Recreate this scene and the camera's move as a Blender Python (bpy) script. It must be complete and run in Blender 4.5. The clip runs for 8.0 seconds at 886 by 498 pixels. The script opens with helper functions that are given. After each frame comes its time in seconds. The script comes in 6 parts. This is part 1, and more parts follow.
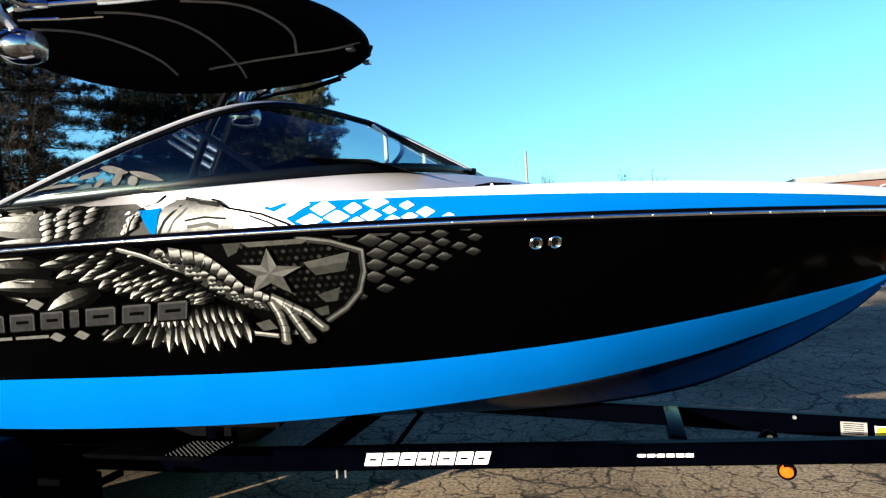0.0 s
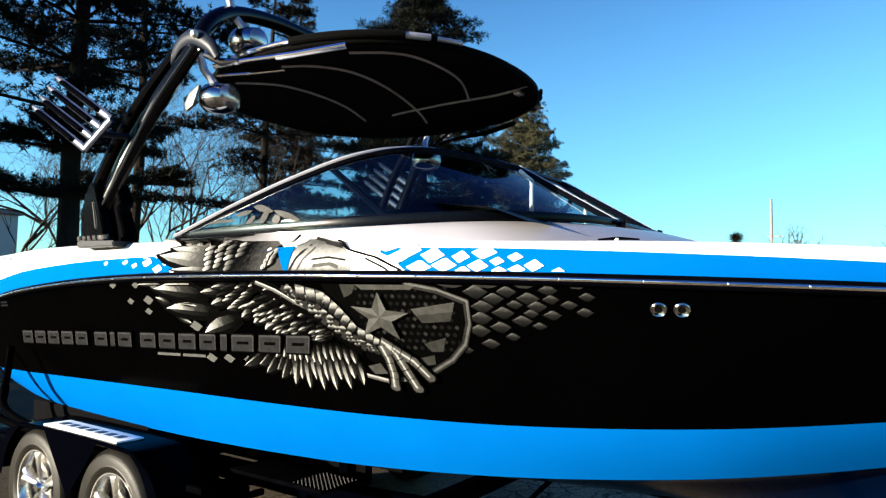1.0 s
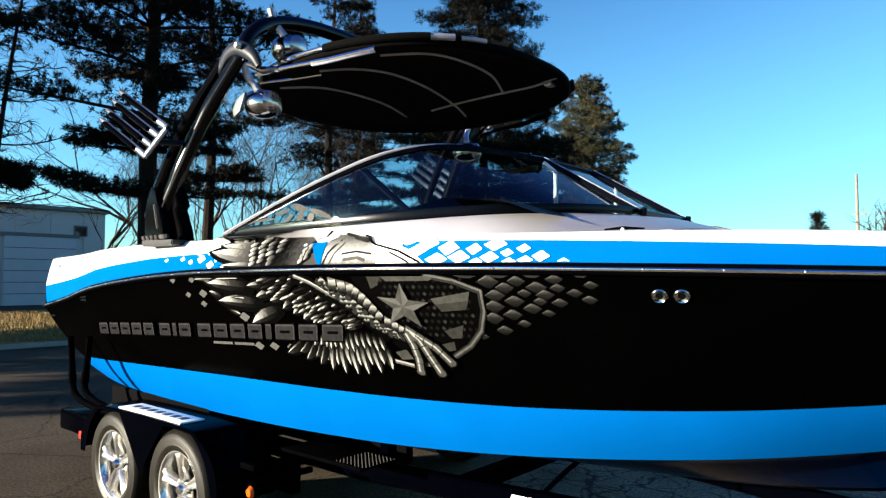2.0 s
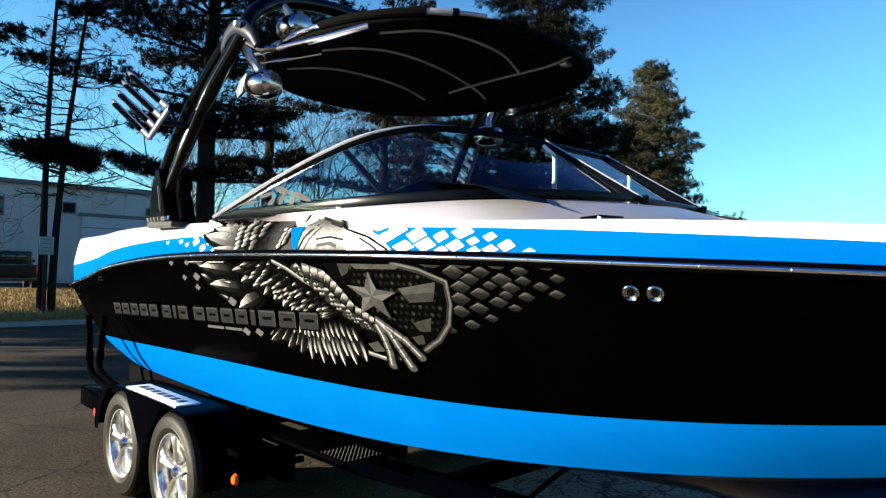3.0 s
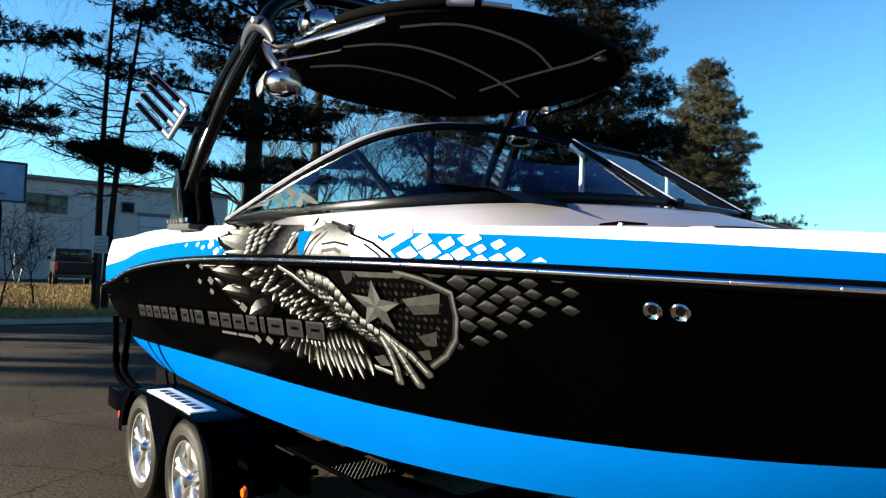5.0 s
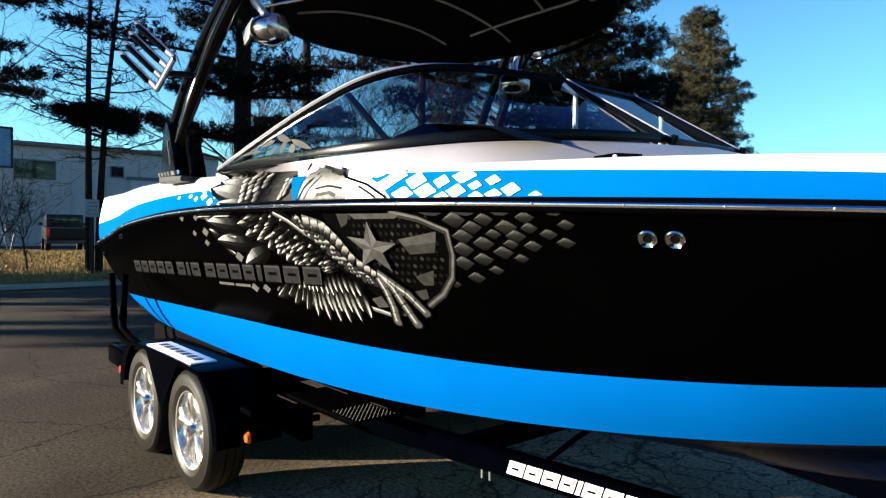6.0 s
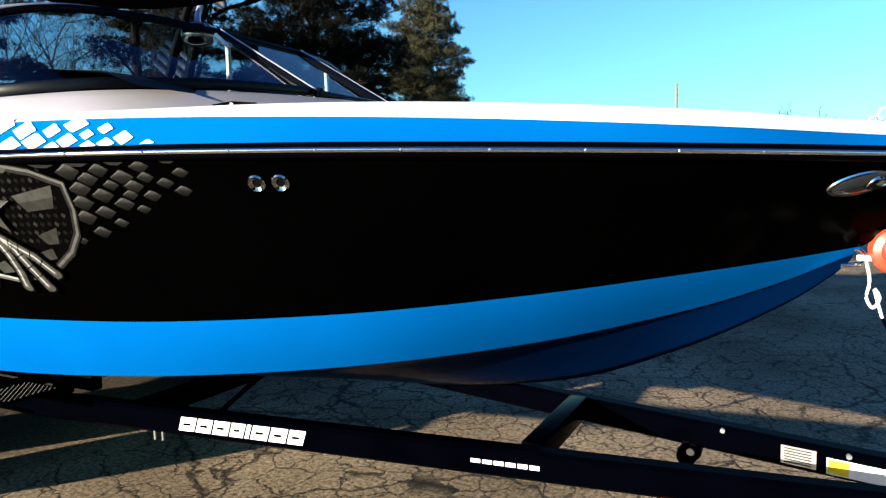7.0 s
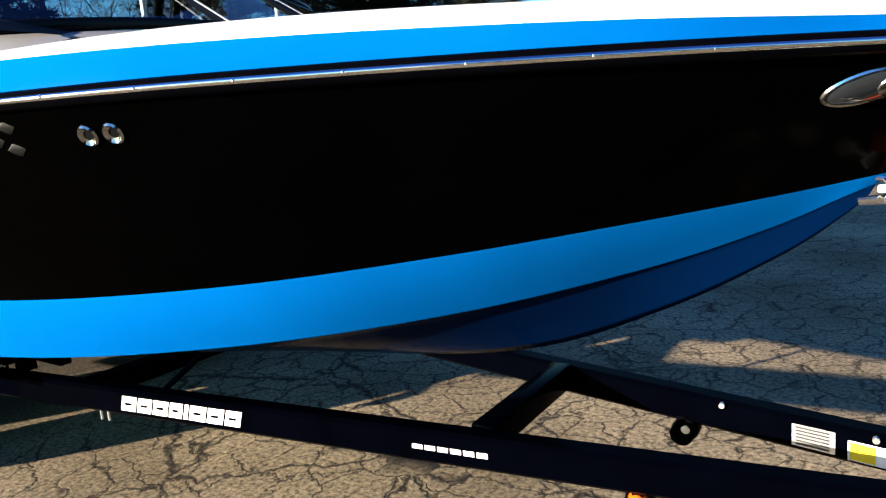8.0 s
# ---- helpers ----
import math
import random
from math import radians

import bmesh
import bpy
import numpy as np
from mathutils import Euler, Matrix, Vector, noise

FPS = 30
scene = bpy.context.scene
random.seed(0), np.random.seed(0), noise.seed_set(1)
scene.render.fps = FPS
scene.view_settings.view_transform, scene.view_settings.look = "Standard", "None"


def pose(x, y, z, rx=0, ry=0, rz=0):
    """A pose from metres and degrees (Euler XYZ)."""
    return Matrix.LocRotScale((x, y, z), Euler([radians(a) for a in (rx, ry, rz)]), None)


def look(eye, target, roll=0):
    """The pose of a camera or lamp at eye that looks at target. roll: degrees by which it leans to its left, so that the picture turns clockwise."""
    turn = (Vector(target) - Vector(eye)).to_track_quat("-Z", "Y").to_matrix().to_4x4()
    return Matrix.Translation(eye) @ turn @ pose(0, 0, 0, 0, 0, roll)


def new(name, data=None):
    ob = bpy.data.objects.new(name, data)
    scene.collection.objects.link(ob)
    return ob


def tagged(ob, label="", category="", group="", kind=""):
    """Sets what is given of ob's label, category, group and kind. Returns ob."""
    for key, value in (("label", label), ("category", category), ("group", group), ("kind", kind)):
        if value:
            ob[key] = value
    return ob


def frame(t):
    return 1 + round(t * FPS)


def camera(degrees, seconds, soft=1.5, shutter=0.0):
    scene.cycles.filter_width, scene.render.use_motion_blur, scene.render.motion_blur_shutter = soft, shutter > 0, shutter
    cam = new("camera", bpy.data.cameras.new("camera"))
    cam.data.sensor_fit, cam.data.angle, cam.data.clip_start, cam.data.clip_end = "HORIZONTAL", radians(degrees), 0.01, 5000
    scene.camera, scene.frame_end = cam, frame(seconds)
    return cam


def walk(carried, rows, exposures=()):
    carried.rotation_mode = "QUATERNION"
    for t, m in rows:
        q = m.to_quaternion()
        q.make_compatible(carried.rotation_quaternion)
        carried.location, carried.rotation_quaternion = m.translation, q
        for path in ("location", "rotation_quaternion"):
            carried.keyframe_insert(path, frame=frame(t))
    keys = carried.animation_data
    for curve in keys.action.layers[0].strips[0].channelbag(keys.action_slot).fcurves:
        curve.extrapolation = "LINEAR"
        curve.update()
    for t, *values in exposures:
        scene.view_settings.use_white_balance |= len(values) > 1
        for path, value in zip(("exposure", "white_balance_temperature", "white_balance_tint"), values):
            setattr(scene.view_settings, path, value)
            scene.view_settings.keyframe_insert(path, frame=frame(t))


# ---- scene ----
cam = camera(67.6, 8.0, soft=1.3)
PATH = [
    (0, (1.135, 0.897, 1.441), (0.605, 2.826, 1.436), -3.5),
    (0.2, (1.179, 0.973, 1.466), (0.538, 2.867, 1.527), -3.4),
    (0.3, (1.214, 1.023, 1.472), (0.46, 2.873, 1.55), -3.5),
    (0.5, (1.298, 1.079, 1.471), (0.303, 2.811, 1.586), -0.8),
    (0.7, (1.367, 1.163, 1.483), (0.285, 2.844, 1.54), 1.6),
    (1, (1.444, 1.2, 1.473), (0.314, 2.844, 1.609), 0.9),
    (1.2, (1.484, 1.217, 1.47), (0.292, 2.82, 1.568), 0.0),
    (1.5, (1.571, 1.177, 1.461), (0.344, 2.756, 1.504), 0.9),
    (1.7, (1.613, 1.176, 1.484), (0.367, 2.74, 1.528), 0.5),
    (2, (1.686, 1.194, 1.485), (0.393, 2.717, 1.582), -0.1),
    (2.2, (1.738, 1.252, 1.479), (0.374, 2.713, 1.558), 1.0),
    (3.3, (1.827, 1.624, 1.503), (0.39, 3.014, 1.564), 1.5),
    (3.5, (1.816, 1.652, 1.51), (0.37, 3.032, 1.576), 1.9),
    (4, (1.815, 1.739, 1.524), (0.301, 3.045, 1.588), 2.6),
    (5.3, (1.763, 1.787, 1.524), (0.232, 3.073, 1.577), 1.9),
    (5.5, (1.758, 1.776, 1.518), (0.23, 3.066, 1.551), 1.7),
    (5.8, (1.762, 1.775, 1.491), (0.224, 3.053, 1.476), 0.4),
    (5.9, (1.765, 1.765, 1.471), (0.226, 3.042, 1.436), 0.4),
    (6, (1.778, 1.78, 1.459), (0.262, 3.083, 1.394), 0.7),
    (6.2, (1.811, 1.797, 1.443), (0.402, 3.213, 1.34), 0.0),
    (6.5, (1.886, 1.811, 1.431), (0.736, 3.441, 1.281), -2.0),
    (6.7, (1.952, 1.86, 1.42), (0.929, 3.571, 1.253), -1.9),
    (7, (2.114, 1.934, 1.411), (1.181, 3.694, 1.228), -1.3),
    (7.2, (2.199, 2.021, 1.393), (1.282, 3.78, 1.142), -1.4),
    (7.5, (2.271, 2.18, 1.378), (1.282, 3.895, 1.093), -4.6),
    (7.7, (2.275, 2.302, 1.363), (1.187, 3.964, 1.129), -5.1),
    (8, (2.312, 2.483, 1.365), (1.197, 4.111, 1.037), -4.7),
]
walk(cam, [(t, look(eye, target, roll)) for t, eye, target, roll in PATH], exposures=[(0.0, 2.16), (7.0, 2.18), (8.0, 2.52)])

# ---- world and sun ----
SUN = Vector((-0.562, -0.809, 0.177)).normalized()
world = bpy.data.worlds.new("sky_world")
scene.world = world
world.use_nodes = True
wn = world.node_tree.nodes
sky = wn.new("ShaderNodeTexSky")
sky.sky_type, sky.sun_disc = "NISHITA", False
sky.sun_elevation = math.asin(SUN.z)
sky.sun_rotation = math.atan2(SUN.x, SUN.y)
sky.air_density, sky.dust_density, sky.ozone_density = 1.0, 0.4, 3.0
wn["Background"].inputs["Strength"].default_value = 0.077
sky_tint = wn.new("ShaderNodeMix")
sky_tint.data_type, sky_tint.blend_type = "RGBA", "MULTIPLY"
sky_tint.inputs["Factor"].default_value = 1.0
# the clear winter sky deepens in blue from the horizon to the zenith
sky_dir, sky_sep, sky_ramp = wn.new("ShaderNodeTexCoord"), wn.new("ShaderNodeSeparateXYZ"), wn.new("ShaderNodeValToRGB")
sky_ramp.color_ramp.interpolation = "EASE"
sky_ramp.color_ramp.elements[0].position, sky_ramp.color_ramp.elements[0].color = 0.22, (0.53, 0.88, 0.98, 1)
sky_ramp.color_ramp.elements[1].position, sky_ramp.color_ramp.elements[1].color = 0.80, (0.12, 0.25, 0.66, 1)
world.node_tree.links.new(sky_dir.outputs["Generated"], sky_sep.inputs[0])
world.node_tree.links.new(sky_sep.outputs["Z"], sky_ramp.inputs["Fac"])
world.node_tree.links.new(sky_ramp.outputs["Color"], sky_tint.inputs["B"])
world.node_tree.links.new(sky.outputs["Color"], sky_tint.inputs["A"])
world.node_tree.links.new(sky_tint.outputs["Result"], wn["Background"].inputs["Color"])
sun_data = bpy.data.lights.new("sun", "SUN")
sun_data.energy, sun_data.angle, sun_data.color = 5.0, radians(0.53), (1.0, 0.89, 0.72)
sun_ob = new("sun", sun_data)
sun_ob.matrix_world = look(SUN * 60, (0, 0, 0))


# ---- materials ----
def mat(name, color, rough=0.5, metal=0.0, coat=0.0, ior=1.5, spec=0.5, emit=None, emit_strength=0.0):
    m = bpy.data.materials.new(name)
    m.use_nodes = True
    b = m.node_tree.nodes["Principled BSDF"]
    b.inputs["Base Color"].default_value = (*color, 1)
    b.inputs["Roughness"].default_value = rough
    b.inputs["Metallic"].default_value = metal
    b.inputs["IOR"].default_value = ior
    b.inputs["Specular IOR Level"].default_value = spec
    b.inputs["Coat Weight"].default_value = coat
    b.inputs["Coat Roughness"].default_value = 0.03
    if emit:
        b.inputs["Emission Color"].default_value = (*emit, 1)
        b.inputs["Emission Strength"].default_value = emit_strength
    return m


def vary(m, scale=8.0, amount=0.25, fine=90.0, bump=0.0, rough_amount=0.0, tint=None, coords="Object"):
    """Two scales of noise in colour, roughness and relief."""
    n, l = m.node_tree.nodes, m.node_tree.links
    b = n["Principled BSDF"]
    base = tuple(b.inputs["Base Color"].default_value)[:3]
    tc = n.new("ShaderNodeTexCoord")
    a = n.new("ShaderNodeTexNoise")
    a.inputs["Scale"].default_value, a.inputs["Detail"].default_value = scale, 6
    f = n.new("ShaderNodeTexNoise")
    f.inputs["Scale"].default_value, f.inputs["Detail"].default_value = fine, 4
    l.new(tc.outputs[coords], a.inputs["Vector"])
    l.new(tc.outputs[coords], f.inputs["Vector"])
    mixv = n.new("ShaderNodeMath")
    mixv.operation = "MULTIPLY_ADD"
    l.new(a.outputs["Fac"], mixv.inputs[0])
    mixv.inputs[1].default_value = 0.65
    half = n.new("ShaderNodeMath")
    half.operation = "MULTIPLY"
    half.inputs[1].default_value = 0.35
    l.new(f.outputs["Fac"], half.inputs[0])
    l.new(half.outputs[0], mixv.inputs[2])
    ramp = n.new("ShaderNodeValToRGB")
    lo = [max(0.0, c * (1 - amount)) for c in base]
    hi = [min(1.0, c * (1 + amount)) for c in (tint or base)]
    ramp.color_ramp.elements[0].position, ramp.color_ramp.elements[1].position = 0.33, 0.67
    ramp.color_ramp.elements[0].color, ramp.color_ramp.elements[1].color = (*lo, 1), (*hi, 1)
    l.new(mixv.outputs[0], ramp.inputs["Fac"])
    l.new(ramp.outputs["Color"], b.inputs["Base Color"])
    if rough_amount:
        r0 = b.inputs["Roughness"].default_value
        mr = n.new("ShaderNodeMapRange")
        mr.inputs["To Min"].default_value, mr.inputs["To Max"].default_value = max(0, r0 - rough_amount), min(1, r0 + rough_amount)
        l.new(mixv.outputs[0], mr.inputs["Value"])
        l.new(mr.outputs["Result"], b.inputs["Roughness"])
    if bump:
        bp = n.new("ShaderNodeBump")
        bp.inputs["Strength"].default_value, bp.inputs["Distance"].default_value = 1.0, bump
        l.new(f.outputs["Fac"], bp.inputs["Height"])
        l.new(bp.outputs["Normal"], b.inputs["Normal"])
    return m


M_BLACK = vary(mat("black_gelcoat", (0.0003, 0.00028, 0.0003), 0.16, ior=1.04, spec=0.25), 3, 0.3, 200, rough_amount=0.03)
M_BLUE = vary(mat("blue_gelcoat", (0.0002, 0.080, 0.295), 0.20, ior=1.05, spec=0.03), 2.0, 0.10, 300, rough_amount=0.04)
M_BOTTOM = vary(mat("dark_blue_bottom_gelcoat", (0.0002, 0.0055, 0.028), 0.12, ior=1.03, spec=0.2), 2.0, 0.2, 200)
M_WHITE = vary(mat("white_gelcoat", (0.64, 0.64, 0.63), 0.18), 3, 0.04, 120)
M_SILVER = vary(mat("silver_metallic_gelcoat", (0.29, 0.283, 0.310), 0.28, 0.15), 4, 0.08, 400)
M_CHROME = vary(mat("polished_steel", (0.78, 0.78, 0.79), 0.12, 1.0), 6, 0.08, 120, rough_amount=0.05)
M_SPKLENS = vary(mat("pinkish_polished_cover", (0.62, 0.50, 0.46), 0.22, 0.85), 14, 0.35, 60, rough_amount=0.1)
M_LENS = vary(mat("smoked_polished_steel", (0.34, 0.34, 0.35), 0.10, 1.0), 6, 0.3, 60, rough_amount=0.05)
M_RUB = vary(mat("black_rubber_trim", (0.0008, 0.0008, 0.0014), 0.3, ior=1.06, spec=0.3), 8, 0.3, 200)
M_FRAME = vary(mat("black_anodised_frame", (0.0014, 0.002, 0.0036), 0.22, ior=1.18), 8, 0.3, 200)
# pale metal for built-in frame highlights, also speaker arms and tube ends
M_FRAME_LIT = vary(mat("brushed_pale_metal", (0.50, 0.50, 0.54), 0.28, 0.6), 8, 0.15, 200)
M_HINGE = vary(mat("blue_grey_cast_joint", (0.008, 0.011, 0.019), 0.4, 0.0, ior=1.2), 8, 0.25, 160, rough_amount=0.08)
M_RACK = vary(mat("dull_polished_rack", (0.075, 0.085, 0.115), 0.26, 0.8), 9, 0.35, 120, rough_amount=0.08)
M_PLATE = vary(mat("brushed_bracket_grey", (0.10, 0.115, 0.12), 0.35, 0.4), 10, 0.2, 160)
M_CREAM = vary(mat("cream_glint", (0.55, 0.52, 0.42), 0.35), 20, 0.1, 160)
M_STEELBLUE = vary(mat("dark_anodised_joint", (0.015, 0.017, 0.021), 0.55, ior=1.25), 8, 0.2, 200)
M_STEP = vary(mat("dull_step_metal", (0.0025, 0.0025, 0.003), 0.6, 0.1, spec=0.2), 12, 0.4, 160, bump=0.002)
M_PRINT = [vary(mat("silver_print_" + n, (v, v, v * w), 0.35, ior=1.1, spec=0.2), 30, 0.25, 240) for n, v, w in (("dark", 0.0007, 0.96), ("mid", 0.013, 0.95), ("light", 0.062, 0.95), ("pale", 0.24, 0.96))]
M_STAR = vary(mat("silver_print_star", (0.034, 0.034, 0.031), 0.35, ior=1.1, spec=0.2), 30, 0.3, 240)
M_SHADE = vary(mat("silver_print_shade", (0.020, 0.020, 0.018), 0.35, ior=1.1, spec=0.2), 30, 0.3, 240)
M_LETTER = vary(mat("grey_brushed_letter", (0.027, 0.027, 0.028), 0.35, ior=1.1, spec=0.2), 30, 0.2, 240)
M_LETTER_FACE = vary(mat("grey_brushed_face", (0.013, 0.013, 0.014), 0.35, ior=1.1, spec=0.2), 30, 0.3, 240)
M_LETTER_DARK = vary(mat("dark_grey_print", (0.0035, 0.0035, 0.0035), 0.35, ior=1.1), 30, 0.2, 240)
M_MATTE = vary(mat("matte_black_plastic", (0.0006, 0.0006, 0.0009), 0.7, ior=1.05, spec=0.1), 10, 0.3, 200)
M_CANVAS = vary(mat("black_canvas", (0.0006, 0.0006, 0.0006), 0.9, spec=0.05), 12, 0.3, 500, bump=0.0006)
M_PIPING = vary(mat("grey_piping", (0.42, 0.41, 0.40), 0.6), 12, 0.2, 300)
M_TOWER = vary(mat("black_powder_coat", (0.0012, 0.0012, 0.0016), 0.13, ior=1.25), 12, 0.3, 300)
M_TRAILER = vary(mat("trailer_dark_blue_paint", (0.0002, 0.0003, 0.0009), 0.14, ior=1.07, spec=0.15), 6, 0.3, 200, rough_amount=0.06)
M_TYRE = vary(mat("tyre_rubber", (0.0062, 0.0054, 0.0036), 0.42, ior=1.25), 14, 0.4, 180, bump=0.001)
M_RIM = vary(mat("cast_alloy", (0.74, 0.72, 0.67), 0.20, 0.85), 10, 0.1, 160, rough_amount=0.08)
M_DECALW = vary(mat("white_vinyl", (0.82, 0.82, 0.82), 0.4), 30, 0.06, 200)
M_DECALK = mat("black_vinyl", (0.02, 0.02, 0.02), 0.4)
M_YELLOW = vary(mat("yellow_label", (0.85, 0.62, 0.01), 0.4), 20, 0.1, 200)
M_AMBER = mat("amber_lens", (0.50, 0.075, 0.004), 0.12)
M_REDLENS = mat("red_lens", (0.6, 0.03, 0.02), 0.12)
M_ROLLER = vary(mat("red_polyurethane", (0.36, 0.034, 0.012), 0.32), 14, 0.2, 160)
M_ZINC = vary(mat("zinc_plate", (0.62, 0.62, 0.60), 0.32, 0.9), 14, 0.2, 200)
M_JACK = vary(mat("white_jack_paint", (0.72, 0.72, 0.68), 0.35), 10, 0.1, 120)
M_STRAP = vary(mat("white_rope", (0.7, 0.68, 0.62), 0.8), 40, 0.2, 200)
M_VINYL_W = vary(mat("white_seat_vinyl", (0.62, 0.62, 0.62), 0.45), 10, 0.06, 200)
M_VINYL_K = vary(mat("black_seat_vinyl", (0.005, 0.005, 0.006), 0.45, spec=0.3), 10, 0.3, 200)
M_DASH = vary(mat("dash_charcoal", (0.007, 0.008, 0.010), 0.5, spec=0.3), 10, 0.3, 200)
M_CARPET = vary(mat("dark_bunk_carpet", (0.0012, 0.0012, 0.0016), 0.95, spec=0.03), 20, 0.4, 300, bump=0.002)
M_TRIM_WALL = vary(mat("white_metal_siding", (0.50, 0.47, 0.43), 0.6), 0.4, 0.08, 6, coords="Object")
M_ROOFTRIM = vary(mat("roof_trim", (0.13, 0.13, 0.13), 0.5), 2, 0.1, 20)
M_DOORPAINT = vary(mat("garage_door_paint", (0.50, 0.51, 0.52), 0.55), 1, 0.08, 12)
M_WINDARK = vary(mat("dark_window_glass", (0.010, 0.012, 0.015), 0.05), 2, 0.3, 12)
M_BRICK = vary(mat("far_brick", (0.10, 0.045, 0.033), 0.85), 0.8, 0.2, 6)
M_CONC = vary(mat("kerb_concrete", (0.24, 0.22, 0.19), 0.9, spec=0.1), 2, 0.2, 60, bump=0.002)
M_CARK = vary(mat("dark_car_paint", (0.004, 0.0045, 0.006), 0.25), 4, 0.3, 60)
M_BARK = vary(mat("pine_bark", (0.017, 0.012, 0.009), 0.9, spec=0.08), 3, 0.45, 40, bump=0.02)
M_BARK2 = vary(mat("grey_bark", (0.032, 0.025, 0.020), 0.9, spec=0.08), 3, 0.4, 40, bump=0.01)
M_POLE = vary(mat("weathered_pole_wood", (0.16, 0.14, 0.12), 0.85), 2, 0.3, 40)
M_BOARD = vary(mat("backboard_blue_grey", (0.12, 0.22, 0.36), 0.3), 3, 0.35, 20)
M_SIGN = vary(mat("faded_sign_white", (0.26, 0.26, 0.25), 0.5), 6, 0.1, 60)


def airbrush(name, axis, stops, rough=0.35):
    """A printed gradient from one end of a shape to the other."""
    m = mat(name, (0.1, 0.1, 0.1), rough, ior=1.1, spec=0.2)
    n, l = m.node_tree.nodes, m.node_tree.links
    tc, sep, ramp = n.new("ShaderNodeTexCoord"), n.new("ShaderNodeSeparateXYZ"), n.new("ShaderNodeValToRGB")
    noi = n.new("ShaderNodeTexNoise")
    noi.inputs["Scale"].default_value, noi.inputs["Detail"].default_value = 60, 4
    add = n.new("ShaderNodeMath")
    add.operation = "MULTIPLY_ADD"
    add.inputs[1].default_value = 0.30
    l.new(tc.outputs["Object"], noi.inputs["Vector"])
    l.new(tc.outputs["Generated"], sep.inputs[0])
    l.new(noi.outputs["Fac"], add.inputs[0])
    l.new(sep.outputs[axis], add.inputs[2])
    cr = ramp.color_ramp
    while len(cr.elements) < len(stops):
        cr.elements.new(0.5)
    for e, (p, v) in zip(cr.elements, stops):
        e.position, e.color = p, (v, v, v * 0.95, 1)
    l.new(add.outputs[0], ramp.inputs["Fac"])
    l.new(ramp.outputs["Color"], n["Principled BSDF"].inputs["Base Color"])
    return m


AIR_X = [airbrush("silver_vane_bright", "X", ((0.16, 0.50), (0.40, 0.19), (0.68, 0.016), (1.0, 0.001))), airbrush("silver_vane_soft", "X", ((0.16, 0.022), (0.45, 0.005), (1.0, 0.0006)))]
AIR_Z = [airbrush("silver_spike_bright", "Z", ((0.16, 0.50), (0.48, 0.19), (0.80, 0.02), (1.0, 0.001))), airbrush("silver_spike_soft", "Z", ((0.16, 0.026), (0.5, 0.006), (1.0, 0.0006)))]
AIR_UP = [airbrush("pale_vane_bright", "X", ((0.16, 0.55), (0.40, 0.26), (0.75, 0.05), (1.0, 0.008))), airbrush("pale_vane_soft", "X", ((0.16, 0.20), (0.5, 0.075), (1.0, 0.010)))]
AIR_RING = airbrush("silver_ring", "Z", ((0.25, 0.001), (0.55, 0.014), (0.90, 0.24), (1.0, 0.06)))
AIR_LOZ = airbrush("grey_lozenge_print", "Z", ((0.2, 0.0025), (0.7, 0.009), (1.0, 0.035)))


def foliage(name, color, tint, rough=0.6):
    m = mat(name, color, rough, spec=0.08)
    n, l = m.node_tree.nodes, m.node_tree.links
    b = n["Principled BSDF"]
    geo = n.new("ShaderNodeNewGeometry")
    noi = n.new("ShaderNodeTexNoise")
    noi.inputs["Scale"].default_value = 0.6
    tc = n.new("ShaderNodeTexCoord")
    l.new(tc.outputs["Object"], noi.inputs["Vector"])
    add = n.new("ShaderNodeMath")
    add.operation = "MULTIPLY_ADD"
    add.inputs[1].default_value = 0.5
    l.new(geo.outputs["Random Per Island"], add.inputs[0])
    sc = n.new("ShaderNodeMath")
    sc.operation = "MULTIPLY"
    sc.inputs[1].default_value = 0.5
    l.new(noi.outputs["Fac"], sc.inputs[0])
    l.new(sc.outputs[0], add.inputs[2])
    ramp = n.new("ShaderNodeValToRGB")
    ramp.color_ramp.elements[0].color = (*[c * 0.6 for c in color], 1)
    ramp.color_ramp.elements[1].color = (*tint, 1)
    l.new(add.outputs[0], ramp.inputs["Fac"])
    l.new(ramp.outputs["Color"], b.inputs["Base Color"])
    return m


# needle colour holds the light: near-black for shaded trees, paler for the sunlit spruce
M_NEEDLE_SHADED = foliage("shaded_needles", (0.0025, 0.003, 0.0018), (0.009, 0.0095, 0.005))
M_SPRUCE_SUNLIT = foliage("sunlit_spruce_needles", (0.022, 0.026, 0.014), (0.076, 0.071, 0.039))
M_DRYGRASS = foliage("dry_grass_blades", (0.15, 0.10, 0.04), (0.36, 0.25, 0.10), 0.8)


def glass_mat(name, tint, gloss=1.0):
    m = bpy.data.materials.new(name)
    m.use_nodes = True
    n, l = m.node_tree.nodes, m.node_tree.links
    n.remove(n["Principled BSDF"])
    out = n["Material Output"]
    tr = n.new("ShaderNodeBsdfTransparent")
    tr.inputs["Color"].default_value = (*tint, 1)
    gl = n.new("ShaderNodeBsdfGlossy")
    gl.inputs["Roughness"].default_value = 0.02
    fr = n.new("ShaderNodeFresnel")
    fr.inputs["IOR"].default_value = 1.5
    mx = n.new("ShaderNodeMixShader")
    l.new(fr.outputs["Fac"], mx.inputs["Fac"])
    l.new(tr.outputs[0], mx.inputs[1])
    l.new(gl.outputs[0], mx.inputs[2])
    l.new(mx.outputs[0], out.inputs["Surface"])
    return m


M_GLASS = glass_mat("tinted_windshield_glass", (0.46, 0.60, 0.64))


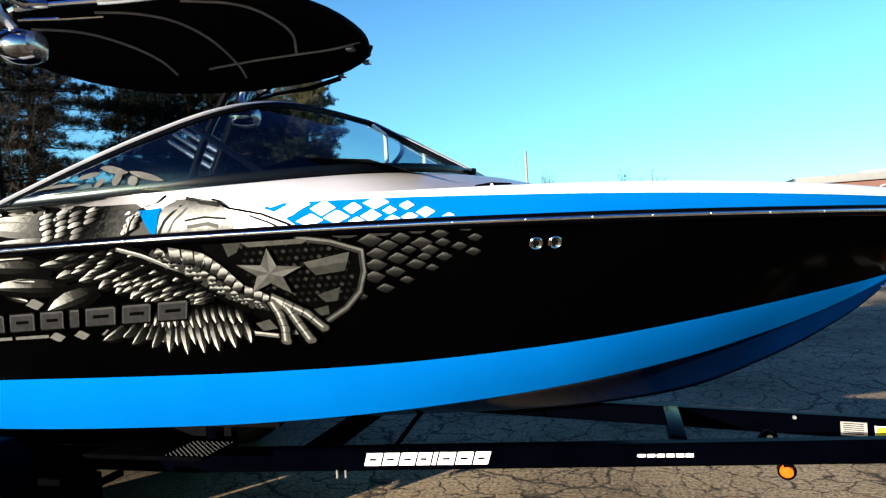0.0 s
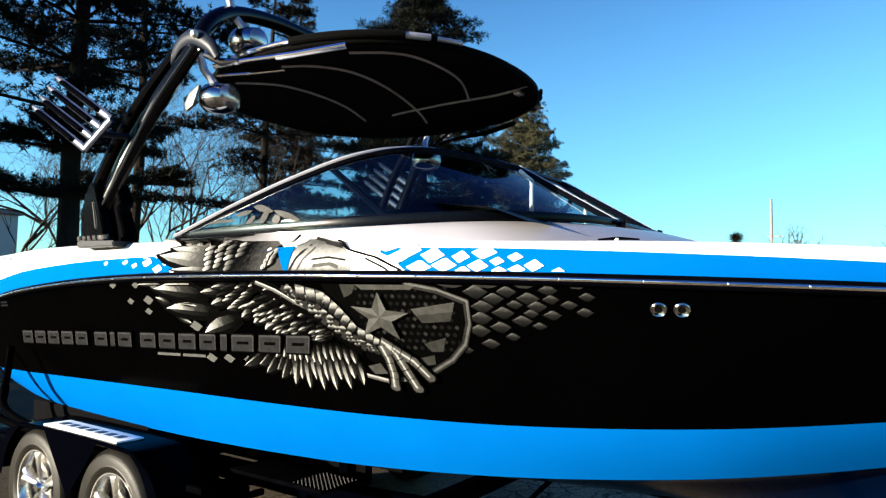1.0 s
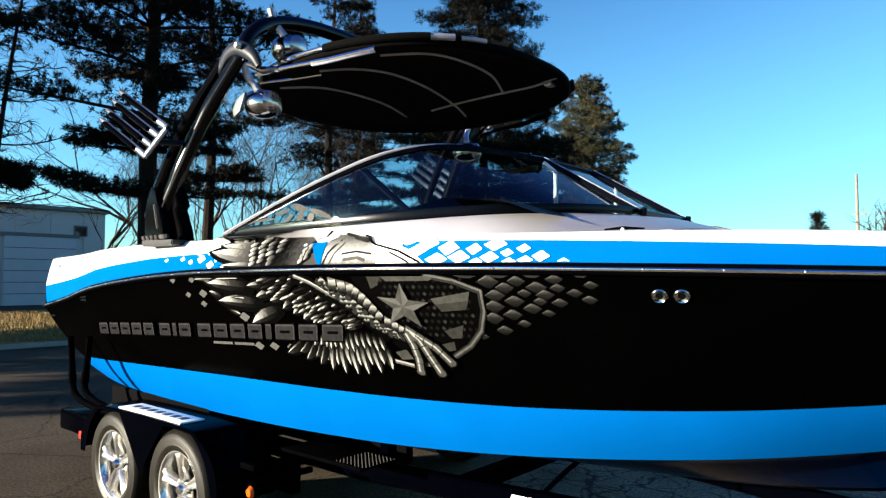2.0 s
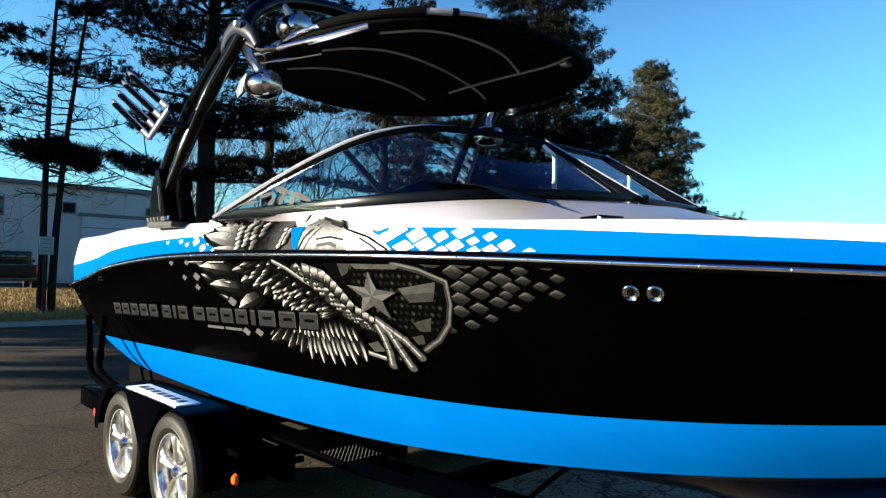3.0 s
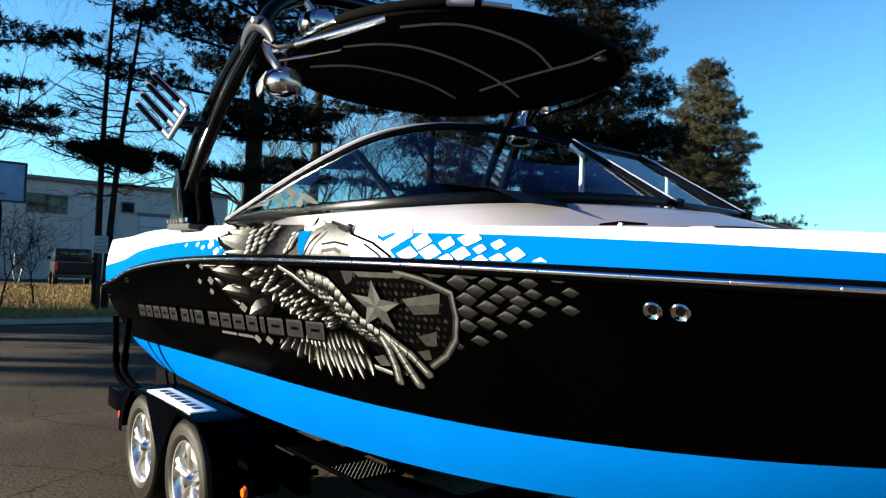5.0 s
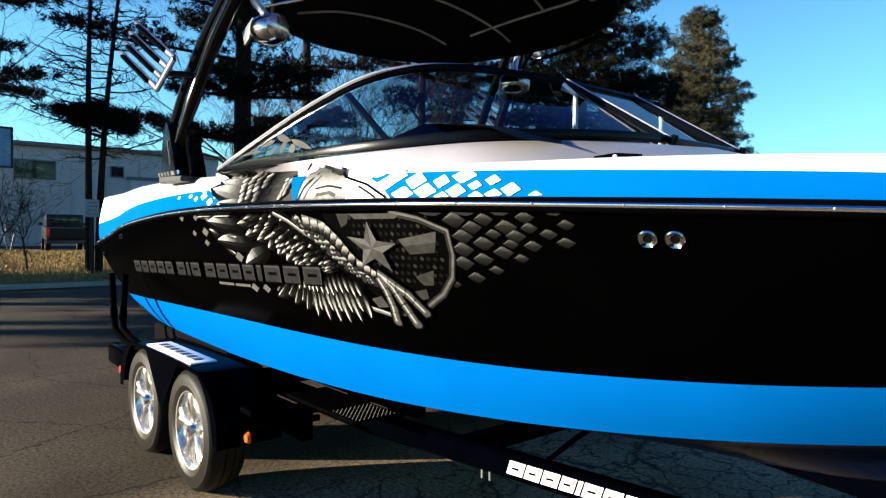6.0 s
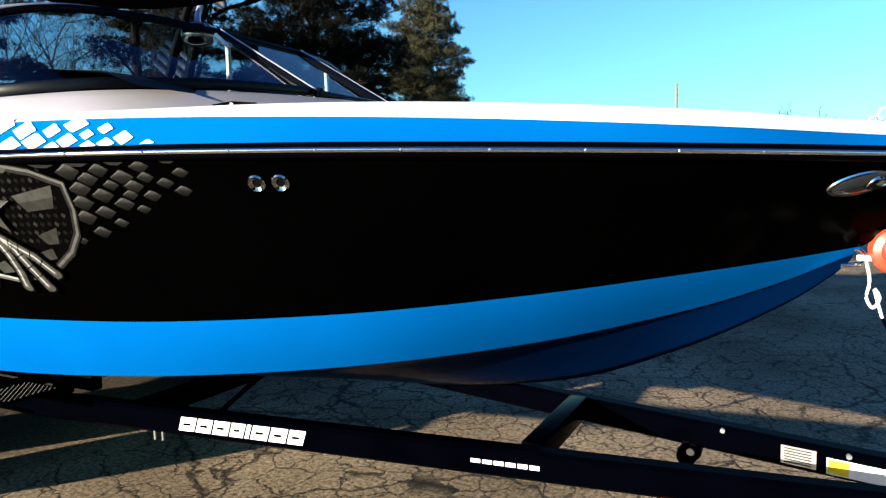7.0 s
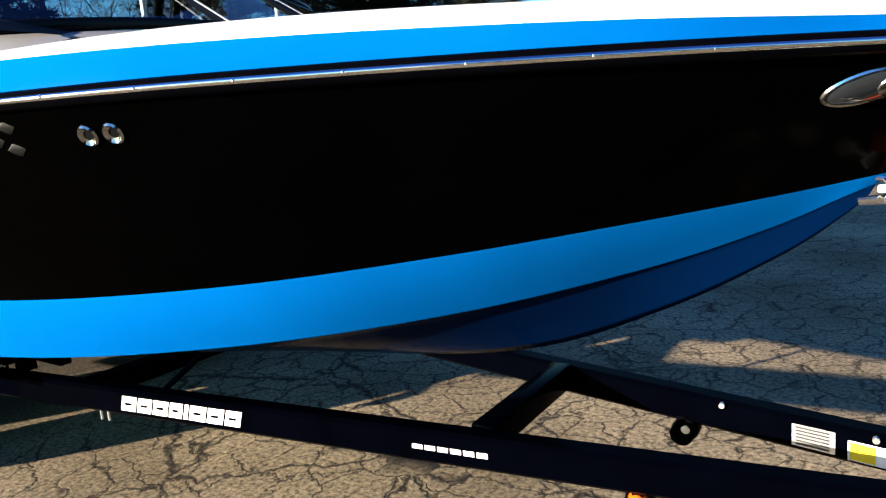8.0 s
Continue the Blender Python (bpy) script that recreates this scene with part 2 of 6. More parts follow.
def asphalt_mat():
    m = bpy.data.materials.new("cracked_asphalt")
    m.use_nodes = True
    n, l = m.node_tree.nodes, m.node_tree.links
    b = n["Principled BSDF"]
    b.inputs["Roughness"].default_value = 0.9
    b.inputs["Specular IOR Level"].default_value = 0.12
    tc = n.new("ShaderNodeTexCoord")
    warp = n.new("ShaderNodeTexNoise")
    warp.inputs["Scale"].default_value, warp.inputs["Detail"].default_value = 5.0, 12
    warp.inputs["Roughness"].default_value = 0.62
    l.new(tc.outputs["Object"], warp.inputs["Vector"])
    mixc = n.new("ShaderNodeVectorMath")
    mixc.operation = "MULTIPLY_ADD"
    l.new(warp.outputs["Color"], mixc.inputs[0])
    mixc.inputs[1].default_value = (0.26, 0.26, 0.0)
    l.new(tc.outputs["Object"], mixc.inputs[2])

    def cracks(scale, width, keep_lo, keep_hi, keep_scale):
        v = n.new("ShaderNodeTexVoronoi")
        v.feature = "DISTANCE_TO_EDGE"
        v.inputs["Scale"].default_value = scale
        l.new(mixc.outputs[0], v.inputs["Vector"])
        mr = n.new("ShaderNodeMapRange")
        mr.inputs["From Min"].default_value, mr.inputs["From Max"].default_value = 0.0, width
        mr.inputs["To Min"].default_value, mr.inputs["To Max"].default_value = 1.0, 0.0
        l.new(v.outputs["Distance"], mr.inputs["Value"])
        k = n.new("ShaderNodeTexNoise")
        k.inputs["Scale"].default_value = keep_scale
        l.new(tc.outputs["Object"], k.inputs["Vector"])
        kr = n.new("ShaderNodeMapRange")
        kr.inputs["From Min"].default_value, kr.inputs["From Max"].default_value = keep_lo, keep_hi
        l.new(k.outputs["Fac"], kr.inputs["Value"])
        mu = n.new("ShaderNodeMath")
        mu.operation = "MULTIPLY"
        l.new(mr.outputs["Result"], mu.inputs[0])
        l.new(kr.outputs["Result"], mu.inputs[1])
        return mu.outputs[0]

    c1 = cracks(4.6, 0.040, 0.24, 0.38, 0.6)
    c2 = cracks(9.5, 0.030, 0.54, 0.68, 0.9)
    c3 = cracks(0.75, 0.011, 0.32, 0.46, 0.3)
    mx = n.new("ShaderNodeMath")
    mx.operation = "MAXIMUM"
    fine_ = n.new("ShaderNodeMath")
    fine_.operation = "MAXIMUM"
    l.new(c1, fine_.inputs[0])
    l.new(c2, fine_.inputs[1])
    # the crazed old patch ends towards the stern; shade beyond is painted darker
    sep = n.new("ShaderNodeSeparateXYZ")
    l.new(mixc.outputs[0], sep.inputs[0])
    old = n.new("ShaderNodeMapRange")
    old.inputs["From Min"].default_value, old.inputs["From Max"].default_value = -1.9, -1.1
    l.new(sep.outputs["X"], old.inputs["Value"])
    crz = n.new("ShaderNodeMath")
    crz.operation = "MULTIPLY"
    l.new(fine_.outputs[0], crz.inputs[0])
    l.new(old.outputs["Result"], crz.inputs[1])
    l.new(crz.outputs[0], mx.inputs[0])
    l.new(c3, mx.inputs[1])
    big = n.new("ShaderNodeTexNoise")
    big.inputs["Scale"].default_value, big.inputs["Detail"].default_value = 0.8, 6
    grain = n.new("ShaderNodeTexNoise")
    grain.inputs["Scale"].default_value, grain.inputs["Detail"].default_value = 42, 6
    grain.inputs["Roughness"].default_value = 0.78
    l.new(tc.outputs["Object"], big.inputs["Vector"])
    l.new(tc.outputs["Object"], grain.inputs["Vector"])
    ramp = n.new("ShaderNodeValToRGB")
    ramp.color_ramp.elements[0].position, ramp.color_ramp.elements[1].position = 0.3, 0.7
    ramp.color_ramp.elements[0].color, ramp.color_ramp.elements[1].color = (0.105, 0.078, 0.047, 1), (0.270, 0.207, 0.133, 1)
    l.new(big.outputs["Fac"], ramp.inputs["Fac"])
    gr = n.new("ShaderNodeMapRange")
    gr.inputs["From Min"].default_value, gr.inputs["From Max"].default_value = 0.36, 0.64
    gr.inputs["To Min"].default_value, gr.inputs["To Max"].default_value = 0.15, 2.1
    l.new(grain.outputs["Fac"], gr.inputs["Value"])
    mul = n.new("ShaderNodeMix")
    mul.data_type, mul.blend_type = "RGBA", "MULTIPLY"
    mul.inputs["Factor"].default_value = 1.0
    aft_shade = n.new("ShaderNodeMix")
    aft_shade.data_type = "RGBA"
    l.new(old.outputs["Result"], aft_shade.inputs["Factor"])
    # shade over the uncrazed ground, multiplied into its asphalt colour
    dk = n.new("ShaderNodeMix")
    dk.data_type, dk.blend_type = "RGBA", "MULTIPLY"
    dk.inputs["Factor"].default_value = 1.0
    dk.inputs["B"].default_value = (0.23, 0.23, 0.235, 1)
    l.new(ramp.outputs["Color"], dk.inputs["A"])
    l.new(dk.outputs["Result"], aft_shade.inputs["A"])
    l.new(ramp.outputs["Color"], aft_shade.inputs["B"])
    l.new(aft_shade.outputs["Result"], mul.inputs["A"])
    l.new(gr.outputs["Result"], mul.inputs["B"])
    crk = n.new("ShaderNodeMix")
    crk.data_type = "RGBA"
    l.new(mx.outputs[0], crk.inputs["Factor"])
    l.new(mul.outputs["Result"], crk.inputs["A"])
    crk.inputs["B"].default_value = (0.010, 0.008, 0.007, 1)
    l.new(crk.outputs["Result"], b.inputs["Base Color"])
    h = n.new("ShaderNodeMath")
    h.operation = "MULTIPLY_ADD"
    l.new(mx.outputs[0], h.inputs[0])
    h.inputs[1].default_value = -1.2
    l.new(grain.outputs["Fac"], h.inputs[2])
    bp = n.new("ShaderNodeBump")
    bp.inputs["Strength"].default_value, bp.inputs["Distance"].default_value = 0.8, 0.0035
    l.new(h.outputs[0], bp.inputs["Height"])
    l.new(bp.outputs["Normal"], b.inputs["Normal"])
    return m


M_ASPHALT = asphalt_mat()
M_LAWN = vary(mat("winter_lawn", (0.20, 0.14, 0.055), 0.95, spec=0.05), 0.5, 0.35, 30, bump=0.02)

# ---- mesh tools ----
HOME = {}


def thing(name, loc, label, category, group="", kind=""):
    ob = new(name)
    ob.location = loc
    ob.empty_display_size = 0.2
    HOME[ob] = Vector(loc)
    return tagged(ob, label, category, group, kind)


def part(name, bm, material, parent=None, label="", smooth=True):
    me = bpy.data.meshes.new(name)
    if isinstance(bm, tuple):
        me.from_pydata(bm[0], [], bm[1])
    else:
        bm.normal_update()
        bm.to_mesh(me)
        bm.free()
    me.materials.append(material)
    if smooth:
        me.polygons.foreach_set("use_smooth", [True] * len(me.polygons))
        if smooth != "all":
            me.set_sharp_from_angle(angle=radians(35))
    ob = new(name, me)
    HOME[ob] = Vector((0, 0, 0))
    if parent is not None:
        ob.parent = parent
        HOME[ob] = HOME[parent]
        ob.matrix_parent_inverse = Matrix.Identity(4)
        me.transform(Matrix.Translation(-HOME[parent])) if parent.parent is None else me.transform(Matrix.Translation(-HOME[parent]))
    if label:
        ob["label"] = label
    return ob


def spline(knots, n=10):
    k = np.array(knots, float)
    k = np.vstack([2 * k[0] - k[1], k, 2 * k[-1] - k[-2]])
    out = []
    for i in range(1, len(k) - 2):
        a, b, c, d = k[i - 1:i + 3]
        for t in np.arange(n) / n:
            out.append(0.5 * (2 * b + (c - a) * t + (2 * a - 5 * b + 4 * c - d) * t * t + (3 * b - a - 3 * c + d) * t ** 3))
    out.append(k[-2])
    return np.array(out)


def add_grid(bm, rows, close_u=False):
    """Faces between rows of points."""
    vs = [[bm.verts.new(p) for p in r] for r in rows]
    nu = len(vs[0])
    for i in range(len(vs) - 1):
        for j in range(nu if close_u else nu - 1):
            k = (j + 1) % nu
            try:
                bm.faces.new((vs[i][j], vs[i][k], vs[i + 1][k], vs[i + 1][j]))
            except ValueError:
                pass
    return vs


def add_tube(bm, pts, radius, seg=10, caps=True, flat=1.0, up=(0, 0, 1)):
    """A tube along points; radius may be a list; flat squeezes one way."""
    pts = [Vector(p) for p in pts]
    rad = radius if isinstance(radius, (list, tuple, np.ndarray)) else [radius] * len(pts)
    rows = []
    ref = Vector(up)
    for i, p in enumerate(pts):
        d = (pts[min(i + 1, len(pts) - 1)] - pts[max(i - 1, 0)]).normalized()
        a = d.cross(ref)
        if a.length < 0.05:
            a = d.cross(Vector((1, 0, 0)))
        a.normalize()
        b = a.cross(d).normalized()
        rows.append([p + (a * math.cos(q) * flat + b * math.sin(q)) * rad[i] for q in [2 * math.pi * k / seg for k in range(seg)]])
    vs = add_grid(bm, rows, True)
    if caps:
        bm.faces.new(list(reversed(vs[0])))
        bm.faces.new(vs[-1])
    return vs


def tube(pts, radius, seg=10, flat=1.0, up=(0, 0, 1)):
    bm = bmesh.new()
    add_tube(bm, pts, radius, seg, True, flat, up)
    bmesh.ops.recalc_face_normals(bm, faces=bm.faces)
    return bm


def add_box(bm, c, s, bevel=0.0, rot=None):
    m = Matrix.Translation(c) @ (rot.to_4x4() if rot else Matrix.Identity(4)) @ Matrix.Diagonal((*s, 1))
    r = bmesh.ops.create_cube(bm, size=1, matrix=m)
    if bevel:
        es = list({e for v in r["verts"] for e in v.link_edges})
        bmesh.ops.bevel(bm, geom=es, offset=bevel, segments=2, affect="EDGES", profile=0.6)


def box(c, s, bevel=0.0, rot=None):
    bm = bmesh.new()
    add_box(bm, c, s, bevel, rot)
    return bm


def add_lathe(bm, profile, centre, axis="y", seg=32):
    """Turns (radius, offset) pairs round an axis through centre."""
    rows = []
    for r, o in profile:
        row = []
        for k in range(seg):
            q = 2 * math.pi * k / seg
            a, b = r * math.cos(q), r * math.sin(q)
            v = {"y": (a, o, b), "x": (o, a, b), "z": (a, b, o)}[axis]
            row.append(Vector(centre) + Vector(v))
        rows.append(row)
    return add_grid(bm, rows, True)


def lathe(profile, centre, axis="y", seg=32):
    bm = bmesh.new()
    add_lathe(bm, profile, centre, axis, seg)
    bmesh.ops.remove_doubles(bm, verts=bm.verts, dist=1e-5)
    bmesh.ops.recalc_face_normals(bm, faces=bm.faces)
    return bm


# ---- ground ----
bm = bmesh.new()
bmesh.ops.create_grid(bm, x_segments=8, y_segments=8, size=900)
tagged(part("ground", bm, M_ASPHALT, None, smooth=False), "old grey-brown asphalt with alligator cracks", "asphalt ground", kind="structure")

# ---- the boat ----
YC = 4.35
RAIL = [(-4.08, 3.15, 1.295), (-3.5, 3.10, 1.365), (-3.0, 3.07, 1.443), (-2.3, 3.055, 1.502), (-1.6, 3.04, 1.53), (-0.9, 3.03, 1.537), (-0.3, 3.05, 1.536), (0.3, 3.125, 1.531),
        (0.9, 3.271, 1.519), (1.4, 3.473, 1.506), (1.9, 3.72, 1.489), (2.3, 3.99, 1.475), (2.58, 4.19, 1.463), (2.70, 4.35, 1.458)]
BAND = [(-4.12, 3.165, 1.455), (-3.5, 3.14, 1.51), (-3.0, 3.115, 1.575), (-2.3, 3.10, 1.62), (-1.6, 3.088, 1.637), (-0.9, 3.08, 1.645), (-0.3, 3.105, 1.645), (0.3, 3.174, 1.634),
        (0.9, 3.30, 1.61), (1.4, 3.49, 1.586), (1.9, 3.745, 1.555), (2.28, 4.02, 1.529), (2.55, 4.21, 1.513), (2.66, 4.35, 1.507)]
EDGE = [(-4.06, 3.19, 1.662), (-3.5, 3.17, 1.675), (-3.0, 3.145, 1.70), (-2.3, 3.14, 1.71), (-1.6, 3.13, 1.702), (-0.9, 3.12, 1.685), (-0.3, 3.143, 1.667), (0.3, 3.214, 1.652),
        (0.9, 3.342, 1.64), (1.4, 3.534, 1.622), (1.9, 3.79, 1.59), (2.24, 4.05, 1.562), (2.50, 4.23, 1.546), (2.61, 4.35, 1.54)]
CHINE_TOP = [(-3.58, 3.25, 0.93), (-3.3, 3.245, 0.933), (-3.0, 3.24, 0.938), (-2.3, 3.243, 0.951), (-1.6, 3.247, 0.963), (-0.9, 3.259, 0.971), (-0.3, 3.309, 0.977), (0.3, 3.424, 0.991),
             (0.9, 3.613, 1.026), (1.4, 3.85, 1.075), (1.8, 4.065, 1.126), (2.08, 4.215, 1.166), (2.24, 4.305, 1.192), (2.31, 4.35, 1.204)]
CHINE = [(-3.52, 3.36, 0.8), (-3.3, 3.352, 0.765), (-3.0, 3.35, 0.74), (-2.3, 3.349, 0.716), (-1.6, 3.348, 0.713), (-0.9, 3.358, 0.727), (-0.332, 3.42, 0.741), (0.265, 3.526, 0.777),
         (0.853, 3.738, 0.824), (1.368, 4.006, 0.89), (1.793, 4.223, 0.984), (2.062, 4.304, 1.076), (2.22, 4.325, 1.15), (2.285, 4.35, 1.178)]
KEEL = [(-3.5, YC, 0.52), (-3.3, YC, 0.515), (-3.0, YC, 0.51), (-2.3, YC, 0.50), (-1.6, YC, 0.50), (-0.9, YC, 0.51), (-0.3, YC, 0.525), (0.3, YC, 0.55),
        (0.9, YC, 0.593), (1.4, YC, 0.678), (1.8, YC, 0.838), (2.08, YC, 0.995), (2.22, YC, 1.10), (2.275, YC, 1.155)]
NS = 12
RAIL_C, BAND_C, EDGE_C, CT_C, CH_C, KEEL_C = [spline(k, NS) for k in (RAIL, BAND, EDGE, CHINE_TOP, CHINE, KEEL)]


def mirrored(p):
    return (p[0], 2 * YC - p[1], p[2])


def add_shell(bm, curves, rows_each, bulges=None):
    """Lofts a near side and its mirror image through curves of equal length."""
    rows = []
    for i in range(len(curves) - 1):
        a, b = curves[i], curves[i + 1]
        bu = bulges[i] if bulges else 0.0
        for r in range(rows_each + (1 if i == len(curves) - 2 else 0)):
            f = r / rows_each
            row = a * (1 - f) + b * f
            row[:, 1] -= bu * 4 * f * (1 - f) * np.clip((YC - row[:, 1]) / 0.6, 0, 1)
            rows.append(row)
    for flip in (False, True):
        add_grid(bm, [[mirrored(p) if flip else tuple(p) for p in r] for r in rows])
    bmesh.ops.remove_doubles(bm, verts=bm.verts, dist=0.0008)
    bmesh.ops.recalc_face_normals(bm, faces=bm.faces)
    return rows


boat = thing("wakeboard_boat", (-0.6, YC, 0.5), "black, blue and white wakeboard boat on a trailer", "boat")

bm = bmesh.new()
SIDE_ROWS = add_shell(bm, [RAIL_C, CT_C], 14, [0.02])
part("hull_side", bm, M_BLACK, boat, "glossy black hull sides", "all")
bm = bmesh.new()
add_shell(bm, [CT_C + np.array((0, -0.002, 0)), CH_C], 8, [0.012])
part("lower_stripe", bm, M_BLUE, boat, "bright blue band along the chine", "all")
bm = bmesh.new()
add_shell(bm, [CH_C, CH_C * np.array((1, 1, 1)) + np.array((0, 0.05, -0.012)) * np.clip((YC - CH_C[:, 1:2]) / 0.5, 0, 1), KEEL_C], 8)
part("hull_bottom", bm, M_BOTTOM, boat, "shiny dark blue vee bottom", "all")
# transom
bm = bmesh.new()
left = [RAIL_C[0], CT_C[0], CH_C[0], KEEL_C[0]]
ring = [tuple(p) for p in left] + [mirrored(p) for p in reversed(left[:-1])]
bm.faces.new([bm.verts.new(p) for p in ring])
ring2 = [tuple(p) for p in (EDGE_C[0], BAND_C[0], RAIL_C[0])] + [mirrored(p) for p in (RAIL_C[0], BAND_C[0], EDGE_C[0])]
bm.faces.new([bm.verts.new(p) for p in ring2])
part("transom", bm, M_BLACK, boat)
bm = bmesh.new()
add_shell(bm, [RAIL_C + np.array((0, 0.012, 0.012)), BAND_C], 6, [0.004])
part("upper_stripe", bm, M_BLUE, boat, "bright blue band above the rub rail", "all")
bm = bmesh.new()
DECK_IN = EDGE_C + np.stack([np.zeros(len(EDGE_C)) - 0.10 * np.clip((EDGE_C[:, 0] - 1.9) / 0.7, 0, 1), 0.20 * np.clip((YC - EDGE_C[:, 1]) / 0.5, 0, 1), 0 * EDGE_C[:, 0] + 0.022], 1)
LIP = EDGE_C + np.stack([0 * EDGE_C[:, 0], 0.025 * np.clip((YC - EDGE_C[:, 1]) / 0.3, 0, 1), 0 * EDGE_C[:, 0] + 0.012], 1)
add_shell(bm, [BAND_C, EDGE_C, LIP, DECK_IN], 4, [0.004, 0.0, 0.0])
part("gunwale", bm, M_WHITE, boat, "white moulded gunwale and side deck", "all")
bm = bmesh.new()
INNER = DECK_IN + np.array((0, 0.03, -0.55)) * np.clip((YC - 0.35 - DECK_IN[:, 1:2]) / 0.6, 0, 1)
add_shell(bm, [DECK_IN, INNER], 3)
part("cockpit_liner", bm, M_VINYL_K, boat, "dark cockpit side lining", "all")
# cockpit sole
bm = bmesh.new()
sole = [(x, y + 0.22, 0) for x, y, z in CT_C[::4] if x < 1.0]
for a, b in zip(sole[:-1], sole[1:]):
    f = [a, b, mirrored(b), mirrored(a)]
    bm.faces.new([bm.verts.new((q[0], q[1], 1.14)) for q in f])
bmesh.ops.remove_doubles(bm, verts=bm.verts, dist=0.001)
part("cockpit_floor", bm, M_DASH, boat)

# rub rail with its steel insert
for nm, off, rad, m_, lab in (("rub_rail", 0.000, 0.022, M_RUB, "black rubber rub rail"), ("rail_insert", 0.0185, 0.0075, M_CHROME, "polished steel rub rail insert")):
    out = []
    for i, p in enumerate(RAIL_C):
        d = RAIL_C[min(i + 1, len(RAIL_C) - 1)] - RAIL_C[max(i - 1, 0)]
        nrm = np.array((d[1], -d[0], 0)) / (np.hypot(d[0], d[1]) + 1e-9)
        out.append(tuple(p + nrm * off))
    path = out + [mirrored(p) for p in reversed(out[:-1])]
    rail_ob = part(nm, tube(path, rad, 10), m_, boat, lab, "all")
# rail screws
rnd = random.Random(4)
screws = bmesh.new()
for i in range(4, len(RAIL_C) - 6, 5):
    p = RAIL_C[i]
    bmesh.ops.create_icosphere(screws, subdivisions=1, radius=0.0068 if p[0] < -2.9 else 0.0038, matrix=Matrix.Translation((p[0], p[1] - 0.0275, p[2])))
tagged(part("rail_screw_row", screws, M_ZINC, boat, "row of small rail screws"), kind="stuff")

# silver fairing below the windshield
W_TOP = [(-1.34, 3.045, 1.715), (-1.0, 3.13, 1.858), (-0.7, 3.20, 1.966), (-0.45, 3.30, 2.052), (-0.3, 3.497, 2.105), (-0.2, 3.782, 2.118), (-0.1, 4.095, 2.104)]
W_BASE = [(-1.36, 3.05, 1.705), (-0.8, 3.10, 1.722), (-0.3, 3.17, 1.735), (0.08, 3.33, 1.752), (0.27, 3.56, 1.765), (0.37, 3.81, 1.776), (0.415, 4.085, 1.784)]
WT_C, WB_C = spline(W_TOP, 8), spline(W_BASE, 8)
FAIR_OUT = spline([(-1.62, 3.135, 1.703), (-0.9, 3.13, 1.688), (-0.3, 3.152, 1.672), (0.25, 3.27, 1.664), (0.55, 3.50, 1.668), (0.72, 3.80, 1.69), (0.80, 4.085, 1.70)], 8)
bm = bmesh.new()
mid_f = FAIR_OUT * 0.45 + WB_C * 0.55 + np.array((0, -0.012, 0.012))
rows = [FAIR_OUT, mid_f, WB_C]
for flip in (False, True):
    add_grid(bm, [[mirrored(p) if flip else tuple(p) for p in r] for r in rows])
a, b = FAIR_OUT[-1], WB_C[-1]
for q in ((tuple(a), tuple(b), (b[0] - 0.02, b[1] + 0.01, 1.42), (a[0] - 0.02, a[1] + 0.01, 1.42)),):
    bm.faces.new([bm.verts.new(p) for p in q])
    bm.faces.new([bm.verts.new(mirrored(p)) for p in q])
bmesh.ops.remove_doubles(bm, verts=bm.verts, dist=0.001)
bmesh.ops.recalc_face_normals(bm, faces=bm.faces)
part("windshield_fairing", bm, M_SILVER, boat, "silver metallic fairing under the windshield", "all")

# windshield
ws = part("windshield_base", tube([tuple(p + np.array((0, 0.01, 0.022))) for p in WB_C], [0.028 - 0.012 * k / 48 for k in range(49)], 8, 0.5), M_FRAME, boat, "black framed tinted wraparound windshield")
part("base_trim", tube([mirrored(p + np.array((0, 0.01, 0.018))) for p in WB_C], 0.020, 8, 0.6), M_FRAME, ws)
for flip in (False, True):
    fl = mirrored if flip else tuple
    part("top_frame", tube([fl(p) for p in WT_C], 0.016, 8), M_FRAME, ws)
    # sky and sun glint on the near top frame, built as a pale strip
    part("frame_glint", tube([fl(p + np.array((0, -0.012, 0.010))) for p in WT_C[:40]], [0.008] * 26 + [0.008 - 0.0004 * k for k in range(14)], 6), M_FRAME if flip else M_FRAME_LIT, ws)
    bm = bmesh.new()
    add_grid(bm, [[fl(p) for p in WB_C * (1 - f) + WT_C * f + np.array((0, -0.03 * math.sin(math.pi * f), 0))] for f in (0, 0.25, 0.5, 0.75, 1)])
    pane = part("side_pane", bm, M_GLASS, ws, "tinted curved glass", "all")
    pane.visible_shadow = False
    part("pillar", tube([fl(WB_C[-1] + np.array((0.01, 0, 0.01))), fl(WT_C[-1])], 0.015, 8), M_FRAME, ws)
    # highlight along the pillar, laid on as a thin pale tube
    part("pillar_glint", tube([fl(WB_C[-1] + np.array((0.025, -0.012, 0.02))), fl(WT_C[-1] + np.array((0.015, -0.012, 0.01)))], 0.003, 6), M_FRAME_LIT, ws)
    part("divider", tube([fl(WB_C[18] + np.array((0, 0.012, 0.02))), fl(WT_C[20] + np.array((0, 0.012, 0)))], 0.014, 6), M_FRAME, ws)
    part("hinge_knob", tube([fl(WB_C[-1] + np.array((0.02, -0.01, 0.0))), fl(WB_C[-1] + np.array((0.03, -0.01, 0.035)))], [0.018, 0.012], 10), M_FRAME, ws)
bm = bmesh.new()
add_grid(bm, [[tuple(WB_C[-1] * (1 - f) + WT_C[-1] * f), mirrored(WB_C[-1] * (1 - f) + WT_C[-1] * f)] for f in (0, 1)])
pane = part("centre_pane", bm, M_GLASS, ws, "tinted opening centre glass")
pane.visible_shadow = False
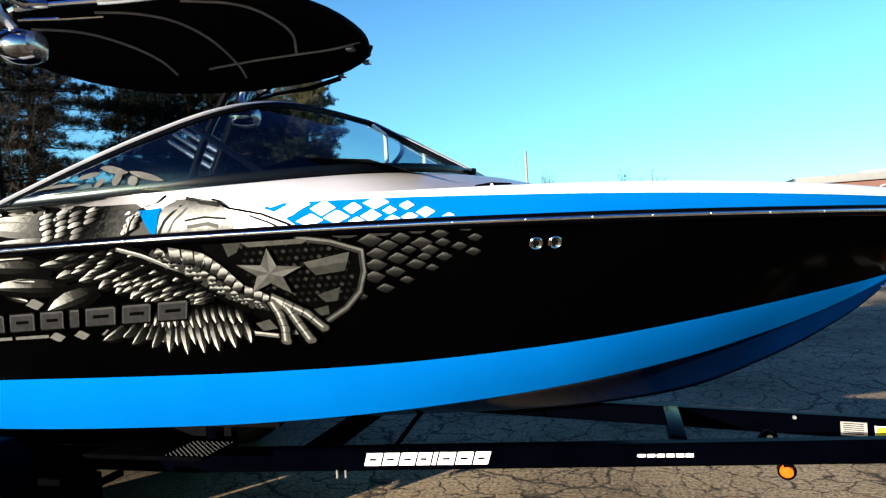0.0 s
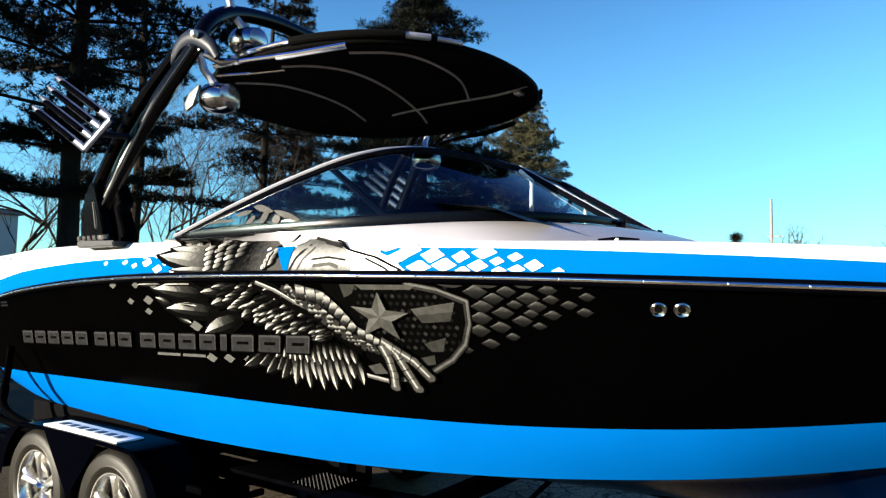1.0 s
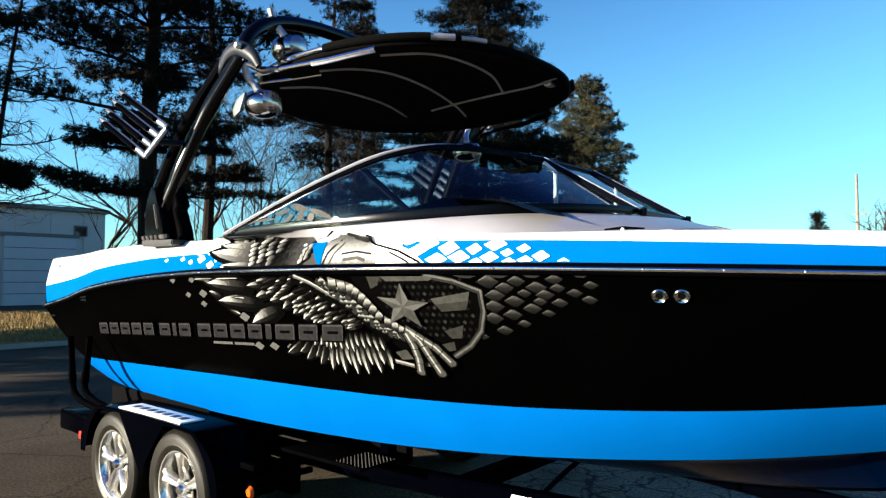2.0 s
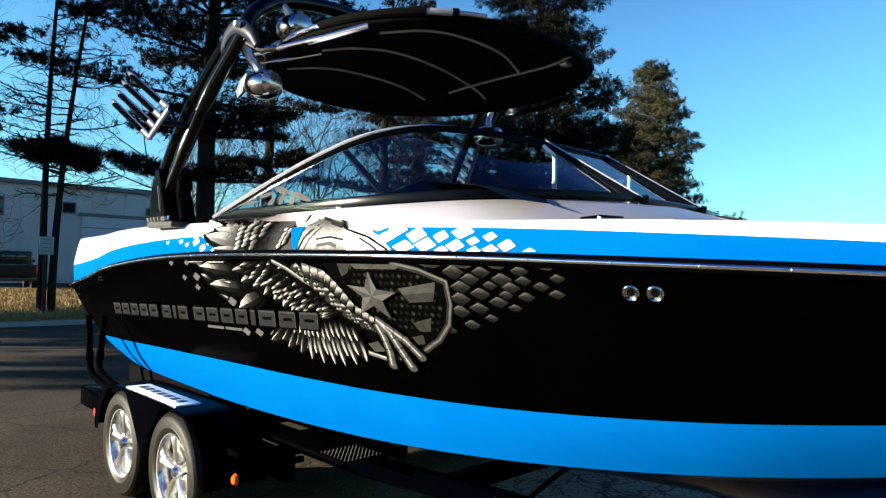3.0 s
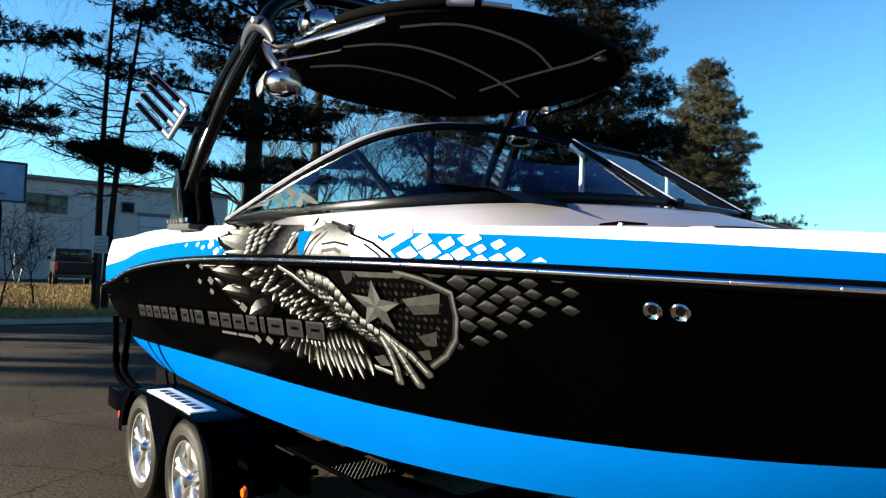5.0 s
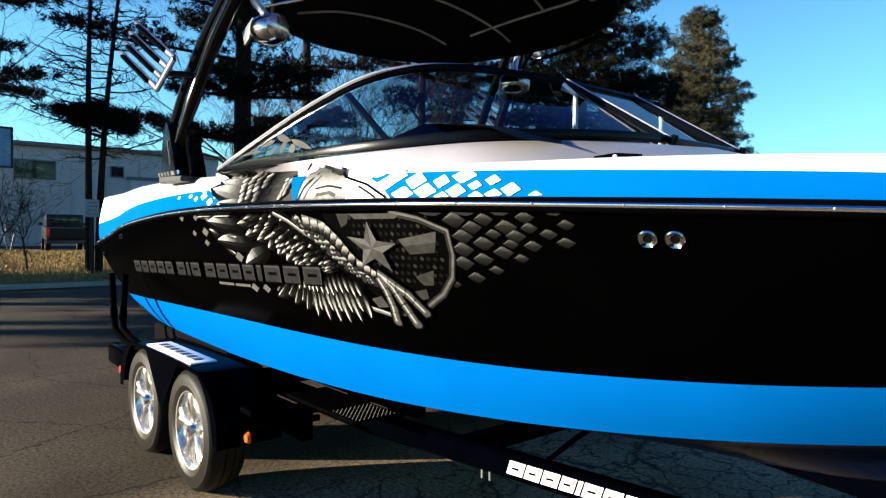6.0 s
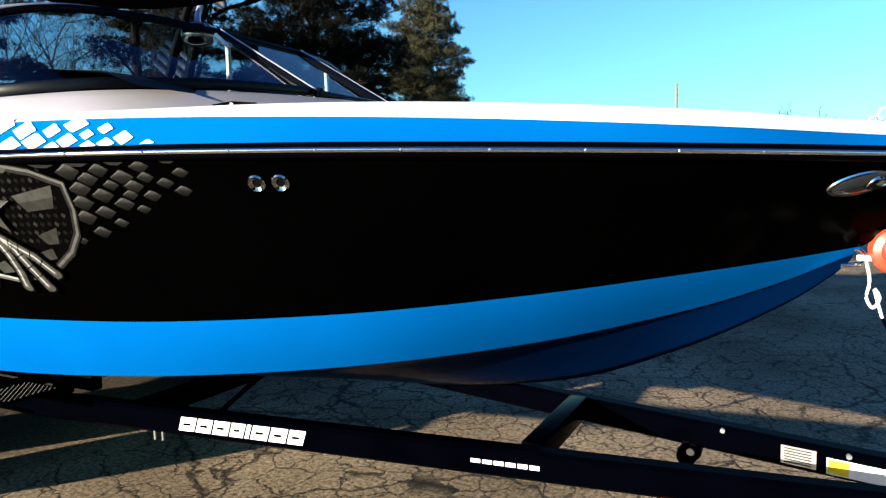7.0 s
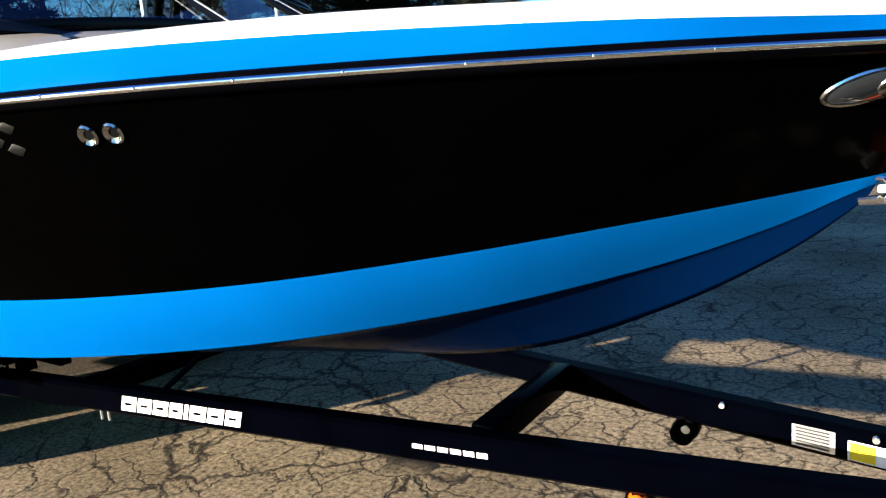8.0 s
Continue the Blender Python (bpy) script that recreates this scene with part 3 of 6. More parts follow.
part("centre_top_frame", tube([tuple(WT_C[-1]), mirrored(WT_C[-1])], 0.015, 8), M_FRAME, ws)
part("centre_base_frame", tube([tuple(WB_C[-1] + np.array((0, 0, 0.015))), mirrored(WB_C[-1] + np.array((0, 0, 0.015)))], 0.018, 8), M_FRAME, ws)
for y in (4.02, 2 * YC - 4.02):
    part("support_post", tube([(0.015, y, 1.70), (0.015, y, 2.02)], 0.011, 8), M_VINYL_W, ws, "white support post")
    part("post_bracket", tube([(0.015, y, 2.02), (-0.05, y, 2.075)], 0.009, 8), M_VINYL_W, ws)

# pale leaves printed on the aft corner of the side pane: from, to, half widths along and up the glass
for u0, f0, u1, f1, wu, wf in ((3.7, 0.80, 7.2, 0.50, 0.0, 0.07), (7.8, 0.30, 8.9, 0.52, 0.50, 0.03), (9.0, 0.26, 10.6, 0.60, 0.62, 0.05), (10.1, 0.20, 10.8, 0.42, 0.50, 0.03), (9.5, 0.76, 11.0, 0.50, 0.20, 0.10),
                                (11.1, 0.52, 12.2, 0.20, 0.42, 0.04), (7.2, 0.66, 9.2, 0.66, 0.0, 0.07)):
    bm = bmesh.new()
    ring = []
    for g, sd in [(m / 6, -1) for m in range(7)] + [(m / 6, 1) for m in range(5, 0, -1)]:
        bul = sd * math.sin(math.pi * g) ** 0.7 if 0 < g < 1 else 0.0
        u, f = u0 + (u1 - u0) * g + wu * bul, f0 + (f1 - f0) * g + wf * bul
        k = int(u)
        a = (WB_C[k] * (1 - f) + WT_C[k] * f) * (1 - u + k) + (WB_C[k + 1] * (1 - f) + WT_C[k + 1] * f) * (u - k)
        ring.append(bm.verts.new(tuple(a + np.array((0, -0.03 * math.sin(math.pi * f) - 0.006, 0)))))
    bm.faces.new(ring)
    part("pane_print", bm, M_PRINT[2], ws, "pale printed leaf on the glass")

# dash, seats and wheel
for y in (3.72, 2 * YC - 3.72):
    bm = bmesh.new()
    add_grid(bm, [[(x, y + dy, z) for dy in (-0.42, -0.3, 0.0, 0.3, 0.36)] for x, z in ((0.36, 1.74), (0.2, 1.80), (-0.1, 1.835), (-0.32, 1.80), (-0.40, 1.70), (-0.42, 1.15))])
    part("dashboard", bm, M_DASH, boat, "charcoal moulded dashboard")


def seat(y, x, w):
    s_ = part("seat_base", box((x, y, 1.28), (0.52, w, 0.32), 0.06), M_VINYL_K, boat, "black vinyl helm seat")
    part("seat_back", box((x - 0.26, y, 1.62), (0.13, w, 0.48), 0.055, Euler((0, radians(-10), 0)).to_matrix()), M_VINYL_K, s_, "black vinyl backrest")
    part("seat_bolster", box((x - 0.20, y, 1.60), (0.08, w * 0.55, 0.34), 0.035, Euler((0, radians(-10), 0)).to_matrix()), M_VINYL_K, s_)


seat(2 * YC - 3.75, -0.95, 0.52)
seat(3.75, -1.05, 0.52)
bm = lathe([(0.185, -0.012), (0.197, 0), (0.185, 0.012), (0.172, 0), (0.185, -0.012)], (0, 0, 0), "x", 32)
bm.transform(Matrix.Translation((-0.52, 2 * YC - 3.75, 1.72)) @ Euler((0, radians(25), 0)).to_matrix().to_4x4())
part("steering_wheel", bm, M_VINYL_K, boat, "black steering wheel")
for y, x0, x1 in ((3.42, -3.0, -1.3), (2 * YC - 3.42, -3.0, -1.3)):
    part("side_bench", box(((x0 + x1) / 2, y, 1.42), (x1 - x0, 0.30, 0.22), 0.05), M_VINYL_K, boat, "black vinyl side bench")
part("sun_pad", box((-3.35, YC, 1.60), (0.8, 1.9, 0.12), 0.05), M_VINYL_W, boat, "white engine sun pad")
for x, y, w, h in ((0.60, 4.20, 0.20, 0.14), (0.72, 4.42, 0.16, 0.12), (0.86, 4.60, 0.20, 0.11)):
    part("bow_bolster", box((x, y, 1.655), (0.16, w, h), 0.03), M_VINYL_W, boat, "white vinyl bow bolster")
part("bow_cushion", box((1.25, YC, 1.44), (0.8, 0.7, 0.12), 0.05), M_VINYL_W, boat, "white bow cushion")

# ---- printed graphics on the hull side ----
from mathutils.bvhtree import BVHTree


def skin_tree():
    vs, fs = [], []
    def proud(a, b, f):
        return a * (1 - f) + b * f - np.array((0, 0.016 * f * (1 - f), 0))
    low = RAIL_C + np.array((0, 0.012, 0.012))
    up = [proud(low, BAND_C, f) for f in (0, 0.25, 0.5, 0.75)] + [proud(BAND_C, EDGE_C, f) for f in (0, 0.25, 0.5, 0.75)] + [EDGE_C, LIP]
    fair = [FAIR_OUT, mid_f, WB_C]
    for rows_ in (SIDE_ROWS, up, fair):
        n0 = len(vs)
        w = len(rows_[0])
        for r in rows_:
            vs.extend([tuple(p) for p in r])
        for i in range(len(rows_) - 1):
            for j in range(w - 1):
                a = n0 + i * w + j
                fs.append((a, a + 1, a + w + 1, a + w))
    return BVHTree.FromPolygons(vs, fs)


SKIN = skin_tree()


def on_hull(x, z):
    hit, nrm, _, _ = SKIN.ray_cast(Vector((x, 1.0, z)), Vector((0, 1, 0)))
    if hit is None:
        return Vector((x, 3.15, z)), Vector((0, -1, 0))
    if nrm.y > 0:
        nrm = -nrm
    return hit, nrm


def decal(name, poly, material, lift=0.003, label="", parent=None, cut=0.05):
    """A print: a flat outline in x and z laid on the hull's skin."""
    b2 = bmesh.new()
    b2.faces.new([b2.verts.new((x, 0, z)) for x, z in poly])
    bmesh.ops.triangulate(b2, faces=b2.faces)
    for _ in range(3):
        long_ = [e for e in b2.edges if e.calc_length() > cut]
        if not long_:
            break
        bmesh.ops.subdivide_edges(b2, edges=long_, cuts=1)
        bmesh.ops.triangulate(b2, faces=[f for f in b2.faces if len(f.verts) > 3])
    for v in b2.verts:
        p, nrm = on_hull(v.co.x, v.co.z)
        v.co = p + nrm * lift * 0.6
    for f in b2.faces:
        f.normal_update()
        if f.normal.y > 0:
            f.normal_flip()
    return part(name, b2, material, parent or boat, label)


def feather(tip, base, width, air, lift=0.003, curve=0.0):
    """A pointed printed feather: dark rim, bright vane, softer vane and a quill line."""
    tip, base = np.array(tip, float), np.array(base, float)
    d = tip - base
    length = float(np.hypot(*d)) + 1e-6
    ux, uz = d / length

    def at(s, t):
        bend = curve * math.sin(math.pi * s)
        return (base[0] + ux * s * length - uz * (t * width + bend), base[1] + uz * s * length + ux * (t * width + bend))

    prof = [(0.0, 0.22), (0.25, 0.46), (0.55, 0.5), (0.8, 0.33), (1.0, 0.0)]
    rim = [at(s * 1.06, t * 1.8) for s, t in prof] + [at(s, -t * 1.8) for s, t in reversed(prof[:-1])]
    ob = decal("print_feather", rim, M_PRINT[0], lift)
    up = 1 if ux < 0 else -1
    decal("vane_bright", [at(s * 0.95 + 0.02, -t * up) for s, t in prof] + [at(0.02, 0.0)], air[0], lift + 0.0012, parent=ob)
    decal("vane_soft", [at(s * 0.95 + 0.02, t * up) for s, t in prof] + [at(0.02, 0.0)], air[1], lift + 0.0010, parent=ob)


def along(pts, f):
    """A place on a bent line, f from 0 to 1."""
    f = min(max(f, 0), 1) * (len(pts) - 1)
    i = min(int(f), len(pts) - 2)
    return np.array(pts[i]) * (1 - f + i) + np.array(pts[i + 1]) * (f - i)


def lozenge(name, x, z, w, h, material, lift=0.003, skew=0.10):
    return decal(name, [(x - w / 2, z - skew * h * 0.3), (x - w * 0.06, z + h / 2), (x + w * 0.10, z + h * 0.47), (x + w / 2, z + skew * h * 0.3), (x + w * 0.06, z - h / 2), (x - w * 0.10, z - h * 0.47)], material, lift)


def band(name, pts, w, material, lift):
    for (x0, z0), (x1, z1) in zip(pts[:-1], pts[1:]):
        d = math.hypot(x1 - x0, z1 - z0)
        px, pz = -(z1 - z0) / d * w / 2, (x1 - x0) / d * w / 2
        ex, ez = (x1 - x0) / d * w * 0.3, (z1 - z0) / d * w * 0.3
        decal(name, [(x0 - ex + px, z0 - ez + pz), (x1 + ex + px, z1 + ez + pz), (x1 + ex - px, z1 + ez - pz), (x0 - ex - px, z0 - ez - pz)], material, lift)


rg = random.Random(11)
# long primaries, then the pointed outer row
for i, (tip, base, w, c) in enumerate([((-1.535, 1.478), (-1.10, 1.450), 0.060, -0.006), ((-1.66, 1.497), (-1.46, 1.500), 0.016, 0.0), ((-1.44, 1.498), (-1.22, 1.500), 0.020, 0.0), ((-1.52, 1.437), (-1.39, 1.400), 0.030, 0.0), ((-1.455, 1.386), (-1.04, 1.372), 0.058, -0.010), ((-1.38, 1.347), (-1.27, 1.322), 0.020, 0.0), ((-1.32, 1.408), (-1.20, 1.402), 0.018, 0.0), ((-1.195, 1.277), (-0.90, 1.356), 0.060, -0.010)]):
    feather(tip, base, w, AIR_X if i in (0, 3, 4, 7) else AIR_Z, 0.003 + 0.0005 * i, c)
for i, (tip, base, w) in enumerate([((-1.15, 1.466), (-0.97, 1.476), 0.032), ((-1.09, 1.412), (-0.935, 1.447), 0.038), ((-0.985, 1.395), (-0.87, 1.412), 0.030), ((-0.90, 1.360), (-0.81, 1.400), 0.034), ((-0.83, 1.338), (-0.75, 1.376), 0.034), ((-0.77, 1.312), (-0.69, 1.360), 0.034), ((-0.71, 1.298), (-0.63, 1.337), 0.032)]):
    feather(tip, base, w, AIR_X, 0.0090 + 0.0002 * i)
# spikes along the lower edge, a short row over a long one
TIPS = [(-0.98, 1.140), (-0.83, 1.115), (-0.74, 1.095), (-0.66, 1.065), (-0.56, 1.065), (-0.49, 1.068), (-0.40, 1.080), (-0.32, 1.105)]
BASES = [(-0.80, 1.225), (-0.71, 1.220), (-0.64, 1.220), (-0.60, 1.225), (-0.53, 1.240), (-0.46, 1.240), (-0.39, 1.240), (-0.32, 1.225)]
for i in range(17):
    f = i / 16
    t_, b_ = along(TIPS, f), along(BASES, f)
    if i % 2:
        t_ = t_ + (b_ - t_) * 0.25
    feather(t_, b_, 0.036, AIR_Z if f > 0.25 else AIR_X, 0.0062 + (0.0004 if i % 2 else 0.0010), 0.012 if f < 0.35 else 0.0)
for i in range(15):
    f = (i + 0.5) / 15
    b_ = along(BASES, f) + np.array((0.012, 0.035))
    t_ = b_ + (along(TIPS, f) - along(BASES, f)) * rg.uniform(0.42, 0.6)
    feather(t_, b_, 0.027, AIR_Z, 0.0078, 0.0)
# overlapping rows of small feathers from the shoulder outwards, outer rows first
OUTER = [(-1.06, 1.485), (-1.02, 1.440), (-0.93, 1.405), (-0.86, 1.375), (-0.79, 1.348), (-0.73, 1.320), (-0.66, 1.300), (-0.57, 1.285), (-0.50, 1.275)]
INNER = [(-0.78, 1.508), (-0.70, 1.490), (-0.62, 1.460), (-0.55, 1.432), (-0.50, 1.415), (-0.45, 1.400), (-0.41, 1.380), (-0.37, 1.340), (-0.34, 1.305)]
ROWS = 7
for row in range(ROWS):
    g = row / (ROWS - 0.5)
    n = 14 - row
    for i in range(n):
        f = (i + (0.5 if row % 2 else 0.1)) / n
        o, c = along(OUTER, f), along(INNER, f)
        tip = o + (c - o) * g + np.array((rg.uniform(-0.008, 0.008), rg.uniform(-0.005, 0.005)))
        d = (o - c) / np.hypot(*(o - c))
        ln = rg.uniform(0.078, 0.105) * (1 - 0.45 * g) * (1.25 - 0.45 * f)
        air = AIR_X if f < 0.62 else AIR_Z
        if (g > 0.45 and rg.random() < 0.65) or rg.random() < 0.2:
            air = (air[1], M_PRINT[0])
        feather(tip, tip - d * ln, rg.uniform(0.018, 0.024) * (1 - 0.25 * g), air, 0.0105 + 0.0008 * row + 0.00002 * i)
# a dark bone with a pale streak along the wing's root
BONE = [(-0.76, 1.508), (-0.66, 1.478), (-0.552, 1.429), (-0.43, 1.388), (-0.36, 1.322), (-0.28, 1.268)]
band("print_panel", BONE, 0.060, M_PRINT[0], 0.0162)
band("print_curve", [(x + 0.004, z + 0.004) for x, z in BONE[:5]], 0.016, M_PRINT[2], 0.0166)
band("print_curve", [(x + 0.006, z + 0.008) for x, z in BONE[:4]], 0.006, M_PRINT[3], 0.0170)
# a ringed arm and a scaled one beside it
ARM = [(-0.53, 1.507), (-0.395, 1.480), (-0.325, 1.421), (-0.268, 1.350), (-0.185, 1.308), (-0.125, 1.265)]
LOW = [(-0.60, 1.495), (-0.50, 1.43), (-0.42, 1.37), (-0.34, 1.315), (-0.26, 1.275), (-0.17, 1.252)]
decal("print_panel", [tuple(p) for p in ARM] + [(-0.11, 1.235)] + [(x - 0.012, z - 0.025) for x, z in reversed(LOW)], M_PRINT[0], 0.0165)
for i in range(13):
    p0, p1 = along(ARM, i / 13), along(ARM, (i + 0.86) / 13)
    d = (p1 - p0) / np.hypot(*(p1 - p0))
    nn = np.array((d[1], -d[0])) * (0.058 - 0.024 * i / 13)
    decal("arm_ring", [tuple(p0), tuple(p1), tuple(p1 + nn + d * 0.006), tuple(p0 + nn * 1.05 + d * 0.006)], AIR_RING, 0.0180)
for r in range(3):
    for i in range(15):
        f = (i + 0.5 * (r % 2)) / 15
        c, o = along(LOW, f), along(ARM, f)
        p = c + (o - c) * (0.02 + 0.17 * r) + np.array((0.0, -0.010))
        s_ = 1 - 0.4 * f
        lozenge("arm_scale", p[0], p[1], 0.046 * s_, 0.034 * s_, AIR_RING if (i + r) % 3 else M_PRINT[1], 0.0172 + 0.0002 * r)
# three jointed round-ended bars at the end of the arm
for pts, w in (([(-0.175, 1.272), (-0.160, 1.225), (-0.158, 1.168), (-0.170, 1.116)], 0.034), ([(-0.150, 1.278), (-0.118, 1.245), (-0.092, 1.172), (-0.072, 1.118)], 0.037), ([(-0.165, 1.292), (-0.115, 1.262), (-0.052, 1.222), (-0.006, 1.166)], 0.035)):
    line = [tuple(along(pts, f / 9)) for f in range(10)]
    ex, ez = line[-1]
    band("bar_rim", line, w * 1.5, M_PRINT[0], 0.0185)
    decal("bar_rim", [(ex + w * 0.85 * math.cos(q), ez + w * 0.62 * math.sin(q)) for q in [k * math.pi / 6 for k in range(12)]], M_PRINT[0], 0.0185)
    band("print_bar", line, w, M_STAR, 0.0192)
    decal("print_bar", [(ex + w * 0.60 * math.cos(q), ez + w * 0.46 * math.sin(q)) for q in [k * math.pi / 6 for k in range(12)]], M_STAR, 0.0192)
    band("bar_light", [(x - w * 0.06, z + w * 0.08) for x, z in line], w * 0.50, M_PRINT[2], 0.0196)
    band("bar_light", [(x - w * 0.10, z + w * 0.12) for x, z in line], w * 0.20, M_PRINT[3], 0.0200)
    for f in (0.22, 0.40, 0.58, 0.76):
        (x0, z0), (x1, z1) = along(pts, f), along(pts, f + 0.03)
        d = math.hypot(x1 - x0, z1 - z0)
        px, pz = -(z1 - z0) / d * w / 2, (x1 - x0) / d * w / 2
        decal("bar_joint", [(x0 - px, z0 - pz), (x0 + px, z0 + pz), (x0 + px + (x1 - x0) * 0.5, z0 + pz + (z1 - z0) * 0.5), (x0 - px + (x1 - x0) * 0.5, z0 - pz + (z1 - z0) * 0.5)], M_PRINT[0], 0.0205)
# shield outline, its dark ground, bars and star
decal("shield_ground", [(-0.40, 1.505), (0.03, 1.505), (0.20, 1.44), (0.17, 1.28), (0.02, 1.19), (-0.16, 1.14), (-0.30, 1.25)], M_PRINT[0], 0.002, "dark shield-shaped print")
SHIELD = [(-0.02, 1.508), (0.10, 1.487), (0.208, 1.448), (0.200, 1.37), (0.165, 1.295), (0.10, 1.235), (0.01, 1.185)]
band("shield_rim", SHIELD, 0.030, M_PRINT[0], 0.0045)
band("shield_rim_face", SHIELD, 0.022, M_PRINT[1], 0.0052)
band("shield_rim_light", [(x + 0.004, z + 0.003) for x, z in SHIELD], 0.009, M_PRINT[2], 0.006)
band("shield_rim_face", [(-0.34, 1.20), (-0.29, 1.15), (-0.20, 1.135), (-0.10, 1.15)], 0.018, M_PRINT[2], 0.0052)
band("shield_rim_light", [(-0.335, 1.20), (-0.285, 1.153), (-0.20, 1.139)], 0.008, M_PRINT[3], 0.006)
for r in range(9):
    for c in range(14):
        x, z = -0.24 + 0.029 * c + 0.0145 * (r % 2), 1.49 - 0.027 * r
        if x < 0.17 and z > 1.27:
            lozenge("shield_stud", x, z, 0.020, 0.016, M_PRINT[1] if (r + c) % 3 == 0 else M_LETTER_DARK, 0.003)
for q, hi in (([(-0.015, 1.418), (0.165, 1.447), (0.150, 1.412), (0.0, 1.395)], 2), ([(0.0, 1.395), (0.150, 1.412), (0.132, 1.378), (0.02, 1.368)], 1), ([(0.005, 1.292), (0.10, 1.318), (0.075, 1.265), (0.03, 1.262)], 1), ([(-0.24, 1.505), (0.03, 1.505), (0.0, 1.488), (-0.21, 1.486)], 2), ([(-0.31, 1.505), (-0.235, 1.505), (-0.26, 1.47), (-0.30, 1.455)], 1), ([(-0.03, 1.235), (0.035, 1.25), (0.03, 1.215), (-0.02, 1.205)], 1), ([(-0.27, 1.19), (-0.21, 1.205), (-0.19, 1.165), (-0.25, 1.158)], 2)):
    decal("shield_bar", q, M_STAR if hi == 2 else M_SHADE, 0.0055)
sx, sz = -0.150, 1.388
tips = [(sx + 0.132 * math.cos(radians(84 + 72 * k)), sz + 0.094 * math.sin(radians(84 + 72 * k))) for k in range(5)]
dips = [(sx + 0.052 * math.cos(radians(120 + 72 * k)), sz + 0.037 * math.sin(radians(120 + 72 * k))) for k in range(5)]
for k in range(5):
    decal("star_facet", [tips[k], dips[k], (sx, sz)], M_STAR, 0.0225)
    decal("star_facet", [tips[k], (sx, sz), dips[k - 1]], M_PRINT[2] if k != 3 else M_STAR, 0.0225)
# grey lozenges thinning out forward on the black side
for x, z, s_ in [(0.25, 1.482, 1.2), (0.36, 1.484, 0.95), (0.43, 1.462, 1.05), (0.50, 1.490, 0.85), (0.62, 1.470, 0.7), (0.31, 1.460, 1.0), (0.265, 1.432, 1.1), (0.38, 1.441, 0.75), (0.455, 1.436, 0.9), (0.505, 1.460, 0.75), (0.56, 1.443, 0.75), (0.605, 1.420, 0.75), (0.335, 1.412, 1.05), (0.25, 1.391, 1.15), (0.395, 1.386, 0.95), (0.43, 1.412, 0.7), (0.50, 1.408, 0.8), (0.315, 1.362, 1.0), (0.45, 1.370, 0.65), (0.235, 1.347, 1.1), (0.35, 1.330, 0.7), (0.265, 1.302, 0.9), (0.17, 1.275, 0.65)]:
    o = lozenge("print_lozenge", x, z, 0.074 * s_, 0.040 * s_, AIR_LOZ, 0.003)
    decal("lozenge_edge", [(x - 0.040 * s_, z), (x - 0.004, z + 0.0195 * s_), (x + 0.004, z + 0.0195 * s_), (x, z + 0.015 * s_)], M_PRINT[2], 0.004, parent=o)
for x, w in ((0.16, 0.10), (0.29, 0.09), (0.42, 0.07), (0.59, 0.06)):
    decal("print_lozenge", [(x - w / 2, 1.508), (x + w / 2, 1.504), (x + w * 0.2, 1.496), (x - w * 0.2, 1.498)], M_PRINT[1], 0.003)
# small lozenges aft of the long feathers and below the maker's mark
for x, z, s_ in [(-1.744, 1.413, 0.85), (-1.584, 1.422, 1.2), (-1.601, 1.366, 0.9), (-1.242, 1.308, 1.3), (-1.886, 1.492, 0.9), (-1.675, 1.495, 0.9), (-1.194, 1.162, 1.15), (-1.067, 1.168, 1.1), (-0.932, 1.170, 1.0), (-1.52, 1.492, 0.8), (-0.80, 1.140, 0.8)]:
    lozenge("print_lozenge", x, z, 0.074 * s_, 0.036 * s_, M_PRINT[2], 0.004)


def rhombus(name, x, z, w, h, material, lift, low=1.552):
    """A crisp four-cornered print, cut off along the rail."""
    top, bot = z + h / 2, max(z - h / 2, low)
    pts = [(x - w / 2, max(z + h * 0.02, low)), (x - w * 0.04, top), (x + w * 0.06, top), (x + w / 2, max(z - h * 0.02, low))]
    cut_ = w * 0.5 * max(0.0, 1 - (z - bot) / (h / 2))
    pts += [(x + max(cut_, w * 0.04), bot), (x - max(cut_, w * 0.06), bot)]
    return decal(name, pts, material, lift)


# above the rail: dark airbrushed ground, columns of small scallops, long pale blades
SCALE_AIR = [airbrush("pale_scale_print", "X", ((0.2, 0.36), (0.6, 0.13), (1.0, 0.012))), airbrush("tan_scale_print", "X", ((0.2, 0.24), (0.6, 0.08), (1.0, 0.008))), airbrush("grey_scale_print", "X", ((0.2, 0.13), (0.6, 0.04), (1.0, 0.004)))]
PANEL_DARK = airbrush("smoky_silver_panel", "X", ((0.16, 0.012), (0.50, 0.003), (0.80, 0.0018), (1.0, 0.035)))
PALE = airbrush("pale_silver_panel", "Z", ((0.16, 0.10), (0.45, 0.42), (0.65, 0.20), (1.0, 0.06)))
decal("smoky_panel", [(-1.36, 1.556), (-1.28, 1.640), (-1.20, 1.692), (-0.98, 1.697), (-0.74, 1.690), (-0.66, 1.655), (-0.60, 1.556)], PANEL_DARK, 0.003, "smoky dark silver printed panel")
for i, (tip, base, w) in enumerate([((-1.41, 1.700), (-1.08, 1.655), 0.046), ((-1.47, 1.672), (-1.06, 1.625), 0.040), ((-1.55, 1.640), (-1.02, 1.580), 0.062), ((-1.40, 1.566), (-1.02, 1.560), 0.020)]):
    feather(tip, base, w, AIR_UP, 0.0045 + 0.0005 * i, -0.006)


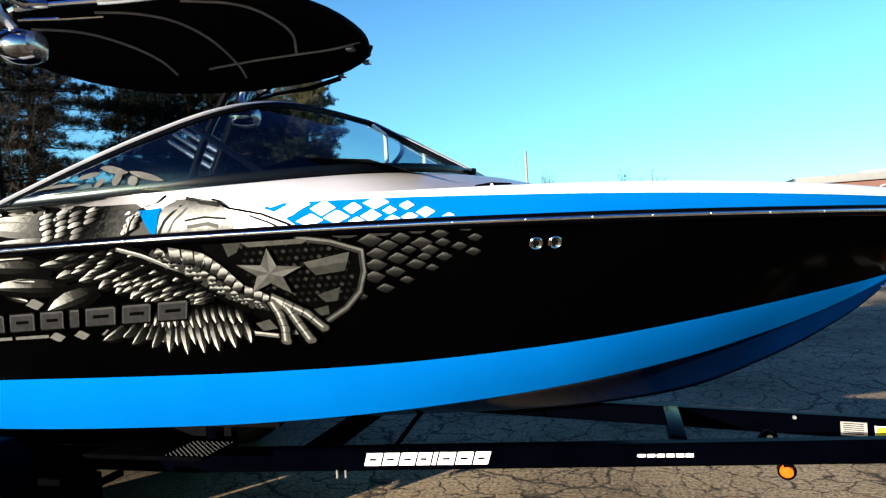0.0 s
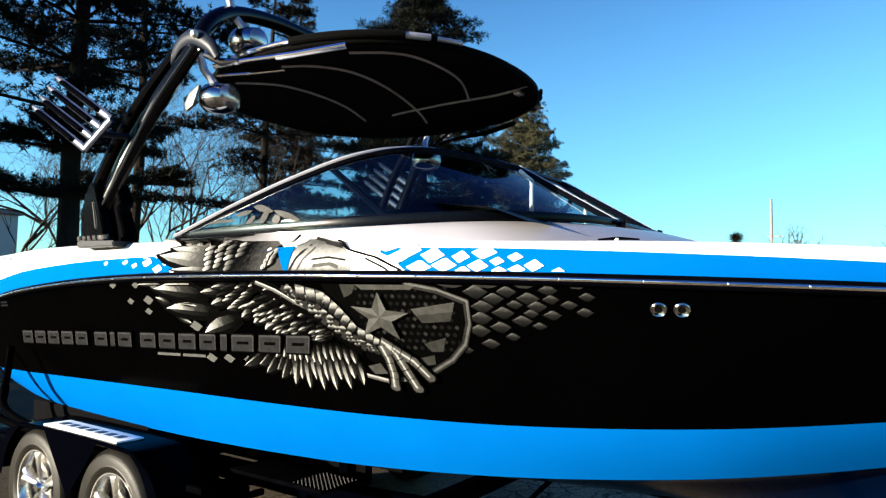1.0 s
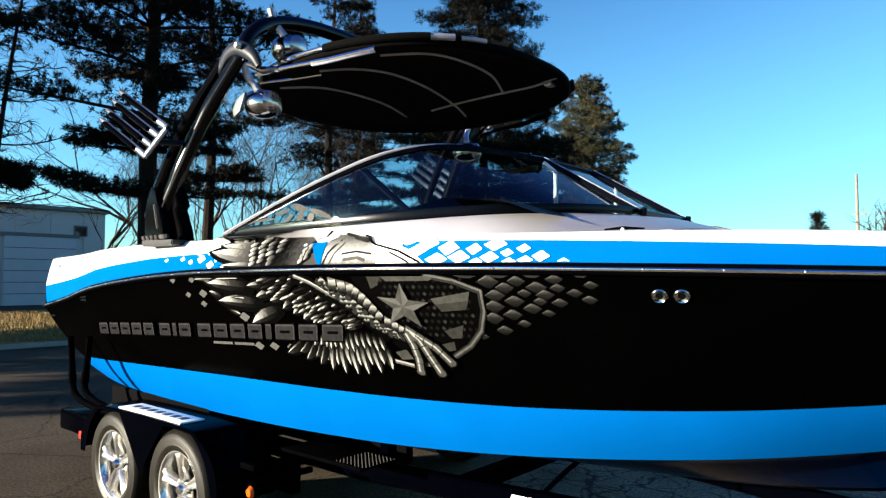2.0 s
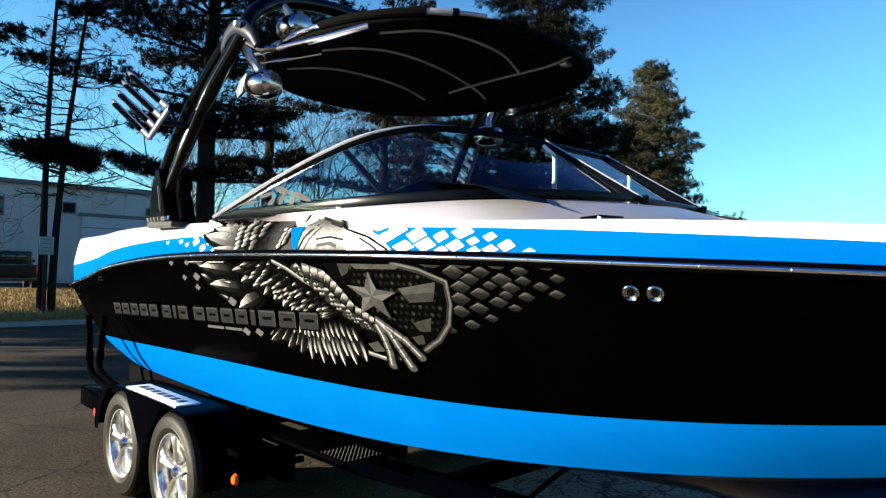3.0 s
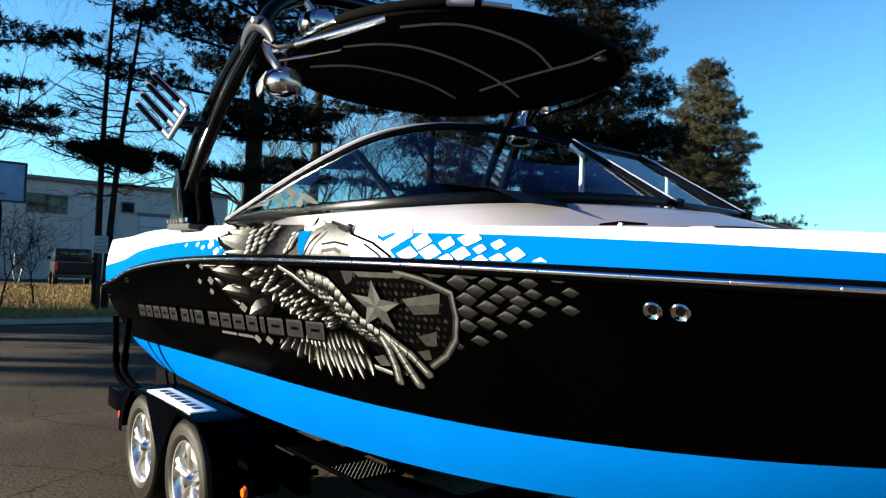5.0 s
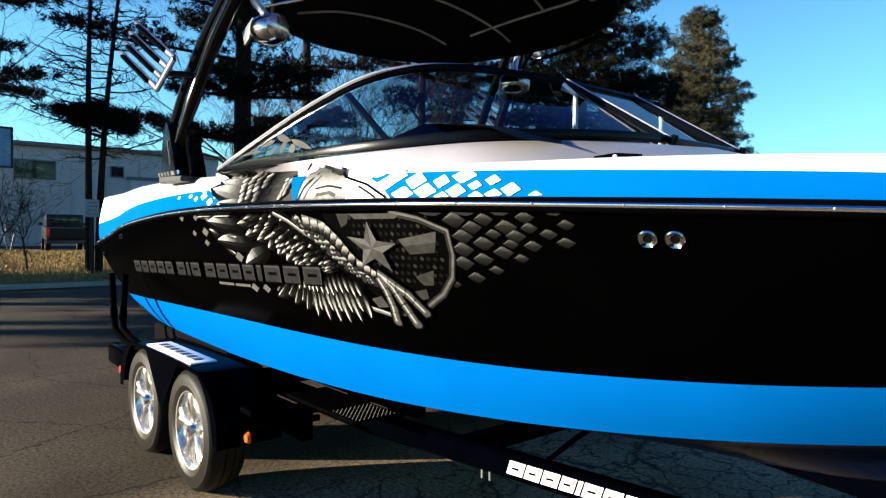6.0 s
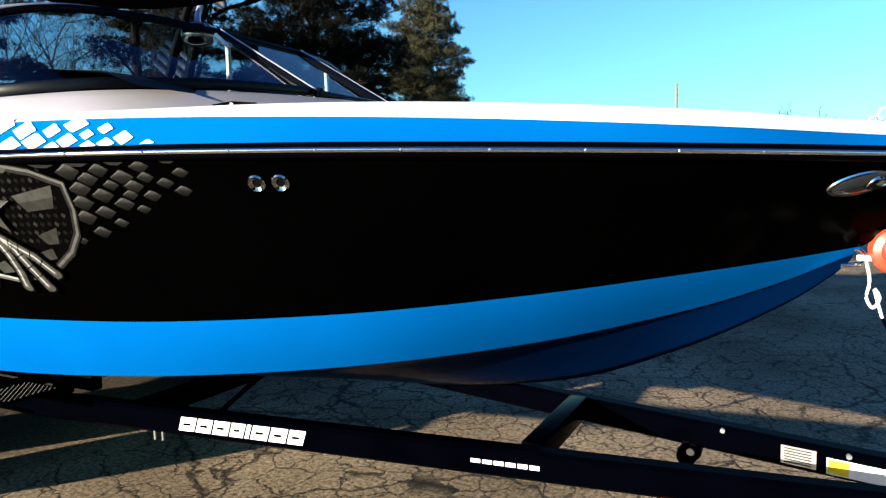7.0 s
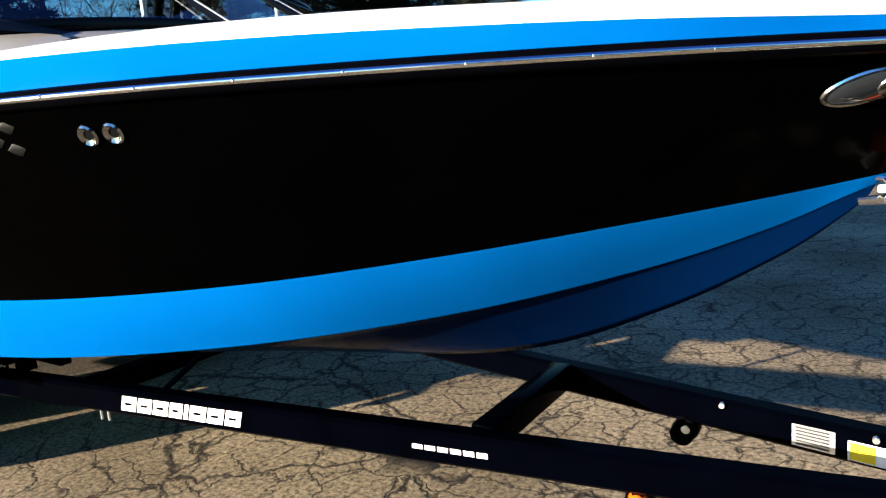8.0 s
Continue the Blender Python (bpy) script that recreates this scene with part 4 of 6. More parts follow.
def round_scale(x, z, w, h, air, lift):
    """A printed scale with a round pale end and a dark outline, cut off along the rail."""
    def oval(k, sx):
        pts = [(x + sx + 0.5 * w * k * math.cos(q) * (0.8 if math.cos(q) < 0 else 1.4), max(z + 0.5 * h * k * math.sin(q) + 0.10 * w * math.cos(q), 1.553)) for q in [2 * math.pi * m / 12 for m in range(12)]]
        return [p for n, p in enumerate(pts) if p != pts[n - 1]]
    ob = decal("print_scale", oval(1.32, 0.003), M_PRINT[0], lift)
    decal("scale_face", oval(0.92, 0.0), air, lift + 0.0008, parent=ob)


for c in range(4):
    for r in range(6 - (3 if c == 3 else 0)):
        z = 1.688 - 0.0235 * r - 0.011 * (c % 2)
        if z > 1.560:
            x = -1.165 + 0.072 * c + (1.70 - z) * 0.45
            round_scale(x + rg.uniform(-0.008, 0.008), z, rg.uniform(0.052, 0.064), 0.024, SCALE_AIR[min(c, 2) if r % 3 else 0], 0.0070 - 0.0004 * c + 0.0002 * r)
# ruff of small scallops, blue chevron and white flash
for k in range(9):
    x, z = -0.735 + 0.016 * (k // 3) + 0.006 * (k % 3), 1.575 + 0.024 * (k % 3) + 0.008 * (k // 3)
    round_scale(x, z, 0.034, 0.026, SCALE_AIR[k % 2], 0.0085 + 0.0002 * k)
decal("blue_chevron", [(-0.690, 1.652), (-0.592, 1.655), (-0.592, 1.604), (-0.586, 1.556), (-0.606, 1.556), (-0.632, 1.604)], M_BLUE, 0.0115, "bright blue printed chevron")
decal("white_flash", [(-0.675, 1.662), (-0.578, 1.708), (-0.545, 1.692), (-0.592, 1.657)], M_DECALW, 0.0115)
band("print_curve", [(-0.715, 1.556), (-0.712, 1.610), (-0.690, 1.656), (-0.585, 1.712)], 0.009, M_PRINT[0], 0.0120)
# plain pale panel running forward to the slanting double line
decal("pale_panel", [(-0.590, 1.556), (-0.596, 1.610), (-0.585, 1.660), (-0.545, 1.690), (-0.470, 1.694), (-0.390, 1.672), (-0.318, 1.640), (-0.275, 1.605), (-0.262, 1.556)], PALE, 0.0060, "smooth pale silver printed panel")
decal("white_panel", [(-0.318, 1.642), (-0.200, 1.640), (-0.100, 1.606), (-0.022, 1.556), (-0.262, 1.556), (-0.275, 1.605)], M_DECALW, 0.0050, "white printed panel")
band("print_curve", [(-0.575, 1.556), (-0.560, 1.605), (-0.515, 1.660), (-0.470, 1.690)], 0.012, M_PRINT[1], 0.0090)
band("print_curve", [(-0.535, 1.556), (-0.520, 1.600), (-0.480, 1.648)], 0.008, M_PRINT[2], 0.0090)
band("print_curve", [(-0.500, 1.694), (-0.430, 1.668), (-0.345, 1.652)], 0.016, M_PRINT[1], 0.0092)
band("print_curve", [(-0.470, 1.600), (-0.390, 1.608), (-0.300, 1.596)], 0.008, M_PRINT[1], 0.0092)
band("print_curve", [(-0.450, 1.575), (-0.370, 1.582), (-0.330, 1.570)], 0.014, M_PRINT[2], 0.0092)
band("print_curve", [(-0.395, 1.682), (-0.300, 1.636), (-0.160, 1.604), (-0.040, 1.556)], 0.008, M_PRINT[0], 0.0100)
band("print_curve", [(-0.205, 1.600), (-0.130, 1.572), (-0.095, 1.556)], 0.007, M_PRINT[1], 0.0100)
for x, z, w, h in [(-0.183, 1.629, 0.07, 0.030), (-0.126, 1.640, 0.087, 0.026), (-0.073, 1.601, 0.100, 0.050), (-0.023, 1.630, 0.097, 0.052), (0.076, 1.610, 0.098, 0.054), (0.032, 1.567, 0.104, 0.048), (0.131, 1.573, 0.100, 0.050), (0.188, 1.603, 0.070, 0.041), (0.258, 1.570, 0.079, 0.043), (0.271, 1.617, 0.097, 0.044), (0.324, 1.586, 0.053, 0.028), (0.384, 1.600, 0.056, 0.030), (0.453, 1.571, 0.067, 0.038), (0.397, 1.558, 0.062, 0.030), (0.336, 1.554, 0.056, 0.026), (0.206, 1.555, 0.058, 0.028), (0.535, 1.552, 0.045, 0.022)]:
    rhombus("white_lozenge", x, z, w, h, M_DECALW, 0.0065)
for x, z, w in [(-1.829, 1.609, 0.055), (-1.726, 1.592, 0.055), (-1.619, 1.605, 0.090), (-1.507, 1.572, 0.085), (-1.454, 1.598, 0.050), (-1.375, 1.562, 0.050), (-1.555, 1.636, 0.045), (-2.02, 1.606, 0.045), (-1.66, 1.632, 0.040)]:
    rhombus("white_lozenge", x, z, w, w * 0.48, M_DECALW, 0.0035)


# maker's mark on the side: plain slanted blocks, each with a thin dark slit
def mark_block(x, z0, w, h, label=""):
    sl = h * 0.42

    def q(u, v):
        return (x + u * w + v * sl, z0 + v * h + 0.0355 * u * w)
    ob = decal("mark_block", [q(-0.04, -0.09), q(1.04, -0.09), q(1.04, 1.09), q(-0.04, 1.09)], M_PRINT[0], 0.0206, label)
    decal("block_edge", [q(0.0, 0.06), q(0.05, 0.0), q(1.0, 0.0), q(1.0, 0.92), q(0.94, 1.0), q(0.0, 1.0)], M_LETTER, 0.0212, parent=ob)
    decal("block_face", [q(0.04, 0.0), q(0.94, 0.0), q(0.94, 0.88), q(0.04, 0.88)], M_LETTER_FACE, 0.0218, parent=ob)
    if w > 0.08:
        decal("block_slit", [q(0.26, 0.42), q(0.78, 0.42), q(0.78, 0.60), q(0.26, 0.60)], M_PRINT[0], 0.0224, parent=ob)


for x0, x1, wide in ((-3.03, -2.27, (1, 1, 1, 1, 1)), (-2.19, -1.83, (1, 0.35, 1)), (-1.745, -0.545, (1, 1, 1, 0.9, 0.35, 1.1, 1, 1))):
    gap = 0.034
    unit = (x1 - x0 - gap * (len(wide) - 1)) / sum(wide)
    x = x0
    for k, m in enumerate(wide):
        mark_block(x, 1.139 + 0.0355 * (x + 3.03), unit * m, 0.074, "grey brushed block of the maker's mark" if k == 0 else "")
        x += unit * m + gap
for x0, x1 in ((-1.63, -1.44), (-1.42, -1.24)):
    decal("small_line", [(x0, 1.148 + 0.031 * (x0 + 1.63)), (x1, 1.148 + 0.031 * (x1 + 1.63)), (x1 + 0.006, 1.162 + 0.031 * (x1 + 1.63)), (x0 + 0.006, 1.162 + 0.031 * (x0 + 1.63))], M_PRINT[2], 0.004)

# ---- hull fittings ----
for x in (0.826, 0.892):
    p, nrm = on_hull(x, 1.436)
    bm = lathe([(0.010, 0.0), (0.0165, -0.003), (0.022, -0.008), (0.026, -0.004), (0.027, 0.002)], (0, 0, 0), "y", 24)
    bm.transform(Matrix.Translation(p) @ Vector((0, -1, 0)).rotation_difference(nrm).to_matrix().to_4x4())
    o = part("outlet_ring", bm, M_LENS, boat, "polished through-hull outlet ring")
    bm = lathe([(0.0, 0.003), (0.019, 0.003)], (0, 0, 0), "y", 20)
    bm.transform(Matrix.Translation(p + nrm * 0.004) @ Vector((0, -1, 0)).rotation_difference(nrm).to_matrix().to_4x4())
    part("outlet_hole", bm, M_CANVAS, o)
p, nrm = on_hull(2.275, 1.400)
bm = bmesh.new()
rows = []
for r, o in ((0.0, 0.016), (0.5, 0.015), (0.8, 0.010), (0.95, 0.004), (1.0, -0.004)):
    rows.append([(0.086 * r * math.cos(q), -o, 0.038 * r * math.sin(q)) for q in [2 * math.pi * k / 28 for k in range(28)]])
add_grid(bm, rows, True)
bmesh.ops.remove_doubles(bm, verts=bm.verts, dist=1e-5)
bm.transform(Matrix.Translation(p) @ Vector((0, -1, 0)).rotation_difference(nrm).to_matrix().to_4x4() @ Euler((0, radians(-1), 0)).to_matrix().to_4x4())
bmesh.ops.recalc_face_normals(bm, faces=bm.faces)
plate_ = part("docking_light", bm, M_WINDARK, boat, "oval docking light on the bow")
ringp = [(0.087 * math.cos(q), -0.002, 0.039 * math.sin(q)) for q in [2 * math.pi * k / 32 for k in range(33)]]
bm = tube(ringp, 0.005, 6, 1.0, (0, 1, 0))
bm.transform(Matrix.Translation(p) @ Vector((0, -1, 0)).rotation_difference(nrm).to_matrix().to_4x4() @ Euler((0, radians(-1), 0)).to_matrix().to_4x4())
part("bezel", bm, M_CHROME, plate_)
bm = bmesh.new()
add_lathe(bm, [(0.0, -0.019), (0.022, -0.018), (0.026, -0.010)], (0.03, 0, 0), "y", 16)
bm.transform(Matrix.Translation(p) @ Vector((0, -1, 0)).rotation_difference(nrm).to_matrix().to_4x4())
part("lens", bm, M_CHROME, plate_)
# bow eye and a cleat
part("bow_eye", tube([(2.26, 4.345, 1.20), (2.30, 4.345, 1.19), (2.325, 4.345, 1.165), (2.30, 4.345, 1.145), (2.25, 4.345, 1.14)], 0.008, 8), M_CHROME, boat, "steel bow eye")
for fl in (lambda q: q, mirrored):
    c_ = part("cleat", tube([fl((0.60, 3.366, 1.668)), fl((0.66, 3.385, 1.672)), fl((0.73, 3.41, 1.668))], [0.003, 0.006, 0.003], 8), M_RUB, boat, "low folding cleat")
    part("cleat_foot", tube([fl((0.66, 3.385, 1.64)), fl((0.66, 3.385, 1.672))], 0.008, 8), M_VINYL_W, c_)
    part("grab_handle", tube([fl((2.325, 4.20, 1.555)), fl((2.318, 4.20, 1.585)), fl((2.328, 4.20, 1.608)), fl((2.345, 4.20, 1.612)), fl((2.362, 4.20, 1.60)), fl((2.366, 4.20, 1.575)), fl((2.355, 4.20, 1.55))], 0.0025, 6), M_VINYL_W, boat, "small white bow loop")
for i, (x, z) in enumerate([(-3.20, 1.372), (-3.20, 1.352), (-3.92, 1.22)]):
    decal("vent_slit", [(x - 0.05, z), (x + 0.05, z + 0.004), (x + 0.05, z + 0.014), (x - 0.05, z + 0.010)], M_CHROME, 0.004)
# moulded hatch and small fixtures on the stern corner
HATCH = [(-4.00, 1.555), (-3.70, 1.585), (-3.62, 1.655), (-3.93, 1.645)]
band("hatch_groove", HATCH + HATCH[:1], 0.010, M_SILVER, 0.003)
decal("hatch_fill", [(-3.90, 1.590), (-3.84, 1.595), (-3.82, 1.622), (-3.88, 1.618)], M_PLATE, 0.004)
for x, z in ((-3.42, 1.662), (-3.30, 1.655)):
    lozenge("corner_stud", x, z, 0.05, 0.022, M_PLATE, 0.004)
# swim platform
bm = bmesh.new()
pl = [(-3.55, 3.45), (-4.1, 3.45), (-4.22, 3.6), (-4.25, YC), (-4.22, 2 * YC - 3.6), (-4.1, 2 * YC - 3.45), (-3.55, 2 * YC - 3.45)]
fb = bm.faces.new([bm.verts.new((x, y, 0.93)) for x, y in pl])
r = bmesh.ops.extrude_face_region(bm, geom=[fb])
bmesh.ops.translate(bm, verts=[v for v in r["geom"] if isinstance(v, bmesh.types.BMVert)], vec=(0, 0, 0.05))
bmesh.ops.recalc_face_normals(bm, faces=bm.faces)
part("swim_platform", bm, M_VINYL_K, boat, "black swim platform")

# ---- tower ----
def prism(poly, fl, y0, y1, bevel=0.006):
    """An outline in x and z given thickness across the boat."""
    bm = bmesh.new()
    f = bm.faces.new([bm.verts.new(fl((x, y0, z))) for x, z in poly])
    r = bmesh.ops.extrude_face_region(bm, geom=[f])
    dy = fl((0, y1, 0))[1] - fl((0, y0, 0))[1]
    bmesh.ops.translate(bm, verts=[v for v in r["geom"] if isinstance(v, bmesh.types.BMVert)], vec=(0, dy, 0))
    bmesh.ops.bevel(bm, geom=list(bm.edges), offset=bevel, segments=2, affect="EDGES")
    bmesh.ops.recalc_face_normals(bm, faces=bm.faces)
    return bm


tower = part("tower_arch", tube(spline([(-1.60, 3.28, 2.75), (-1.62, 3.36, 2.92), (-1.67, 3.55, 3.06), (-1.73, 3.9, 3.15), (-1.76, YC, 3.17), (-1.73, 2 * YC - 3.9, 3.15), (-1.67, 2 * YC - 3.55, 3.06), (-1.62, 2 * YC - 3.36, 2.92), (-1.60, 2 * YC - 3.28, 2.75)], 6), 0.045, 12),
             M_TOWER, boat, "black folding wakeboard tower", "all")
for fl in (tuple, mirrored):
    part("tower_leg", tube([fl(q) for q in spline([(-2.18, 3.12, 1.86), (-2.02, 3.145, 2.12), (-1.82, 3.2, 2.45), (-1.60, 3.28, 2.77)], 6)], [0.05, 0.052, 0.05, 0.048, 0.046, 0.045] * 3 + [0.045], 12, 0.7), M_TOWER, tower, "black slanted tower leg")
    part("rear_leg", tube([fl(q) for q in spline([(-2.34, 3.13, 1.88), (-2.22, 3.15, 2.12), (-2.02, 3.2, 2.45), (-1.72, 3.28, 2.80)], 6)], 0.034, 10), M_TOWER, tower)
    # highlight line down the leg, built as a slim paler tube
    part("leg_highlight", tube([fl(q) for q in spline([(-2.115, 3.085, 1.90), (-1.965, 3.11, 2.12), (-1.77, 3.16, 2.45), (-1.57, 3.235, 2.74)], 6)], 0.006, 6), M_STEELBLUE, tower)
    part("foot_paddle", prism([(-2.262, 1.71), (-2.271, 1.86), (-2.247, 1.97), (-2.195, 2.055), (-2.147, 2.03), (-2.086, 1.90), (-2.037, 1.78), (-2.025, 1.71)], fl, 3.065, 3.125), M_TOWER, tower, "black paddle-shaped tower foot")
    part("foot_slot", prism([(-2.158, 1.95), (-2.134, 1.94), (-2.092, 1.80), (-2.110, 1.79)], fl, 3.058, 3.07), M_STEELBLUE, tower)
    part("foot_block", prism([(-2.134, 2.06), (-2.061, 2.05), (-2.019, 1.985), (-1.995, 1.93), (-2.022, 1.91), (-1.958, 1.79), (-1.931, 1.71), (-2.134, 1.71)], fl, 3.13, 3.21), M_TOWER, tower, "black tower foot")
    part("foot_plate", prism([(-2.280, 1.695), (-1.915, 1.695), (-1.915, 1.725), (-2.280, 1.735)], fl, 3.055, 3.225), M_STEELBLUE, tower, "dark steel foot plate")
    for k in range(6):
        part("foot_bolt", tube([fl((-2.26 + 0.052 * k, 3.06, 1.735)), fl((-2.26 + 0.052 * k, 3.055, 1.758))], 0.011 if k < 5 else 0.022, 8), M_CHROME, tower)
    part("top_joint", tube([fl(q) for q in spline([(-1.80, 3.26, 2.690), (-1.69, 3.25, 2.785), (-1.57, 3.25, 2.800), (-1.45, 3.26, 2.735), (-1.40, 3.27, 2.665)], 4)], [0.020, 0.028, 0.034, 0.038, 0.040, 0.042, 0.043, 0.044, 0.044, 0.043, 0.042, 0.040, 0.038, 0.034, 0.030, 0.026, 0.022], 12, 0.55), M_HINGE, tower, "blue-grey cast hinge joint")
    # glint at the hinge joint, shaped and coloured as a cream bead
    part("joint_glint", lathe([(0.0, -0.022), (0.014, -0.018), (0.020, -0.004), (0.018, 0.010), (0.0, 0.016)], fl((-1.52, 3.215, 2.795)), "y", 14), M_CREAM, tower, "small cream bead standing for a glint")
    part("joint_arm", tube([fl((-1.50, 3.27, 2.70)), fl((-1.42, 3.31, 2.655)), fl((-1.33, 3.35, 2.655))], [0.018, 0.022, 0.016], 10), M_LENS, tower)
    # board rack
    rk = part("board_rack", tube([fl((-1.98, 3.17, 2.30)), fl((-2.03, 3.08, 2.30)), fl((-2.06, 3.02, 2.30))], 0.018, 8), M_HINGE, tower, "polished board rack with four flat forks")
    ends = []
    for k in range(4):
        o = np.array((-0.064 * k, -0.010 * k, -0.048 * k))
        p0, p1 = np.array((-2.405, 2.955, 2.650)) + o, np.array((-1.945, 3.030, 2.365)) + o
        ends.append(fl(p1))
        part("rack_fork", tube([fl(p0), fl(p0 * 0.93 + p1 * 0.07), fl(p0 * 0.5 + p1 * 0.5), fl(p1)], [0.008, 0.019, 0.022, 0.022], 10, 0.35, (0.5, 0.1, 0.8)), M_RACK, rk)
        part("fork_pad", tube([fl(p0 * 0.85 + p1 * 0.15 + (0, -0.012, 0)), fl(p0 * 0.2 + p1 * 0.8 + (0, -0.012, 0))], 0.014, 8), M_RUB, rk)
    part("fork_plate", tube(ends, 0.026, 10, 0.5), M_RACK, rk)


def speaker(c, fl, lab, plate=True):
    c = np.array(c)
    prof = [(0.0, 0.105), (0.04, 0.103), (0.066, 0.088), (0.082, 0.045), (0.086, -0.01), (0.078, -0.07), (0.06, -0.095), (0.0, -0.09)]
    bm = lathe(prof, (0, 0, 0), "x", 28)
    bm.transform(Matrix.Translation(fl(c)) @ Euler((0, radians(6), radians(14))).to_matrix().to_4x4())
    s_ = part("tower_speaker", bm, M_LENS, tower, lab)
    part("speaker_arm", tube([fl(c + np.array((-0.02, -0.02, 0.08))), fl(c + np.array((-0.06, -0.06, 0.15))), fl(c + np.array((-0.06, -0.1, 0.24)))], 0.022, 8), M_FRAME_LIT, s_)
    if plate and fl is tuple:
        part("speaker_plate", box(fl(c + np.array((-0.19, -0.03, 0.025))), (0.15, 0.018, 0.085), 0.006, Euler((0, radians(-22), 0)).to_matrix()), M_PLATE, s_, "flat brushed bracket plate")
    part("speaker_lens", lathe([(0.0, 0.112), (0.045, 0.104), (0.066, 0.086)], fl(c + np.array((0.003, 0.0, 0.0))), "x", 20), M_SPKLENS, s_, "pinkish reflecting front")


for fl in (tuple, mirrored):
    speaker((-1.545, 3.40, 2.505), fl, "polished bullet speaker hung from the tower")
speaker((-1.60, 3.62, 2.90), tuple, "polished bullet speaker on top of the tower", False)
# ---- canopy ----
CX0, CX1, HALF = -2.25, -0.25, 0.93


def canopy_pt(u, q, drop=0.0):
    """u: 0 middle to 1 edge; q: turn."""
    e = 2.0 / 2.3
    cx, sx_ = math.cos(q), math.sin(q)
    hx = (CX1 - CX0) / 2
    x = (CX0 + CX1) / 2 + u * hx * math.copysign(abs(cx) ** e, cx)
    y = YC + u * HALF * math.copysign(abs(sx_) ** e, sx_)
    return (x, y, canopy_z(x, y) - drop)


def canopy_z(x, y):
    a, b = (x - (CX0 + CX1) / 2) / ((CX1 - CX0) / 2), (y - YC) / HALF
    return 2.722 + 0.06 * (1 - min(1, abs(a) ** 2.3 + abs(b) ** 2.3))


canopy = thing("canopy", (-1.3, YC, 2.7), "black canvas bimini canopy with grey piping on the boat tower", "canopy")
bm = bmesh.new()
QS = [2 * math.pi * k / 72 for k in range(72)]
rows = [[canopy_pt(u, q) for q in QS] for u in (0.02, 0.2, 0.4, 0.6, 0.75, 0.88, 0.96, 1.0)]
rows += [[canopy_pt(1.005, q, 0.03) for q in QS], [canopy_pt(0.985, q, 0.045) for q in QS], [canopy_pt(0.95, q, 0.03) for q in QS]]
rows += [[canopy_pt(u, q, 0.02) for q in QS] for u in (0.8, 0.6, 0.4, 0.2, 0.02)]
add_grid(bm, rows, True)
bmesh.ops.recalc_face_normals(bm, faces=bm.faces)
part("fabric", bm, M_CANVAS, canopy, "", "all")
for knots in ([(-1.79, 3.69), (-1.655, 3.91), (-1.63, 4.23), (-1.66, 4.52), (-1.745, 4.81)], [(-1.36, 3.66), (-1.216, 3.783), (-1.135, 4.00), (-1.165, 4.363), (-1.285, 4.828), (-1.37, 5.06)], [(-0.89, 3.70), (-0.69, 3.84), (-0.627, 4.04), (-0.66, 4.40), (-0.83, 4.785)], [(-1.50, 4.82), (-1.267, 4.805), (-0.83, 4.779), (-0.555, 4.735), (-0.31, 4.61)]):
    part("piping", tube([(x, y, canopy_z(x, y) - 0.026) for x, y in spline(knots, 7)], 0.0075, 6), M_PIPING, canopy)


def rim_run(d0, d1, n=14, u=1.012, drop=0.0):
    """Points along the canopy's rim between two turns in degrees."""
    return [canopy_pt(u, radians(d0 + (d1 - d0) * k / n), drop) for k in range(n + 1)]


for d0, d1, rad, m_, lab in ((-112, -64, 0.014, M_CHROME, "polished canopy tube"), (-80, -44, 0.021, M_CANVAS, "black tube sleeve"), (-44, -36, 0.017, M_FRAME_LIT, "pale tube end"), (-36, -34, 0.021, M_CANVAS, ""), (-34, -25, 0.012, M_FRAME_LIT, "")):
    part("rim_tube", tube(rim_run(d0, d1), rad, 10), m_, canopy, lab)
    part("rim_tube", tube([mirrored(p) for p in rim_run(d0, d1)], rad, 8), M_CANVAS, canopy)
for d0, d1 in ((-176, -160), (-182, -212), (-232, -246)):
    part("rim_piping", tube(rim_run(d0, d1, 8, 0.985, 0.03), 0.008, 6), M_PIPING, canopy)
for fl, m_ in ((tuple, M_CHROME), (mirrored, M_CANVAS)):
    part("strut", tube([fl((-1.48, 3.31, 2.645)), fl((-1.30, 3.36, 2.655)), fl((-1.08, 3.40, 2.650))], 0.013, 8), m_, canopy)
    part("strut_sleeve", tube([fl((-1.10, 3.40, 2.650)), fl((-0.99, 3.42, 2.648)), fl((-0.72, 3.50, 2.666))], 0.017, 10), M_CHROME if fl is tuple else M_CANVAS, canopy, "bright strut sleeve" if fl is tuple else "")
    part("lower_tube", tube([fl((-1.52, 3.36, 2.615)), fl((-1.38, 3.46, 2.630)), fl((-1.22, 3.56, 2.650))], 0.009, 8), m_, canopy)
for x, y in ((-0.44, 5.02), (-0.42, 4.7), (-0.72, 5.25)):
    part("strap_clip", box((x, y, 2.695), (0.05, 0.06, 0.02), 0.006), M_ZINC, canopy)

# ---- trailer ----
trailer = thing("boat_trailer", (-0.6, YC, 0.0), "dark blue tandem-axle boat trailer with alloy wheels", "trailer")
BEAM_TOP, BEAM_H, BEAM_W = 0.535, 0.105, 0.076
BEAM_PTS = [(-3.45, 3.62), (-0.95, 3.62), (-0.55, 3.67), (3.30, 4.32)]


